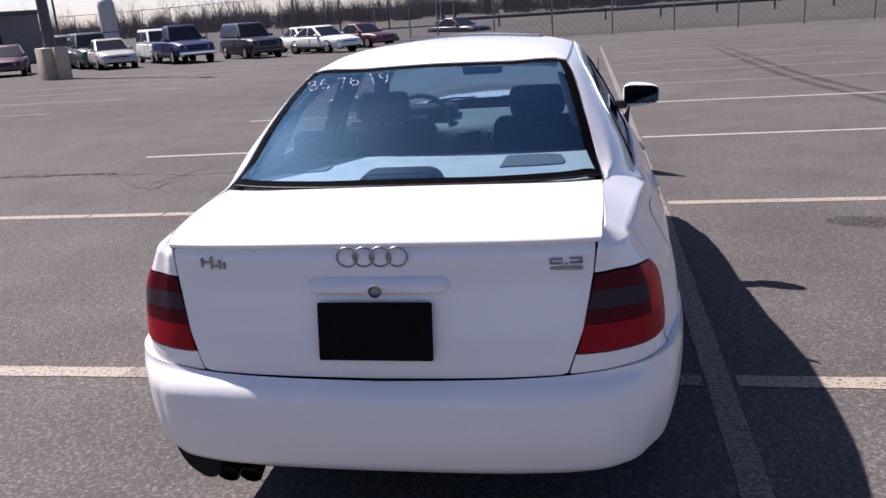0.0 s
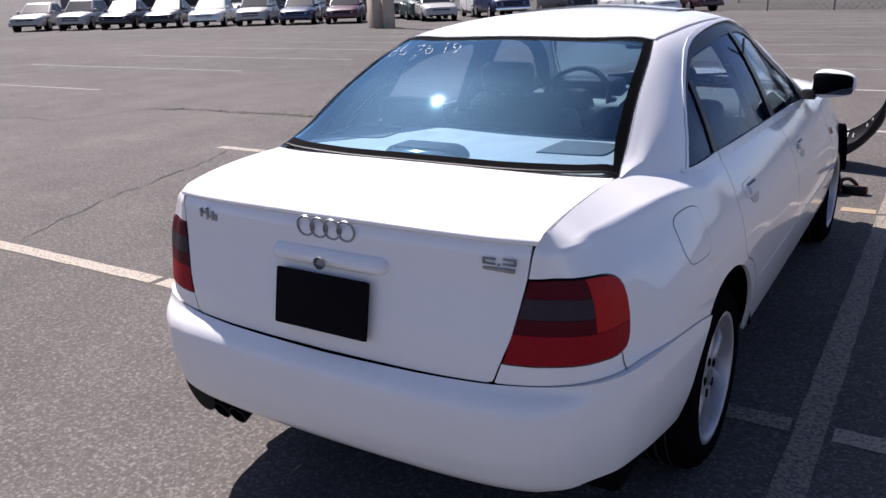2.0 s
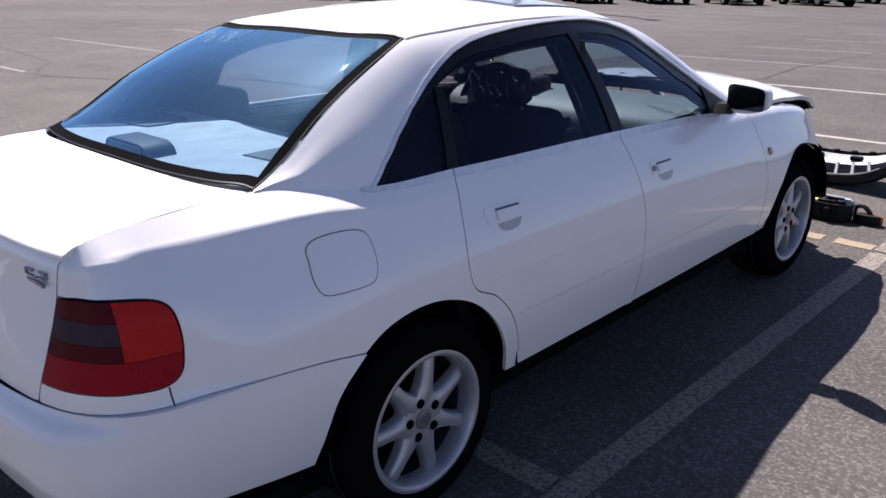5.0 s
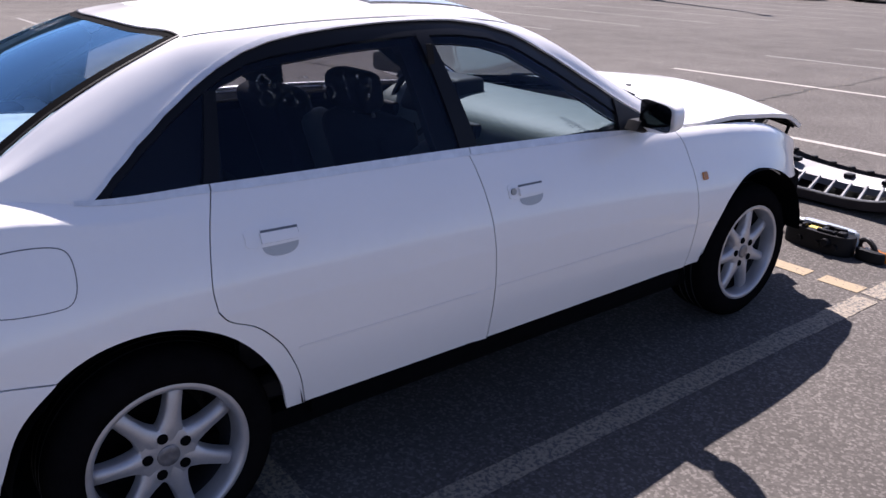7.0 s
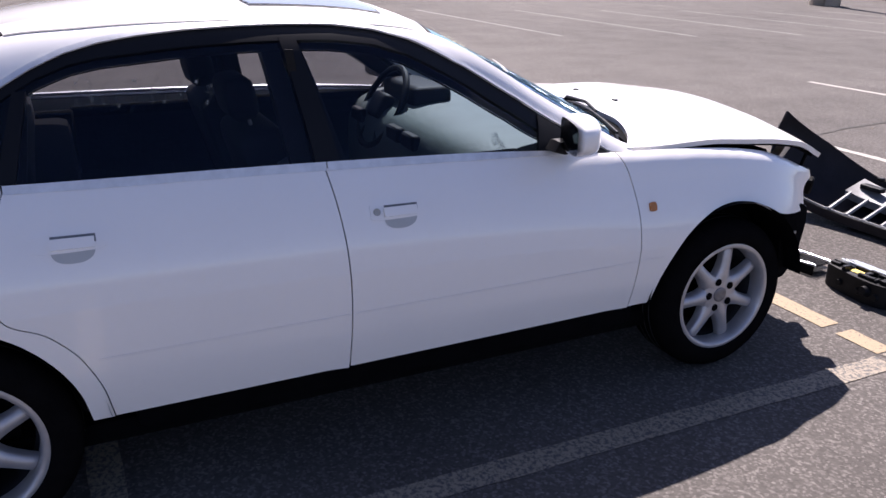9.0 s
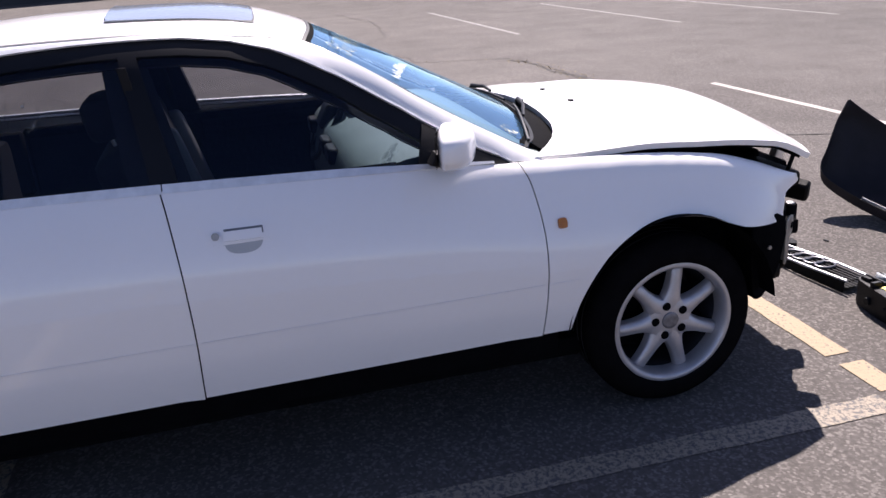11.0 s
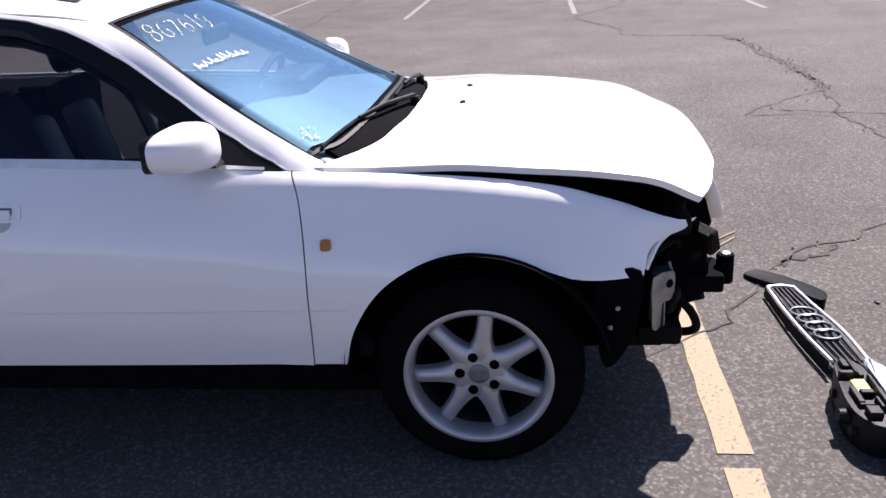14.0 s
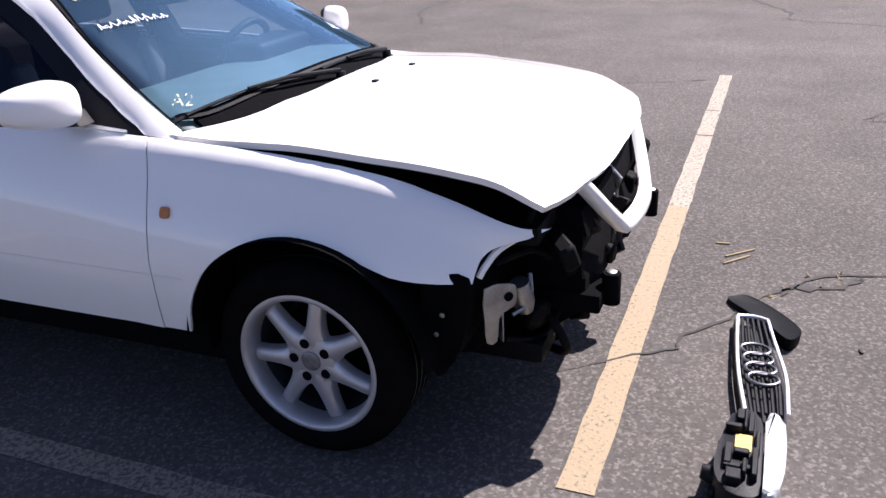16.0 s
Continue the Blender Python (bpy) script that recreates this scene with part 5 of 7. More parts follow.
bench.parent = car
tagged(bench, "grey rear bench seat")
part("backrest", slab(-.62, .62, .11, .28, .50, 1.04, .06, 3), SEAT, bench)
part("cushion", slab(-.62, .62, .24, .76, .38, .56, .06, 3), SEAT, bench)
for x in (-.45, .45):
    part("headrest", slab(x - .125, x + .125, .14, .25, 1.00, 1.135, .045, 3), SEAT, bench, "low grey headrest")
for x in (-.36, .36):
    seat = new("front_seat")
    seat.parent = car
    tagged(seat, "grey leather front seat with pale bolsters")
    bm = slab(-.23, .21, -.075, .075, 0, .55, .06, 3)
    part("backrest", bm, SEAT, seat).matrix_basis = pose(x, 1.07, .52, 16)
    for s in (-1, 1):
        part("bolster", slab(-.05, .05, -.03, .10, .05, .46, .045, 3), SEAT_LIGHT, seat, "pale leather side bolster").matrix_basis = pose(x + s * .21, 1.09, .52, 16)
    part("cushion", slab(x - .25, x + .25, 1.08, 1.56, .36, .56, .06, 3), SEAT_LIGHT, seat, "pale leather cushion")
    part("headrest", slab(-.125, .125, -.05, .05, 0, .135, .045, 3), SEAT, seat).matrix_basis = pose(x - .02, .90, 1.065, 10)
    for s in (-1, 1):
        part("headrest_post", rod((x + s * .06, .925, 1.01), (x + s * .06, .90, 1.10), .006), STEEL, seat)
dash = part("dashboard", prism(smooth_line([(1.60, .70), (1.62, .86), (1.68, .925), (1.83, .955), (2.05, .952), (2.22, .915), (2.30, .80), (2.30, .55), (1.70, .50)], 3, True), -.66, .66, bevel=.02), DASH, car, "grey moulded dashboard")
part("binnacle", slab(-.56, -.18, 1.74, 1.92, .90, 1.02, .035, 3), TRIM, dash, "dark instrument hood")
for x in (-.52, -.08, .08, .52):
    part("air_vent", slab(x - .06, x + .06, 1.59, 1.63, .83, .89, .008, 1), BLACK, dash)
wheel_s = new("steering_wheel")
wheel_s.parent = car
tagged(wheel_s, "dark four-spoke steering wheel")
part("wheel_rim", tube([(.185 * math.cos(a * math.tau / 40), .185 * math.sin(a * math.tau / 40), 0) for a in range(40)], .015, 8, closed=True), TRIM, wheel_s)
part("wheel_hub", slab(-.075, .075, -.06, .06, -.04, .02, .03, 3), TRIM, wheel_s)
for a in (200, 340, 240, 300):
    part("wheel_spoke", rod((0, 0, 0), (.18 * math.cos(radians(a)), .18 * math.sin(radians(a)), 0), .014, .011), TRIM, wheel_s)
wheel_s.matrix_basis = pose(-.38, 1.67, .915, -62 + 180, 0, 180)
part("inner_mirror", slab(-.11, .11, 1.66, 1.685, 1.19, 1.25, .018, 3), TRIM, car, "black inner rear-view mirror")
part("mirror_stalk", rod((0, 1.68, 1.22), (0, 1.66, 1.29), .008), TRIM, car)
head_out = [from_across(x, y) for x, y in ((-.46, .28), (.46, .28), (.47, .8), (.43, 1.49), (-.43, 1.49), (-.47, .8))]
part("headliner", patch_mesh("headliner", head_out, lambda y, w: upper(y, w, -.03), .12, .1, flange=.01), HEADLINER, car, "pale cloth headliner")
for sg in (1, -1):
    for name, y0, y1 in (("front_door_card", 1.12, 2.10), ("rear_door_card", .26, 1.05)):
        part(name, slab(min(sg * .66, sg * .70), max(sg * .66, sg * .70), y0, y1, .42, .93, .02, 2), TRIM, car, "dark inner door trim")
    part("belt_strap", prism([(.985, 1.30), (1.01, 1.30), (1.055, .96), (1.03, .96)], sg * .615, sg * .618), BLACK, car, "black seat belt strap")
part("centre_console", slab(-.11, .11, .75, 1.60, .36, .60, .04, 2), TRIM, car)

# torn-open front: carrier, lamps gone, brackets, hoses
front = new("engine_bay")
front.parent = car
tagged(front, "dark exposed radiator carrier, brackets and hoses")
rnd = random.Random(11)
part("bay_floor", slab(-.60, .60, 2.35, 3.06, .27, .62, .06, 2), DARK, front)
part("bay_rear", slab(-.66, .66, 2.28, 2.42, .30, .86, .02, 1), DARK, front)
part("front_module", prism([(3.08, .29), (3.18, .29), (3.26, .35), (3.33, .40), (3.33, .50), (3.30, .55), (3.33, .63), (3.31, .70), (3.08, .72)], -.46, .44, bevel=.012), DARK, front, "dark broken front module")
part("radiator", slab(-.36, .36, 3.13, 3.19, .30, .66, .01, 1), BAY_BLACK, front, "black radiator core")
fins = bmesh.new()
for k in range(34):
    slab(-.35, .35, 3.19, 3.194, .31 + k * .0100, .314 + k * .0100, 0, 1, fins)
part("radiator_fins", fins, material("dusty_fins", (.05, .05, .052), .6, metal=.5, vary=.4, scale=30), front)
part("top_carrier", slab(-.62, .62, 3.12, 3.24, .655, .715, .02, 2), BAY_BLACK, front, "black upper carrier beam")
part("lower_carrier", slab(-.56, .56, 3.10, 3.24, .265, .335, .025, 2), BAY_BLACK, front, "black lower carrier beam")
for sg in (1, -1):
    part("lamp_box", slab(min(sg * .40, sg * .64), max(sg * .40, sg * .64), 2.98, 3.10, .44, .70, .03, 2), DARK, front)
    part("carrier_post", slab(min(sg * .36, sg * .42), max(sg * .36, sg * .42), 3.10, 3.25, .27, .69, .012, 2), BAY_BLACK, front)
    # bumper mount: black beam end with a bolt
    mount = part("bumper_mount", slab(min(sg * .30, sg * .46), max(sg * .30, sg * .46), 3.18, 3.375, .40, .46, .012, 2), DARK, front, "black bumper mount")
    part("mount_end", lathe([(.0, .045), (.025, .045), (.028, .04), (.028, -.05), (0, -.05)], 20, axis="z"), DARK, mount).matrix_basis = pose(sg * .375, 3.39, .455)
    part("mount_bolt", lathe([(0, .006), (.011, .006), (.017, .003), (.018, 0)], 6, axis="z"), STEEL, mount, "bright bolt head").matrix_basis = pose(sg * .375, 3.39, .501)
    # silver bracket at the wing's corner
    plate_out = smooth_line([(3.10, .567), (3.172, .570), (3.19, .555), (3.19, .508), (3.168, .495), (3.140, .475), (3.135, .405), (3.105, .405), (3.10, .47)], 2, True)
    br = part("wing_bracket", prism(plate_out, sg * .655, sg * .660, bevel=.001), STEEL, front, "bare steel bracket with a round hole")
    br.matrix_basis = pose(sg * .66, 3.19, 0, 0, 0, sg * 40) @ pose(-sg * .66, -3.19, 0)
    part("bracket_hole", rod((sg * .6535, 3.168, .533), (sg * .6625, 3.168, .533), .013, n=18), DARK, br)
    part("bracket_fold", slab(min(sg * .60, sg * .66), max(sg * .60, sg * .66), 3.150, 3.154, .40, .50, .001, 1), STEEL, br)
    # splash liner ahead of the wheel
    liner = part("splash_liner", prism(smooth_line([(2.96, .60), (3.085, .60), (3.080, .47), (3.055, .38), (3.015, .315), (2.985, .305), (2.965, .40)], 4, True), sg * .57, sg * .755, bevel=.012), DARK, front, "torn black wheel liner")
    for k in range(2):
        p = (sg * .767, 3.0 + .02 * k, .44 + .06 * k)
        part("liner_clip", lathe([(0, .004), (.007, .003), (.008, 0)], 10), WORN_CHROME, liner).matrix_basis = pose(*p, 0, 0, 0 if sg > 0 else 180)
    part("lamp_edge", tube(smooth_line([(sg * .70, 3.10, .59), (sg * .685, 3.115, .62), (sg * .655, 3.14, .655), (sg * .61, 3.19, .685)], 5), .010, 8), WHITE, front, "white folded edge of the lamp recess")
    part("hose", tube(smooth_line([(sg * .46, 3.20, .40), (sg * .50, 3.26, .37), (sg * .49, 3.29, .30), (sg * .44, 3.26, .255), (sg * .40, 3.20, .25), (sg * .38, 3.14, .28)], 6), .014, 10), BAY_BLACK, front, "thick black looped hose")
    horn = part("horn", lathe([(0, .03), (.03, .03), (.05, .015), (.052, 0), (.045, -.015), (.015, -.03), (0, -.03)], 24, axis="x"), BAY_BLACK, front, "black disc horn")
    horn.matrix_basis = pose(sg * .50, 3.20, .40, 0, 20, 70)
    part("lamp_motor", lathe([(0, .05), (.028, .05), (.032, .03), (.032, -.02), (.022, -.05), (0, -.05)], 20, axis="z"), STEEL, front, "small grey motor housing").matrix_basis = pose(sg * .55, 3.175, .475, 8, 14, 0)
    part("motor_stay", tube([(sg * .60, 3.16, .44), (sg * .57, 3.19, .455), (sg * .55, 3.20, .50), (sg * .53, 3.19, .54)], .007, 6), STEEL, front, "bent wire stay")
    part("hood_stay", rod((sg * .585, 3.20, .70), (sg * .59, 3.225, .785), .008), BAY_BLACK, front)
part("latch_hook", tube([(0, 3.30, .70), (0, 3.34, .66), (0, 3.33, .60), (0, 3.30, .62)], .008, 8), STEEL, front, "steel hood latch hook")
part("loom", tube(smooth_line([(.62, 3.12, .60), (.55, 3.20, .62), (.44, 3.23, .56), (.40, 3.26, .62), (.30, 3.24, .64), (.10, 3.25, .60), (-.2, 3.25, .63), (-.5, 3.2, .58)], 5), .011, 8), BAY_BLACK, front, "sagging wiring loom")
part("loom", tube(smooth_line([(.60, 3.14, .36), (.50, 3.22, .33), (.42, 3.26, .40), (.36, 3.27, .34), (.2, 3.26, .30)], 5), .008, 8), BAY_BLACK, front, "sagging wiring loom")
# torn plastic shards along the front edge
for k in range(30):
    x, z = rnd.uniform(-.58, .60), rnd.uniform(.31, .66)
    s = rnd.uniform(.02, .06)
    bm = slab(-s, s, -s * .5, s * .5, -s * .8, s * .8, s * .18, 1)
    part("broken_clip", bm, rnd.choice((BAY_BLACK, BAY_BLACK, DARK, STEEL if k % 7 == 0 else BAY_BLACK)), front).matrix_basis = pose(x * .9, 3.29 + rnd.uniform(-.04, .05) - .25 * max(0, .40 - z), z, rnd.uniform(-50, 50), rnd.uniform(-50, 50), rnd.uniform(0, 90))
part("under_tray", prism([(3.00, .235), (3.18, .235), (3.23, .255), (3.20, .275), (3.00, .28)], -.50, .50, bevel=.006), BAY_BLACK, front, "black under-tray edge")


# ---- loose parts on the ground ahead of the car ----
def bumper_cover():
    """A bumper cover lying on its face: both wings point up, the inside open to the sky."""
    b = thing("front_bumper_cover", "black detached front bumper cover lying face down on asphalt", "bumper cover")
    near = smooth_line([(-.818, 4.63, .605), (-.785, 4.545, .50), (-.752, 4.475, .37), (-.713, 4.415, .245), (-.56, 4.47, .155), (-.32, 4.53, .10), (0, 4.565, .085), (.30, 4.565, .088), (.55, 4.555, .13), (.75, 4.54, .25), (.865, 4.525, .42), (.943, 4.52, .645)], 6)
    far = smooth_line([(-.818, 4.645, .605), (-.775, 4.71, .545), (-.715, 4.80, .47), (-.64, 4.89, .40), (-.50, 4.98, .30), (-.29, 5.05, .21), (0, 5.08, .17), (.30, 5.06, .17), (.55, 5.0, .21), (.75, 4.88, .32), (.875, 4.71, .47), (.943, 4.545, .645)], 6)
    bm = bmesh.new()
    rows = []
    n = len(near)
    for i, (p, q) in enumerate(zip(near, far)):
        t = abs(2 * i / (n - 1) - 1)
        deep = .008 + .075 * ease((1 - t) / .55)
        out = .05 * ease((t - .35) / .5) * (1 - ease((t - .8) / .2)) * (1 if p[0] > 0 else -1)
        mid = [(p[k] + q[k]) / 2 for k in range(3)]
        ring = [p, (p[0] + out * .4, p[1] + .010, p[2] - deep * .7), (p[0] + out * .8, p[1] * .85 + q[1] * .15, max(p[2] - deep, .001)), (mid[0] + out, mid[1], max(min(p[2], q[2]) - deep, .001)), (q[0] + out * .8, q[1] * .85 + p[1] * .15, max(q[2] - deep * 1.6, .002)), (q[0] + out * .3, q[1] - .006, q[2] - deep * .5), q]
        rows.append([bm.verts.new(v) for v in ring])
    for A, B in zip(rows, rows[1:]):
        for k in range(6):
            bm.faces.new((A[k], A[k + 1], B[k + 1], B[k]))
    bmesh.ops.recalc_face_normals(bm, faces=bm.faces)
    bmesh.ops.solidify(bm, geom=bm.faces[:], thickness=.004)
    skin = part("cover_skin", bm, COVER, b, "black plastic cover skin")
    inner = [p for p in zip(near, far) if -.42 < p[0][0] < .68]
    bm = bmesh.new()
    rows = []
    for p, q in inner:
        y0, y1 = p[1] + (q[1] - p[1]) * .56, p[1] + (q[1] - p[1]) * .88
        z0, z1 = p[2] * .45 + q[2] * .55 - .012, q[2] - .012
        rows.append([bm.verts.new((p[0], y, z)) for y, z in ((y0, z0 - .05), (y0, z0 - .006), (y0 + .008, z0), (y1 - .008, z1), (y1, z1 - .006), (y1, z1 - .05))])
    for A, B in zip(rows, rows[1:]):
        for k in range(5):
            bm.faces.new((A[k], A[k + 1], B[k + 1], B[k]))
    for R in (rows[0], rows[-1]):
        bm.faces.new(R)
    part("reinforcement_bar", bm, BAR_METAL, b, "silver reinforcement bar inside the cover")
    edge_n, edge_f = table([p for p in near if -.8 < p[0] < .93]), table([p for p in far if -.8 < p[0] < .93])
    part("front_rail", tube([(x, edge_n(x)[0] + .012, edge_n(x)[1] + .004) for x in np.linspace(-.48, .66, 24)], .0075, 6), BAR_METAL, b, "silver rail along the edge")
    for k in range(9):
        x = -.33 + k * .112
        (y0, z0), (y1, z1) = edge_n(x), edge_f(x)
        lean = rod((x + .03, y0 + .015, z0 + .002), (x - .05, y0 + (y1 - y0) * .57, z0 * .45 + z1 * .55 - .014), .013, .011, 6)
        part("stiffening_rib", lean, BAR_METAL, b, "silver cross rib")
    for x0, w in ((-.30, .075), (.12, .03), (.40, .04)):
        y0, z0 = edge_f(x0)
        part("mounting_recess", slab(x0 - w, x0 + w, y0 - .17, y0 - .11, z0 - .035, z0 - .004, .01, 2), BLACK, b, "black recess on the bar")
    for k in range(8):
        x = -.34 + k * .135
        y0, z0 = edge_f(x)
        part("cover_clip", slab(x - .022, x + .022, y0 - .03, y0 + .005, z0 - .012, z0 + .014, .006, 1), BLACK, skin)
    for k, t in enumerate((.30, .50, .68)):
        p = [near[-18 + int(t * 16)][i] * .75 + far[-18 + int(t * 16)][i] * .25 for i in range(3)]
        q = [near[-18 + int(t * 16)][i] * .25 + far[-18 + int(t * 16)][i] * .75 for i in range(3)]
        part("wing_rib", rod((p[0] - .008, p[1], p[2]), (q[0] - .02, q[1], q[2] - .03), .009, .007, 6), BAR_METAL, b, "pale rib inside the wing")
    return b


bumper_cover()


def grille_strip():
    g = thing("radiator_grille", "detached black radiator grille with a chrome frame lying on asphalt", "grille")
    near, far = [(-.365, 3.735), (-.15, 3.745), (.05, 3.76), (.28, 3.79)], [(-.36, 3.84), (-.15, 3.875), (.05, 3.905), (.27, 3.912)]
    N, Fp = smooth_line(near, 6), smooth_line(far, 6)
    lift = lambda x: .045 + .03 * max(0, x + .2)
    bm = tube([(x, y, lift(x)) for x, y in N], .0066, 8)
    part("chrome_rail", bm, BRIGHT, g, "chrome frame rail")
    part("chrome_rail", tube([(x, y, lift(x)) for x, y in Fp], .0066, 8), BRIGHT, g, "chrome frame rail")
    part("chrome_end", tube(smooth_line([(*N[0], lift(N[0][0])), (-.378, 3.79, .044), (*Fp[0], lift(Fp[0][0]))], 5), .008, 8), BRIGHT, g)
    bm = bmesh.new()
    rows = [[bm.verts.new((a[0] + (b[0] - a[0]) * t, a[1] + (b[1] - a[1]) * t, lift(a[0]) - .035)) for t in (0, .5, 1)] for a, b in zip(N, Fp)]
    for A, B in zip(rows, rows[1:]):
        for k in range(2):
            bm.faces.new((A[k], A[k + 1], B[k + 1], B[k]))
    part("grille_back", bm, BLACK, g, "black plastic grille back")
    for t in (.16, .33, .5, .67, .84):
        pts = [(a[0] + (b[0] - a[0]) * t, a[1] + (b[1] - a[1]) * t, lift(a[0]) - .006) for a, b in zip(N, Fp)]
        part("grille_slat", tube(pts, .006, 6), BLACK, g)
    side = [(x, y - .008, lift(x) - .004) for x, y in N] + [(x, y - .012, .004) for x, y in N[::-1]]
    bm = bmesh.new()
    m = len(N)
    vs = [bm.verts.new(p) for p in side]
    for k in range(m - 1):
        bm.faces.new((vs[k], vs[k + 1], vs[2 * m - 2 - k], vs[2 * m - 1 - k]))
    bmesh.ops.solidify(bm, geom=bm.faces[:], thickness=.004)
    part("grille_skirt", bm, BLACK, g, "black side skirt of the grille")
    for k in range(4):
        cx, cy = -.115 + .066 * k, 3.806 + .010 * k
        part("emblem_ring", tube([(cx + .037 * math.cos(a * math.tau / 32), cy + .047 * math.sin(a * math.tau / 32), lift(cx) + .006) for a in range(32)], .0058, 8, closed=True), DULL_RING, g, "chrome emblem ring")
    return g


grille_strip()


def loose_headlamp():
    h = thing("headlamp_unit", "broken headlamp unit with black housing lying on asphalt", "headlamp")
    body = prism(smooth_line([(.37, 3.768), (.43, 3.748), (.59, 3.726), (.69, 3.733), (.748, 3.775), (.735, 3.84), (.60, 3.845), (.42, 3.84), (.355, 3.81)], 4, True), .002, .112, axis="z", bevel=.006)
    part("lamp_housing", body, BLACK, h, "black plastic lamp housing")
    lens = prism(smooth_line([(.36, 3.868), (.39, 3.848), (.52, 3.848), (.66, 3.848), (.74, 3.850), (.73, 3.880), (.64, 3.898), (.50, 3.902), (.39, 3.893)], 3, True), .015, .125, axis="z", bevel=.02)
    part("clear_lens", lens, CLEAR_LENS, h, "clear fluted lens")
    part("bracket_fin", tube(smooth_line([(.74, 3.90, .012), (.745, 3.885, .075), (.79, 3.865, .098), (.84, 3.845, .070), (.885, 3.825, .008)], 6), [.016, .014, .016, .016, .014] + [.014] * 40, 8), BLACK, h, "curved black bracket fin")
    part("indicator_housing", prism(smooth_line([(.765, 3.80), (.82, 3.785), (.89, 3.79), (.915, 3.825), (.84, 3.832), (.765, 3.832)], 3, True), .002, .062, axis="z", bevel=.006), BLACK, h, "black back of the indicator")
    part("indicator_lens", prism(smooth_line([(.765, 3.834), (.84, 3.834), (.917, 3.828), (.92, 3.85), (.88, 3.872), (.80, 3.878), (.765, 3.862)], 3, True), .003, .058, axis="z", bevel=.012), ORANGE, h, "amber indicator lens")
    part("label", slab(.49, .565, 3.772, 3.815, .113, .115), PAPER, h, "yellow printed label")
    for x, y, dx, dy, z in ((.405, 3.782, .025, .012, .128), (.475, 3.765, .010, .022, .135), (.44, 3.81, .045, .008, .126), (.60, 3.757, .045, .010, .13), (.645, 3.785, .010, .038, .126), (.63, 3.825, .06, .008, .138), (.53, 3.83, .05, .006, .13), (.69, 3.775, .022, .020, .133), (.43, 3.795, .05, .005, .134), (.66, 3.80, .03, .006, .142), (.585, 3.79, .012, .02, .132)):
        part("housing_rib", slab(x - dx, x + dx, y - dy, y + dy, .095, z, .003, 1), BLACK, h)
    for x, y in ((.47, 3.742), (.585, 3.727), (.68, 3.732)):
        part("adjuster", rod((x, y, .05), (x, y - .014, .05), .018, .015, 14), BLACK, h)
    part("bulb_holder", lathe([(0, .04), (.02, .04), (.03, .0), (.03, -.03), (0, -.03)], 18, axis="z"), BLACK, h).matrix_basis = pose(.63, 3.735, .065, 80)
    return h


loose_headlamp()


def trim_flap():
    t = thing("lower_grille_insert", "small black curved bumper insert lying on asphalt", "bumper insert")
    out = smooth_line([(-.56, 3.69), (-.60, 3.715), (-.62, 3.765), (-.50, 3.87), (-.345, 3.95), (-.26, 3.94), (-.235, 3.905), (-.34, 3.845), (-.45, 3.765)], 3, True)
    bm = bmesh.new()
    A = [bm.verts.new((x, y, .012 + .034 * (x + .62) / .38)) for x, y in out]
    B = [bm.verts.new((x * .99 - .003, y - .003, .0)) for x, y in out]
    for k in range(len(out)):
        bm.faces.new((A[k], A[(k + 1) % len(out)], B[(k + 1) % len(out)], B[k]))
    part("insert_skirt", bm, BAY_BLACK, t)
    low = shrink(out, .008)
    bm = bmesh.new()
    A = [bm.verts.new((x, y, .013 + .034 * (x + .62) / .38)) for x, y in out]
    B = [bm.verts.new((x, y, .010 + .034 * (x + .62) / .38)) for x, y in low]
    for k in range(len(out)):
        bm.faces.new((A[k], A[(k + 1) % len(out)], B[(k + 1) % len(out)], B[k]))
    bm.faces.new(B)
    part("insert_face", bm, BAY_BLACK, t)
    return t


trim_flap()

# small debris
for k, (x, y, a, l, m, lab) in enumerate(((-.99, 3.70, 140, .16, STRAW, "dry pale straw"), (-1.07, 3.71, 135, .17, STRAW, "dry pale straw"), (-1.16, 3.63, 100, .06, STRAW, "dry pale straw"), (-.62, 4.75, 30, .10, BLACK, "black plastic shard"), (-.30, 4.15, 10, .03, BLACK, "black plastic shard"))):
    ob = part("litter_straw" if m is STRAW else "plastic_shard", slab(-l / 2, l / 2, -.006, .006, .001, .007, .002, 1), m)
    ob.matrix_basis = pose(x, y, 0, 0, 0, a)
    tagged(ob, lab + " lying on the asphalt", "litter")


# ---- ground ----
def ground_z(y):
    """The lot is level here and falls gently beyond y = 9."""
    return -.022 * (min(max(y, 9), 60) - 9)


bm = bmesh.new()
xs = [-900, -200, -60, -30, -15, -8, -4, -2, 0, 2, 4, 8, 15, 30, 60, 200, 900]
ys_ = [-900, -200, -60, -15, -4, 0, 4, 9, 20, 40, 60, 120, 300, 900]
grid = [[bm.verts.new((x, y, ground_z(y))) for x in xs] for y in ys_]
for A, B in zip(grid, grid[1:]):
    for k in range(len(xs) - 1):
        bm.faces.new((A[k], A[k + 1], B[k + 1], B[k]))
tagged(part("ground", bm, ASPHALT), "weathered grey asphalt of a large parking lot", "ground", kind="structure")


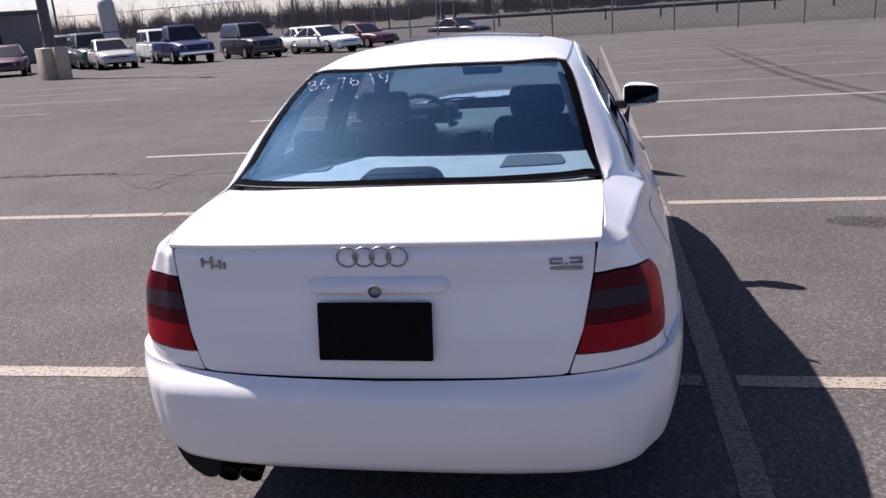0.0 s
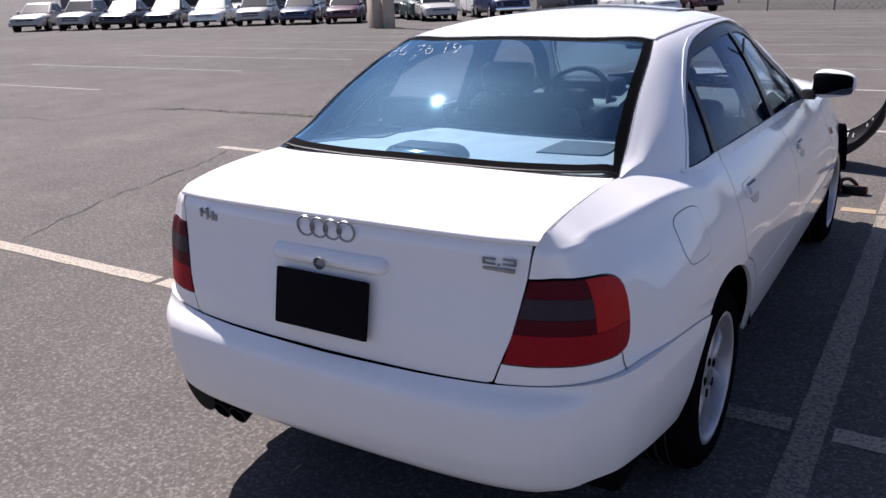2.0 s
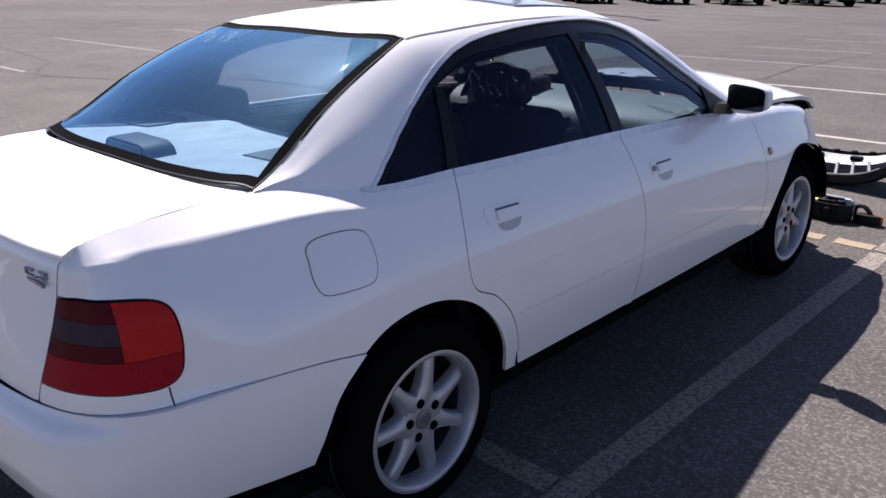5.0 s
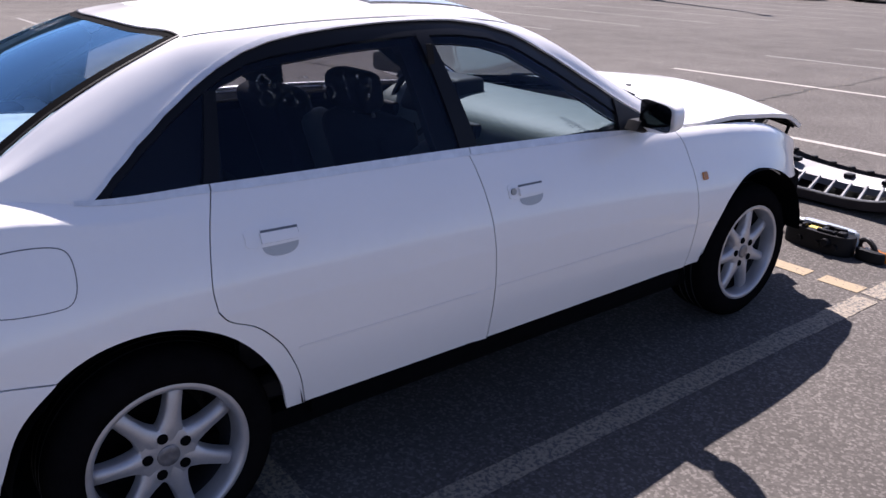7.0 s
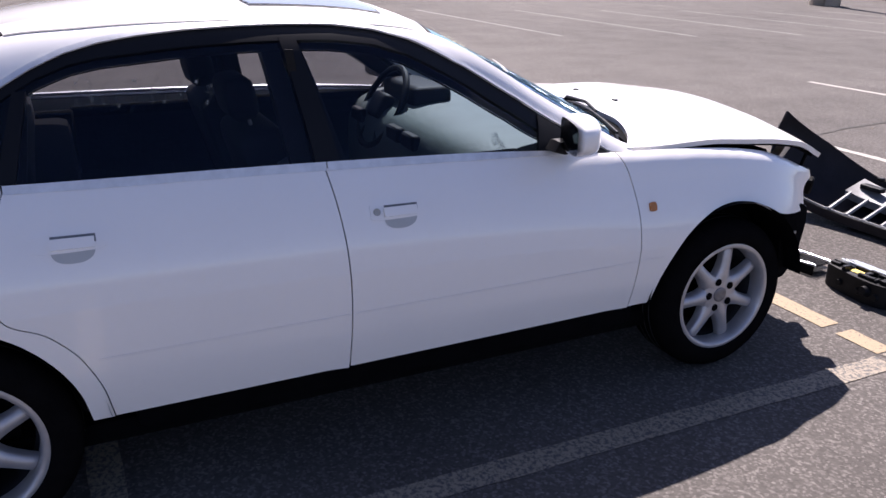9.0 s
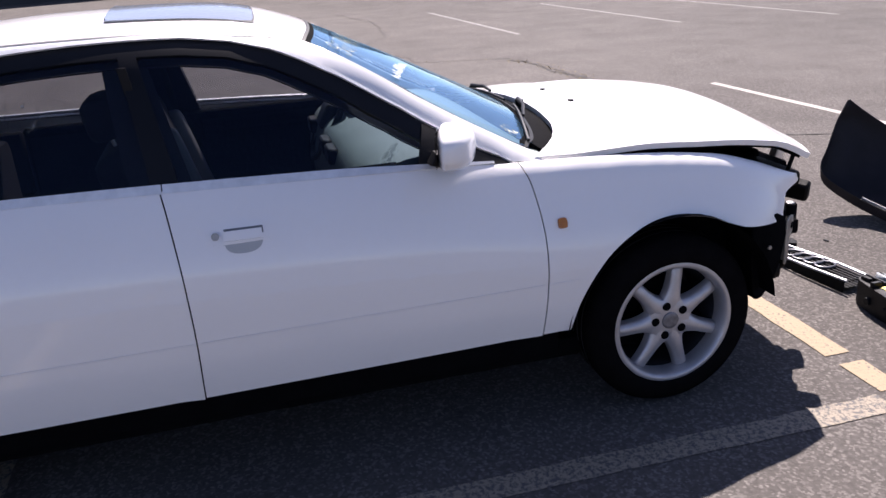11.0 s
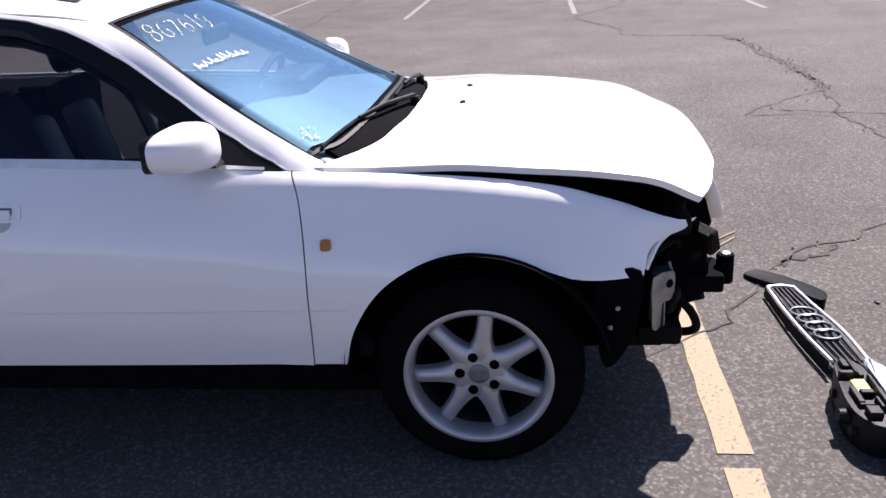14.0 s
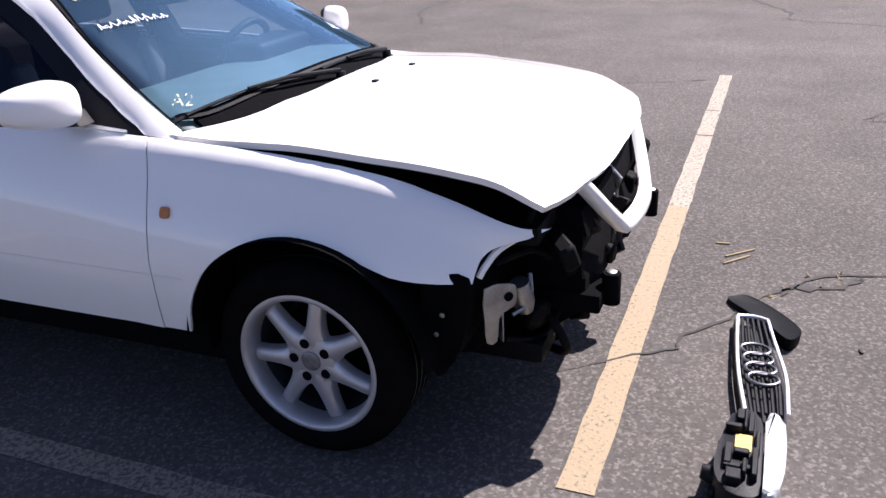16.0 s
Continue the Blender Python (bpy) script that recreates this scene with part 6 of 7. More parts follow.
def painted_line(x0, y0, x1, y1, width=.105, mat=YELLOW, breaks=(), name="parking_line"):
    """A painted stroke with ragged ends; breaks: spans along it that are worn away."""
    a, b = Vector((x0, y0)), Vector((x1, y1))
    d = (b - a).normalized()
    n = Vector((-d.y, d.x))
    length = (b - a).length
    spans, s = [], 0.0
    for u0, u1 in breaks:
        spans.append((s, u0))
        s = u1
    spans.append((s, length))
    if mat in (PALE, PALE_FAR):
        width = .085
    bm = bmesh.new()
    r = random.Random(int(abs(x0 * 97 + y0 * 131)))
    for u0, u1 in spans:
        m = max(2, int((u1 - u0) / .11))
        L, R = [], []
        for k in range(m + 1):
            p = a + d * (u0 + (u1 - u0) * k / m)
            w0, w1 = width / 2 + r.uniform(-.0035, .0035), width / 2 + r.uniform(-.0035, .0035)
            L.append(bm.verts.new((*(p + n * w0), .003 + ground_z(p.y))))
            R.append(bm.verts.new((*(p - n * w1), .003 + ground_z(p.y))))
        for k in range(m):
            bm.faces.new((R[k], R[k + 1], L[k + 1], L[k]))
    ob = part(name, bm, mat, None, smooth=False)
    return tagged(ob, "worn yellow parking line painted on asphalt" if mat not in (PALE, PALE_FAR) else "faded pale parking line on asphalt", "parking line", "parking lines", "structure")


for k in range(-3, 14):
    near = k in (0, 1)
    far = PALE if k < 4 else PALE_FAR
    ya, yb, yc = .34 + 2.955 * k - .05 * (k > 2), .34 + 3.0 * k + .04 * (k > 0), .34 + 3.02 * k + .02 * (k > 0)
    end = {1: -5.02, 2: -4.74, 3: -4.58}.get(k, -5.0)
    if k == 1:
        ya = 3.38
    painted_line(end, ya, -1.6, ya + (yb - ya) * .7, mat=FADED if near else far, breaks=((2.64, 2.69),) if k == 0 else ((1.3, 1.32), (2.0, 2.02)) if k == 1 else ())
    # the first line's stretch in the car's shadow takes the fainter paint
    painted_line(-1.6, ya + (yb - ya) * .7, 1.02, yb, mat=(YELLOW if k == 1 else TAN) if near else far, breaks=((2.34, 2.41),) if k == 1 else ())
    painted_line(1.16, yb, 7.2, yc - .05, mat=FADED if near else far)
painted_line(1.085, -9, 1.085, 6.4, mat=TAN, breaks=((12.30, 12.34), (14.9, 14.97)))
painted_line(1.085, 6.4, 1.085, 30, mat=PALE_FAR)
for k in range(-6, 14):
    y, x = .42 + 2.93 * k, -11.75 + .42 * min(max(k, 0), 4)
    painted_line(-17.3, y - .05, x, y, mat=PALE_FAR)
    painted_line(13.5, y, 19.7, y, mat=PALE_FAR)


def crack(points, width, seed, weeds=0):
    """An irregular open crack along points."""
    r = random.Random(seed)
    pts = []
    for a, b in zip(points, points[1:]):
        n = max(3, int(math.dist(a, b) / .07))
        for k in range(n):
            t = k / n
            pts.append((a[0] + (b[0] - a[0]) * t, a[1] + (b[1] - a[1]) * t))
    pts.append(points[-1])
    wob = [0.0, 0.0]
    bm = bmesh.new()
    L, R = [], []
    for i, p in enumerate(pts):
        wob = [w * .82 + r.uniform(-.030, .030) for w in wob]
        w = width * r.uniform(.2, .9) * r.choice((.7, 1, 1, 1.3, 2.2)) * (.3 if i in (0, len(pts) - 1) else 1)
        x, y = p[0] + wob[0], p[1] + wob[1]
        a, b = pts[max(i - 1, 0)], pts[min(i + 1, len(pts) - 1)]
        l = math.dist(a, b) or 1
        n = (-(b[1] - a[1]) / l, (b[0] - a[0]) / l)
        L.append(bm.verts.new((x + n[0] * w, y + n[1] * w, .0045 + ground_z(p[1]))))
        R.append(bm.verts.new((x - n[0] * w, y - n[1] * w, .0045 + ground_z(p[1]))))
    for k in range(len(pts) - 1):
        bm.faces.new((R[k], R[k + 1], L[k + 1], L[k]))
    ob = part("pavement_crack", bm, CRACK, None, smooth=False)
    tagged(ob, "dark irregular crack in the asphalt", "crack", kind="structure")
    if weeds:
        bm = bmesh.new()
        for _ in range(weeds):
            p = r.choice(pts)
            x, y = p[0] + r.gauss(0, .07), p[1] + r.gauss(0, .07)
            for _ in range(4):
                a = r.uniform(0, math.tau)
                h, lean = r.uniform(.004, .020), r.uniform(.008, .035)
                w = .004
                q = [(x - w * math.sin(a), y + w * math.cos(a), 0), (x + w * math.sin(a), y - w * math.cos(a), 0), (x + lean * math.cos(a), y + lean * math.sin(a), h)]
                bm.faces.new([bm.verts.new(v) for v in q])
        ob = part("crack_weeds", bm, STRAW, None, smooth=False)
        tagged(ob, "dry straw-coloured weeds along a crack", "weeds", kind="stuff")


crack([(.30, 3.02), (.08, 3.27), (-.10, 3.50), (-.25, 3.56), (-.42, 3.69), (-.64, 3.83), (-.88, 4.08), (-1.0, 4.29), (-1.13, 4.42), (-1.30, 4.70), (-1.52, 4.94), (-2.43, 5.13)], .006, 1)
crack([(-.70, 3.86), (-.80, 3.97), (-.90, 4.10), (-.97, 4.22)], .024, 2, 12)
crack([(-10.8, 3.33), (-10.3, 3.42), (-9.1, 3.90), (-8.6, 3.86), (-8.25, 4.55), (-8.05, 5.05), (-7.15, 5.25), (-6.35, 5.25), (-5.1, 5.27), (-4.5, 5.18), (-3.6, 5.02), (-3.1, 5.1), (-2.43, 5.13)], .014, 3, 40)
crack([(-7.9, 5.08), (-7.2, 5.25), (-6.6, 5.22), (-5.8, 5.3), (-5.05, 5.27), (-4.6, 5.2)], .036, 4, 170)
crack([(-4.5, 5.18), (-3.65, 4.37), (-3.55, 4.97)], .008, 5, 6)
crack([(-3.86, .45), (-3.90, .60), (-4.23, 1.43), (-4.47, 2.46), (-4.8, 3.3)], .008, 6)
crack([(-3.82, 4.69), (-3.66, 5.13), (-3.5, 5.6)], .010, 7)
crack([(-26, .8), (-21.5, -.5), (-18.1, -1.27), (-14.6, -1.32), (-9.0, -1.16), (-7.6, -.6)], .014, 8, 20)
crack([(-2.43, 5.13), (-2.1, 6.2), (-2.4, 8.0), (-2.45, 9.9), (-2.72, 11.7), (-2.65, 13.9), (-2.55, 16.5), (-4.8, 19.4), (-7.8, 21.5)], .022, 9, 40)
crack([(-20, 4.0), (-16, 4.6), (-12.5, 4.2), (-10.8, 3.33)], .014, 12, 30)


def stain(points, width, name, label):
    """A darkened track on the asphalt with a soft ragged edge."""
    line = smooth_line(points, 8)
    bm = bmesh.new()
    L, R = [], []
    for i, p in enumerate(line):
        a, b = line[max(i - 1, 0)], line[min(i + 1, len(line) - 1)]
        l = math.dist(a, b) or 1
        w = width / 2 * (.15 + .85 * math.sin(math.pi * (i + .5) / len(line)) ** .5)
        n = (-(b[1] - a[1]) / l * w, (b[0] - a[0]) / l * w)
        L.append(bm.verts.new((p[0] + n[0], p[1] + n[1], .002 + ground_z(p[1]))))
        R.append(bm.verts.new((p[0] - n[0], p[1] - n[1], .002 + ground_z(p[1]))))
    for k in range(len(line) - 1):
        bm.faces.new((R[k], R[k + 1], L[k + 1], L[k]))
    tagged(part(name, bm, STAIN, None, smooth=False), label, "stain", kind="structure")


for d in (0, .32):
    stain([(4.5 + d, 26), (4.2 + d, 18), (4.05 + d, 12.5), (4.25 + d, 8.5), (4.7 + d, 6.4)], .16, "tyre_mark", "dull dark tyre mark on the asphalt")
stain([(2.15, 2.80), (2.4, 2.74), (2.75, 2.66)], .28, "oil_stain", "dull dark oil stain on the asphalt")


# ---- far side of the lot ----
def loft_car(name, label, paint, at, turn, kind, group):
    """A parked car far off: body, cabin with windows, wheels, lamps and grille."""
    dims = {"sedan": (4.8, 1.86, 1.48), "suv": (4.85, 1.95, 1.86), "pickup": (5.5, 2.05, 1.95), "hatch": (4.3, 1.75, 1.6)}[kind]
    L, W, H = dims
    c = thing(name, label, "car" if kind != "pickup" else "pickup truck", (at[0], at[1], ground_z(at[1])), turn, group)
    ride = .30 if kind != "pickup" else .42
    belt = .62 * H if kind == "sedan" else .60 * H
    nose = {"sedan": .80, "hatch": .84, "suv": 1.02, "pickup": 1.05}[kind]
    h2 = L / 2
    # lower body: rounded cross-sections from tail to nose
    tail = belt if kind != "pickup" else belt - .02
    stations = [(-h2, ride + .16, tail - .22, .84), (-h2 + .05, ride + .06, tail - .07, .91), (-h2 + .20, ride, tail - .01, .96), (-h2 * .5, ride - .04, tail, 1.0), (0, ride - .06, belt, 1.0), (h2 * .30, ride - .06, belt, 1.0), (h2 * .42, ride - .04, belt - .02, .995), (h2 * .68, ride - .02, (belt + nose) / 2 + .03, .98), (h2 - .22, ride, nose, .94), (h2 - .06, ride + .03, nose - .08, .88), (h2, ride + .12, nose - .24, .80)]
    bm = bmesh.new()
    rings = []
    for y, zb, zt, k in stations:
        w = W / 2 * k
        half = [(w * .84, zb), (w * .97, zb + .07), (w, zb + (zt - zb) * .35), (w * .995, zb + (zt - zb) * .62), (w * .955, zt - .07), (w * .88, zt - .015), (w * .60, zt + .012), (0, zt + .022)]
        rings.append([bm.verts.new((x, y, z)) for x, z in half] + [bm.verts.new((-x, y, z)) for x, z in half[-2::-1]])
    for A, B in zip(rings, rings[1:]):
        for i in range(len(A) - 1):
            bm.faces.new((A[i], A[i + 1], B[i + 1], B[i]))
        bm.faces.new((A[-1], A[0], B[0], B[-1]))
    for R in (rings[0], rings[-1]):
        bm.faces.new(R)
    body = part("body", bm, paint, c)
    roof = {"sedan": [(-h2 * .66, belt - .02), (-h2 * .28, H), (h2 * .02, H), (h2 * .40, belt - .02)], "hatch": [(-h2 * .93, belt), (-h2 * .72, H), (h2 * .02, H), (h2 * .40, belt)],
            "suv": [(-h2 * .96, belt), (-h2 * .88, H), (h2 * .05, H), (h2 * .34, belt)], "pickup": [(-h2 * .20, belt), (-h2 * .16, H), (h2 * .12, H), (h2 * .36, belt)]}[kind]
    bm = bmesh.new()
    k = .80
    A = [bm.verts.new((-W * .46 * (1 if z <= belt else k), y, z)) for y, z in roof]
    B = [bm.verts.new((W * .46 * (1 if z <= belt else k), y, z)) for y, z in roof]
    bm.faces.new(A)
    bm.faces.new(B[::-1])
    for i in range(4):
        bm.faces.new((A[i], B[i], B[(i + 1) % 4], A[(i + 1) % 4]))
    bmesh.ops.bevel(bm, geom=bm.edges[:], offset=.09, segments=3, affect="EDGES", profile=.55)
    cabin = part("cabin", bm, paint, c)
    y0, z0, y1, z1 = roof[3][0], roof[3][1], roof[2][0], roof[2][1]
    ny, nz = z1 - z0, y0 - y1
    nl = math.hypot(ny, nz)
    ny, nz = abs(ny) / nl * .006, abs(nz) / nl * .006

    def quad(nm, pts, mat, par):
        b = bmesh.new()
        f = b.faces.new([b.verts.new(p) for p in pts])
        r = bmesh.ops.extrude_face_region(b, geom=[f])
        for v in [g for g in r["geom"] if isinstance(g, bmesh.types.BMVert)]:
            v.co += f.normal * .004
        return part(nm, b, mat, par, smooth=False)

    lerp = lambda a, b, t: a + (b - a) * t
    quad("windscreen", [(s * W * .46 * lerp(1, k, t) * .88, lerp(y0, y1, t) + ny, lerp(z0, z1, t) + nz) for s, t in ((-1, .1), (1, .1), (1, .86), (-1, .86))], FAR_GLASS, cabin)
    y2, z2, y3, z3 = roof[0][0], roof[0][1], roof[1][0], roof[1][1]
    quad("back_window", [(s * W * .46 * lerp(1, k, t) * .86, lerp(y2, y3, t) - .008, lerp(z2, z3, t) + .006) for s, t in ((1, .15), (-1, .15), (-1, .85), (1, .85))], FAR_GLASS, cabin)
    for s in (-1, 1):
        edge = lambda t: s * (W * .46 * lerp(1, k, t) + .006)
        mid = (y1 + y3) / 2
        for a0, a1, b0, b1 in ((lerp(y2, y3, .2) + .10, mid - .04, lerp(y2, y3, .85) + .12, mid - .04), (mid + .04, lerp(y0, y1, .2) - .14, mid + .04, lerp(y0, y1, .85) - .12)):
            zz = lambda t: lerp(belt, H, t)
            quad("side_window", [(edge(.12), a0, zz(.12)), (edge(.12), a1, zz(.12)), (edge(.84), b1, zz(.84)), (edge(.84), b0, zz(.84))][::s], FAR_GLASS, cabin)
        quad("headlight", [(s * W * .27, h2 + .004, nose - .30), (s * W * .43, h2 - .05, nose - .30), (s * W * .43, h2 - .07, nose - .15), (s * W * .27, h2 - .02, nose - .15)][::s], CLEAR_LENS, body)
        quad("tail_light", [(s * W * .30, -h2 - .004, belt - .32), (s * W * .43, -h2 + .03, belt - .32), (s * W * .43, -h2 + .05, belt - .14), (s * W * .30, -h2 + .01, belt - .14)][::-s], RED_LENS, body)
        part("door_mirror", slab(s * W * .5 - .09, s * W * .5 + .09, h2 * .22, h2 * .30, belt, belt + .14, .03, 1), paint, c)
    quad("grille", [(-W * .24, h2 + .006, nose - .32), (W * .24, h2 + .006, nose - .32), (W * .24, h2 - .02, nose - .15), (-W * .24, h2 - .02, nose - .15)], BLACK, body)
    # black bands and intake added to darken the car's lower body
    for s in (-1, 1):
        part("dark_low_band", slab(min(s * W * .44, s * W * .497), max(s * W * .44, s * W * .497), -L * .20, L * .21, ride - .06, ride + .10, .03, 2), BLACK, c)
        part("door_seam", slab(min(s * W * .49, s * W * .5025), max(s * W * .49, s * W * .5025), -.04, -.025, ride + .10, belt - .10), GAP, c)
    part("lower_intake", slab(-W * .36, W * .36, h2 - .06, h2 + .052, ride + .02, ride + .11, .02, 1), BLACK, c)
    part("rear_bumper", slab(-W * .45, W * .45, -h2 - .05, -h2 + .10, ride + .04, ride + .24, .04, 2), paint if kind != "pickup" else CHROME, c)
    part("front_bumper", slab(-W * .45, W * .45, h2 - .10, h2 + .05, ride + .02, ride + .24, .04, 2), paint if kind != "pickup" else CHROME, c)
    r = .33 if kind != "pickup" else .40
    for s in (-1, 1):
        for y in (-L * .29, L * .30):
            wh = part("wheel", lathe([(.0, .02), (r * .6, .03), (r * .64, .0), (r * .97, -.0), (r, -.03), (r, -.19), (r * .9, -.21)], 24), RUBBER, c)
            wh.matrix_basis = pose(s * (W / 2 - .02), y, r, 0, 0, 0 if s > 0 else 180)
            part("rim", lathe([(0, .035), (r * .2, .03), (r * .58, .036), (r * .62, .02)], 20), FAR_RIM, wh)
            # flat dark ring puts the arch's inner shade into the colour
            part("wheel_arch", lathe([(r * 1.0, 0), (r * 1.18, .0)], 24), DARK, c).matrix_basis = pose(s * (W / 2 - .012), y, r + .02, 0, 0, 0 if s > 0 else 180)
    if kind == "pickup":
        part("bed_floor", slab(-W * .40, W * .40, -h2 + .12, -h2 * .22, belt - .02, belt + .008, .0), DARK, c)
    return c


FAR_GLASS = material("far_car_glass", (.012, .014, .018), .22, spec=.3, vary=.2)
FAR_RIM = material("far_rim", (.35, .35, .36), .4, metal=.6, vary=.2)


def car_paint(name, c):
    return material(name, c, .35, coat=.35, vary=.08, scale=3)


PAINTS = {"silver": car_paint("silver_paint", (.40, .385, .35)), "blue": car_paint("blue_paint", (.009, .014, .06)), "black": car_paint("black_paint", (.012, .012, .015)), "white": car_paint("far_white_paint", (.72, .72, .70)),
          "maroon": car_paint("maroon_paint", (.07, .009, .016)), "navy": car_paint("navy_paint", (.015, .03, .075)), "grey": car_paint("grey_paint", (.06, .06, .066)), "gold": car_paint("gold_paint", (.42, .37, .26)), "green": car_paint("green_paint", (.03, .06, .05))}
ROW = "parked cars across the lot"
parked = [
    ("silver", "sedan", -23.3, 36.5, 221), ("green", "suv", -25.9, 39.0, 222), ("blue", "pickup", -20.6, 39.0, 222), ("white", "suv", -23.6, 42.4, 222),
    ("black", "suv", -17.4, 40.6, 224), ("white", "sedan", -13.9, 42.4, 236), ("navy", "sedan", -19.6, 45.4, 222), ("white", "sedan", -16.4, 46.8, 226), ("maroon", "sedan", -13.2, 48.6, 234), ("black", "sedan", -8.4, 57.0, 235),
    ("grey", "suv", -29.5, 42.0, 206), ("grey", "hatch", -36.0, 41.0, 206), ("white", "suv", -41.0, 40.2, 206), ("black", "sedan", -47.0, 39.0, 206),
    ("white", "sedan", -66.0, 34.5, 205), ("black", "sedan", -52.0, 23.0, 165), ("white", "sedan", -63.5, 32.6, 165), ("black", "suv", -47.6, 17.0, 340), ("white", "suv", -53.8, 16.6, 345),
]
row = ["maroon", "navy", "silver", "white", "black", "black", "silver", "silver"]
for k, col in enumerate(row):
    parked.append((col, "hatch" if k in (2, 6) else "sedan", -27.6 - 2.15 * k, 34.3 - 1.17 * k, 212 + .5 * k))
names = {"sedan": "parked_sedan", "suv": "parked_suv", "pickup": "parked_pickup", "hatch": "parked_hatchback"}
words = {"sedan": "sedan", "suv": "sport utility vehicle", "pickup": "pickup truck", "hatch": "hatchback"}
for col, kind, x, y, turn in parked:
    loft_car(names[kind], f"{col} {words[kind]} parked in a row across the lot", PAINTS[col], (x, y), turn, kind, ROW)

# lamp pole on its concrete base
pole = thing("light_pole", "dark steel light pole on a square concrete base", "light pole", (-20.5, 27.7, ground_z(27.7)), -40)
part("pole_base", slab(-.50, .50, -.50, .50, 0, 1.25, .05, 2), CONCRETE, pole, "pale concrete base")
part("pole_foot", slab(.52, .78, -.10, .34, 0, 1.28, .03, 2), CONCRETE, pole, "concrete side post")
part("pole_shaft", rod((0, 0, 1.25), (-.25, 0, 11.0), .22, .12, 20), POLE_PAINT, pole)
part("pole_arm", rod((-.25, 0, 10.9), (1.2, 0, 11.1), .06), POLE_PAINT, pole)
part("lamp_head", slab(1.0, 1.7, -.2, .2, 11.0, 11.18, .05, 2), POLE_PAINT, pole)
pole2 = thing("light_pole", "dark steel light pole on a square concrete base", "light pole", (-11.0, 66.0, ground_z(66)))
part("pole_base", slab(-.6, .6, -.6, .6, 0, 1.2, .05, 2), CONCRETE, pole2, "pale concrete base")
part("pole_shaft", rod((0, 0, 1.2), (0, 0, 11.0), .2, .12, 20), POLE_PAINT, pole2)
part("lamp_head", slab(-.3, .3, -.5, .5, 11.0, 11.18, .05, 2), POLE_PAINT, pole2)

# verge beyond the lot, kerb and fence
bm = bmesh.new()
rv = random.Random(4)
rowsv = []
for i in range(60):
    x = -140 + i * 5
    y = 47.5 if x > -8 else 47.5 - (x + 8) * .45
    rowsv.append([bm.verts.new((x, y + d, ground_z(y + d) + h + rv.uniform(-.05, .05) * (d > 2))) for d, h in ((0, .004), (.6, .12), (4, .4), (12, .6), (40, .6), (120, .8))])
for A, B in zip(rowsv, rowsv[1:]):
    for k in range(5):
        bm.faces.new((A[k], B[k], B[k + 1], A[k + 1]))
tagged(part("verge", bm, SOIL), "dry grass verge behind the parking lot", "verge", kind="structure")


def fence(points, h, post_every, label):
    f = thing("chain_fence", label, "fence")
    for (x0, y0), (x1, y1) in zip(points, points[1:]):
        n = max(1, round(math.dist((x0, y0), (x1, y1)) / post_every))
        for k in range(n):
            t = k / n
            x, y = x0 + (x1 - x0) * t, y0 + (y1 - y0) * t
            part("fence_post", rod((x, y, ground_z(y)), (x, y, ground_z(y) + h), .045, n=8), FENCE, f)
        part("top_rail", rod((x0, y0, ground_z(y0) + h), (x1, y1, ground_z(y1) + h), .03, n=6), FENCE, f)
        bm = bmesh.new()
        L = math.dist((x0, y0), (x1, y1))
        dx, dy = (x1 - x0) / L, (y1 - y0) / L
        step = .35
        m = int((L + h) / step)
        for sg in (1, -1):
            for k in range(m):
                s0 = k * step - (h if sg > 0 else 0)
                a, b = (s0, 0.0), (s0 + sg * h, h)
                if max(a[0], b[0]) > L or min(a[0], b[0]) < 0:
                    continue
                w = .006
                q = [(a[0] - w, a[1]), (a[0] + w, a[1]), (b[0] + w, b[1]), (b[0] - w, b[1])]
                bm.faces.new([bm.verts.new((x0 + dx * u, y0 + dy * u, v + ground_z(y0 + dy * u))) for u, v in q])
        part("wire_mesh", bm, FENCE, f, smooth=False)
    return f


fence([(-8, 46.0), (12, 45.0), (60, 42.0)], 2.4, 3.4, "galvanised chain-link fence with posts along the lot")
fence([(-78, 88), (-40, 70), (-14, 55), (-8, 50)], 3.7, 5.0, "tall dark chain-link fence before the woods")

# low guard rail and small things beyond the fence
rail = thing("guard_rail", "low dark guard rail beyond the fence", "guard rail", (0, 62, -1.1))
for k in range(26):
    part("rail_post", slab(-10 + k * 4 - .06, -10 + k * 4 + .06, -.06, .06, .2, 1.45, .0), POLE_PAINT, rail)
part("rail_beam", rod((-10, 0, 1.3), (90, 0, 1.3), .14, n=8), POLE_PAINT, rail)

# buildings
b1 = thing("flat_roofed_building", "low grey flat-roofed building beyond the parked cars", "building", (-59.8, 58.0, -1.1), 40)
part("wall", slab(-14, 14, -8, 8, 0, 3.9, .05, 1), GREY_WALL, b1)
part("roof_edge", slab(-14.3, 14.3, -8.3, 8.3, 3.9, 4.2, .05, 1), POLE_PAINT, b1, "dark roof edge")
part("upper_wall", slab(-14, 6.5, -6.5, 8, 4.2, 6.6, .05, 1), BRICK_WALL, b1, "dark set-back upper storey")
part("upper_roof_edge", slab(-14.2, 6.7, -6.7, 8.2, 6.6, 6.85, .05, 1), GREY_WALL, b1)
for k in range(6):
    wdw = part("window", slab(-12 + k * 4.2, -10 + k * 4.2, -8.06, -8.0, 1.2, 2.4), FAR_GLASS, b1)
    part("window_sill", slab(-12.1 + k * 4.2, -9.9 + k * 4.2, -8.12, -8.0, 1.1, 1.2), CONCRETE, wdw)
part("door", slab(9, 10.1, -8.06, -8.0, 0, 2.1), POLE_PAINT, b1)
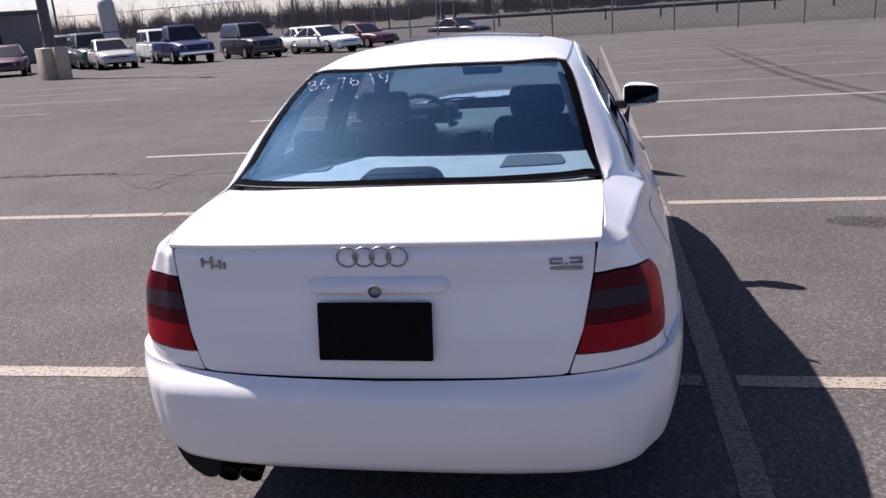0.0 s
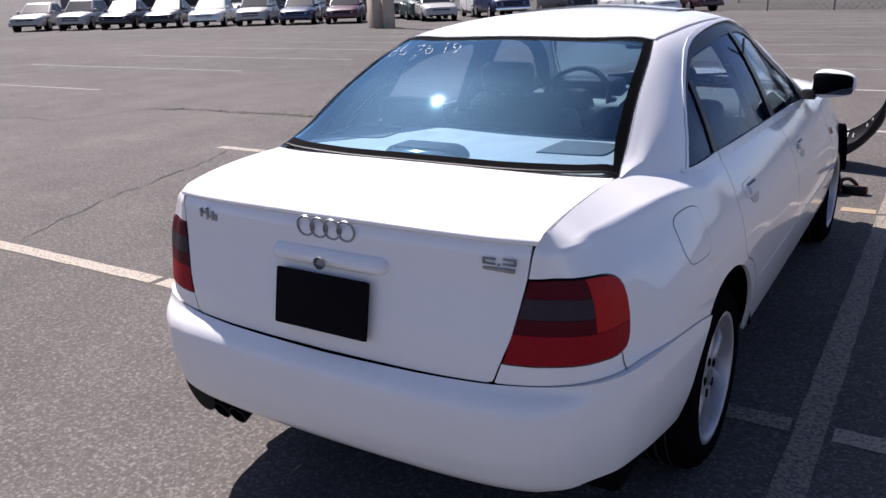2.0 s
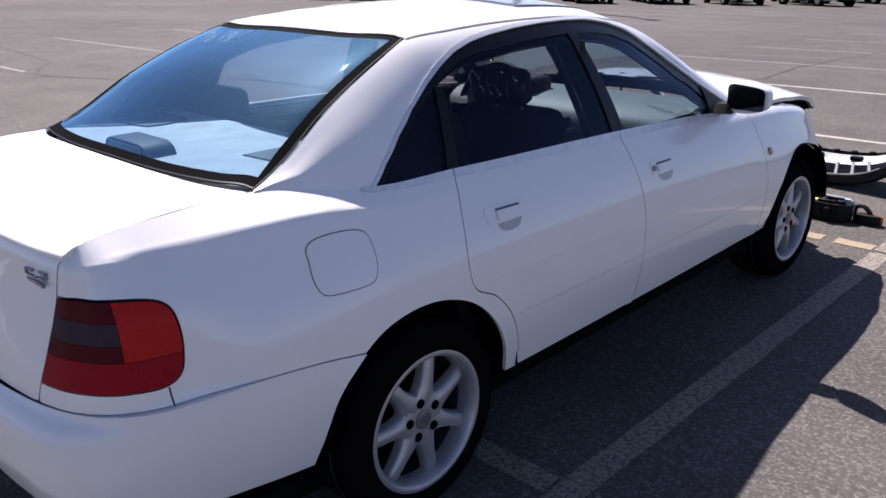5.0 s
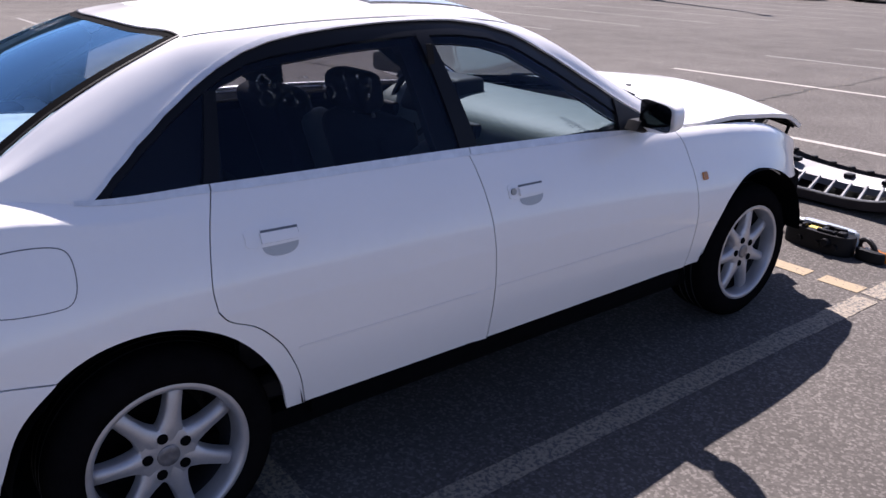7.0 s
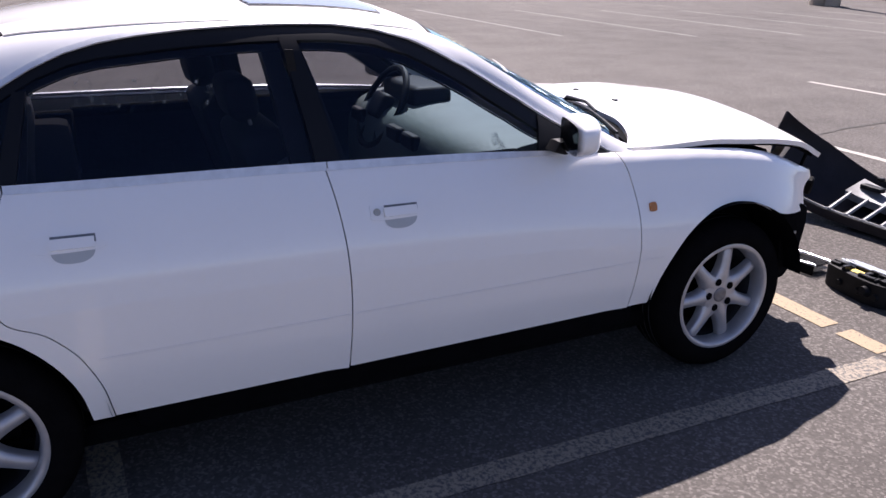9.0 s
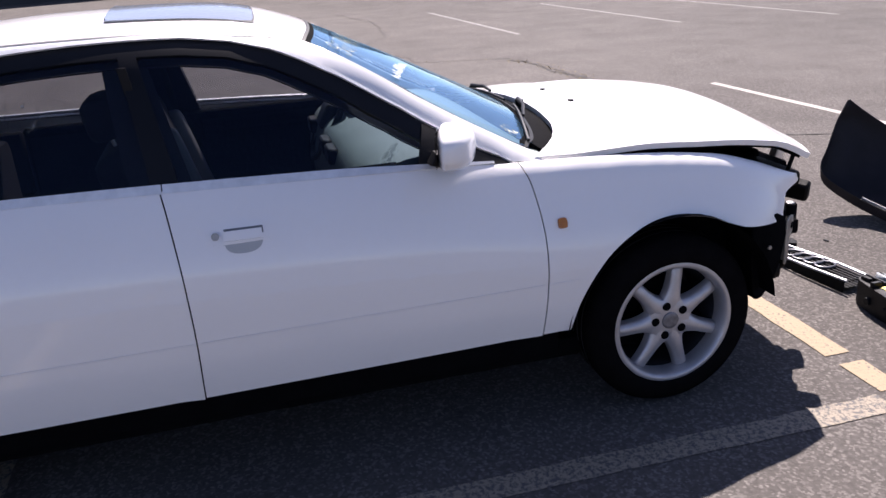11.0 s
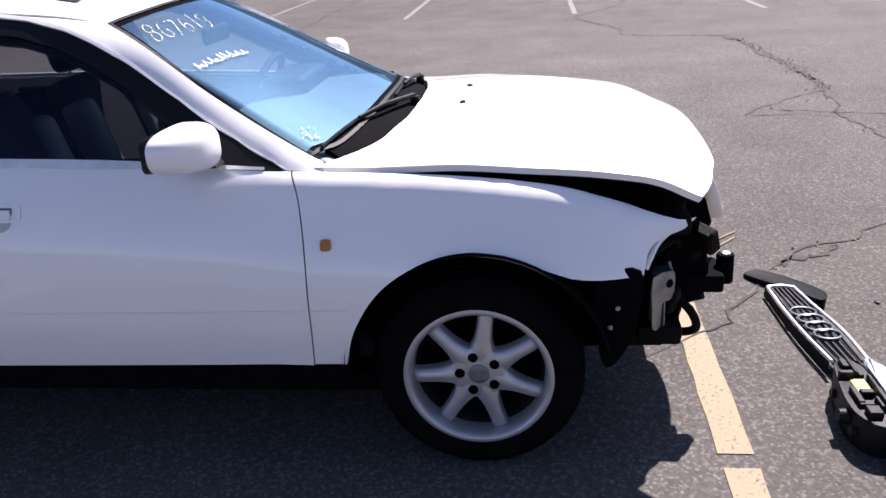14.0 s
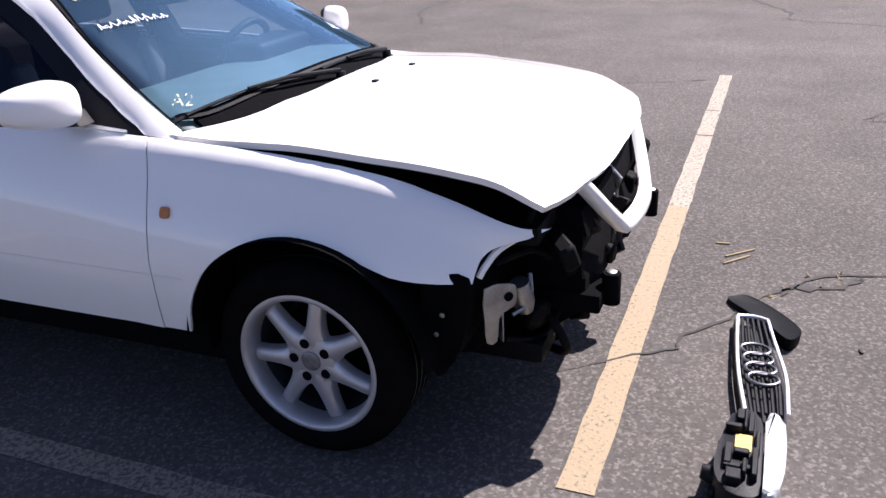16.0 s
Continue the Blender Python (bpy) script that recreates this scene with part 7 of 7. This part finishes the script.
b2 = thing("dark_warehouse", "long dark clad warehouse beside the parking lot", "building", (-57.8, -3.75, -.3), 115.2)
part("wall", slab(-17, 18, -10, 10, 0, 9.0, .05, 1), BRICK_WALL, b2)
part("roof_edge", slab(-17.3, 18.3, -10.3, 10.3, 9.0, 9.5, .05, 1), POLE_PAINT, b2, "dark roof edge")
tank = thing("water_tower", "pale rounded tank standing behind the fence", "tank", (-37.5, 60.5, -1.1))
part("tank_shell", lathe([(.66, 0), (.66, 4.1), (.60, 4.45), (.38, 4.66), (.0, 4.74)], 32, axis="z"), TANK, tank)
part("tank_band", lathe([(.675, 2.0), (.675, 2.1)], 32, axis="z"), GREY_WALL, tank)
for x, y, h in ((-62, 90, 10), (-34, 95, 11), (-14, 92, 11), (4, 95, 11)):
    p = thing("utility_pole", "bare wooden utility pole behind the fence", "utility pole", (x, y, -1.1))
    part("pole_shaft", rod((0, 0, 0), (0, 0, h), .16, .11, 10), BARK, p)
    part("crossarm", slab(-1.1, 1.1, -.07, .07, h - 1.0, h - .85), BARK, p)
shed = thing("canopy_shed", "open shed with a flat brown roof beyond the cars", "shed", (-17, 74, -1.1))
part("shed_roof", slab(-5, 5, -2, 2, 3.6, 3.9, .04, 1), material("rust_roof", (.16, .08, .06), .8, vary=.3), shed)
for x in (-4.6, 0, 4.6):
    part("shed_post", rod((x, -1.8, 0), (x, -1.8, 3.6), .08, n=8), POLE_PAINT, shed)


# bare winter trees
def bare_tree(name, at, h, seed):
    r = random.Random(seed)
    t = thing(name, "leafless winter tree in the woods behind the fence", "tree", at, r.uniform(0, 360), "bare trees")
    trunk, twigs = bmesh.new(), bmesh.new()

    def limb(p, d, length, rad, depth):
        steps = 3
        q = p
        for k in range(steps):
            d = (d + Vector((r.uniform(-.2, .2), r.uniform(-.2, .2), r.uniform(-.05, .15)))).normalized()
            e = q + d * (length / steps)
            r0, r1 = rad * (1 - .25 * k), rad * (1 - .25 * (k + 1))
            rod(q, e, r0, r1, 5 if depth < 2 else 3, trunk if depth == 0 else twigs, cap=False)
            q = e
            if depth < 3:
                for _ in range(2 if depth else (1 + (k > 0))):
                    a = r.uniform(0, math.tau)
                    side = Vector((math.cos(a), math.sin(a), r.uniform(.3, 1.0))).normalized()
                    limb(q, (d * .4 + side).normalized(), length * r.uniform(.42, .62), r1 * .55, depth + 1)

    limb(Vector((0, 0, 0)), Vector((0, 0, 1)), h * .75, h * .017, 0)
    part("trunk", trunk, BARK, t)
    part("crown", twigs, BARK, t, "fine bare branches")
    return t


kinds = [bare_tree("bare_tree", (-40, 120, -.6), 8, 1), bare_tree("bare_tree", (-30, 122, -.6), 8.5, 2), bare_tree("bare_tree", (-20, 118, -.6), 7.5, 3)]
rt = random.Random(9)
for k in range(260):
    x = -150 + k * 1.15 + rt.uniform(-1, 1)
    y = 112 + rt.uniform(-8, 35)
    s = rt.uniform(.5, .95)
    copy_thing(kinds[k % 3], pose(x, y, -.6, 0, 0, rt.uniform(0, 360)) @ Matrix.Scale(s, 4))
# brushwood under the trees: fans of thin stems
bm = bmesh.new()
for _ in range(900):
    bx, by = rt.uniform(-150, 130), 104 + rt.uniform(0, 40)
    tall, wide = rt.uniform(1.6, 4.6), rt.uniform(.8, 2.2)
    for _ in range(60):
        a, k = rt.uniform(0, math.tau), rt.random() ** .6
        h = tall * rt.uniform(.45, 1.0) * (1.1 - .4 * k)
        x, y = bx + rt.uniform(-.8, .8), by + rt.uniform(-.5, .5)
        w = rt.uniform(.010, .026)
        lx, ly = wide * k * math.cos(a), wide * k * math.sin(a)
        bm.faces.new([bm.verts.new(p) for p in ((x - w, y, -.7), (x + w, y, -.7), (x + lx * .6 + w * .8, y + ly * .6, h * .55), (x + lx, y + ly, h), (x + lx * .6 - w * .8, y + ly * .6, h * .55))])
tagged(part("brushwood", bm, SCRUB, None, smooth=False), "grey-brown leafless brushwood below the woods", "brushwood", kind="stuff")
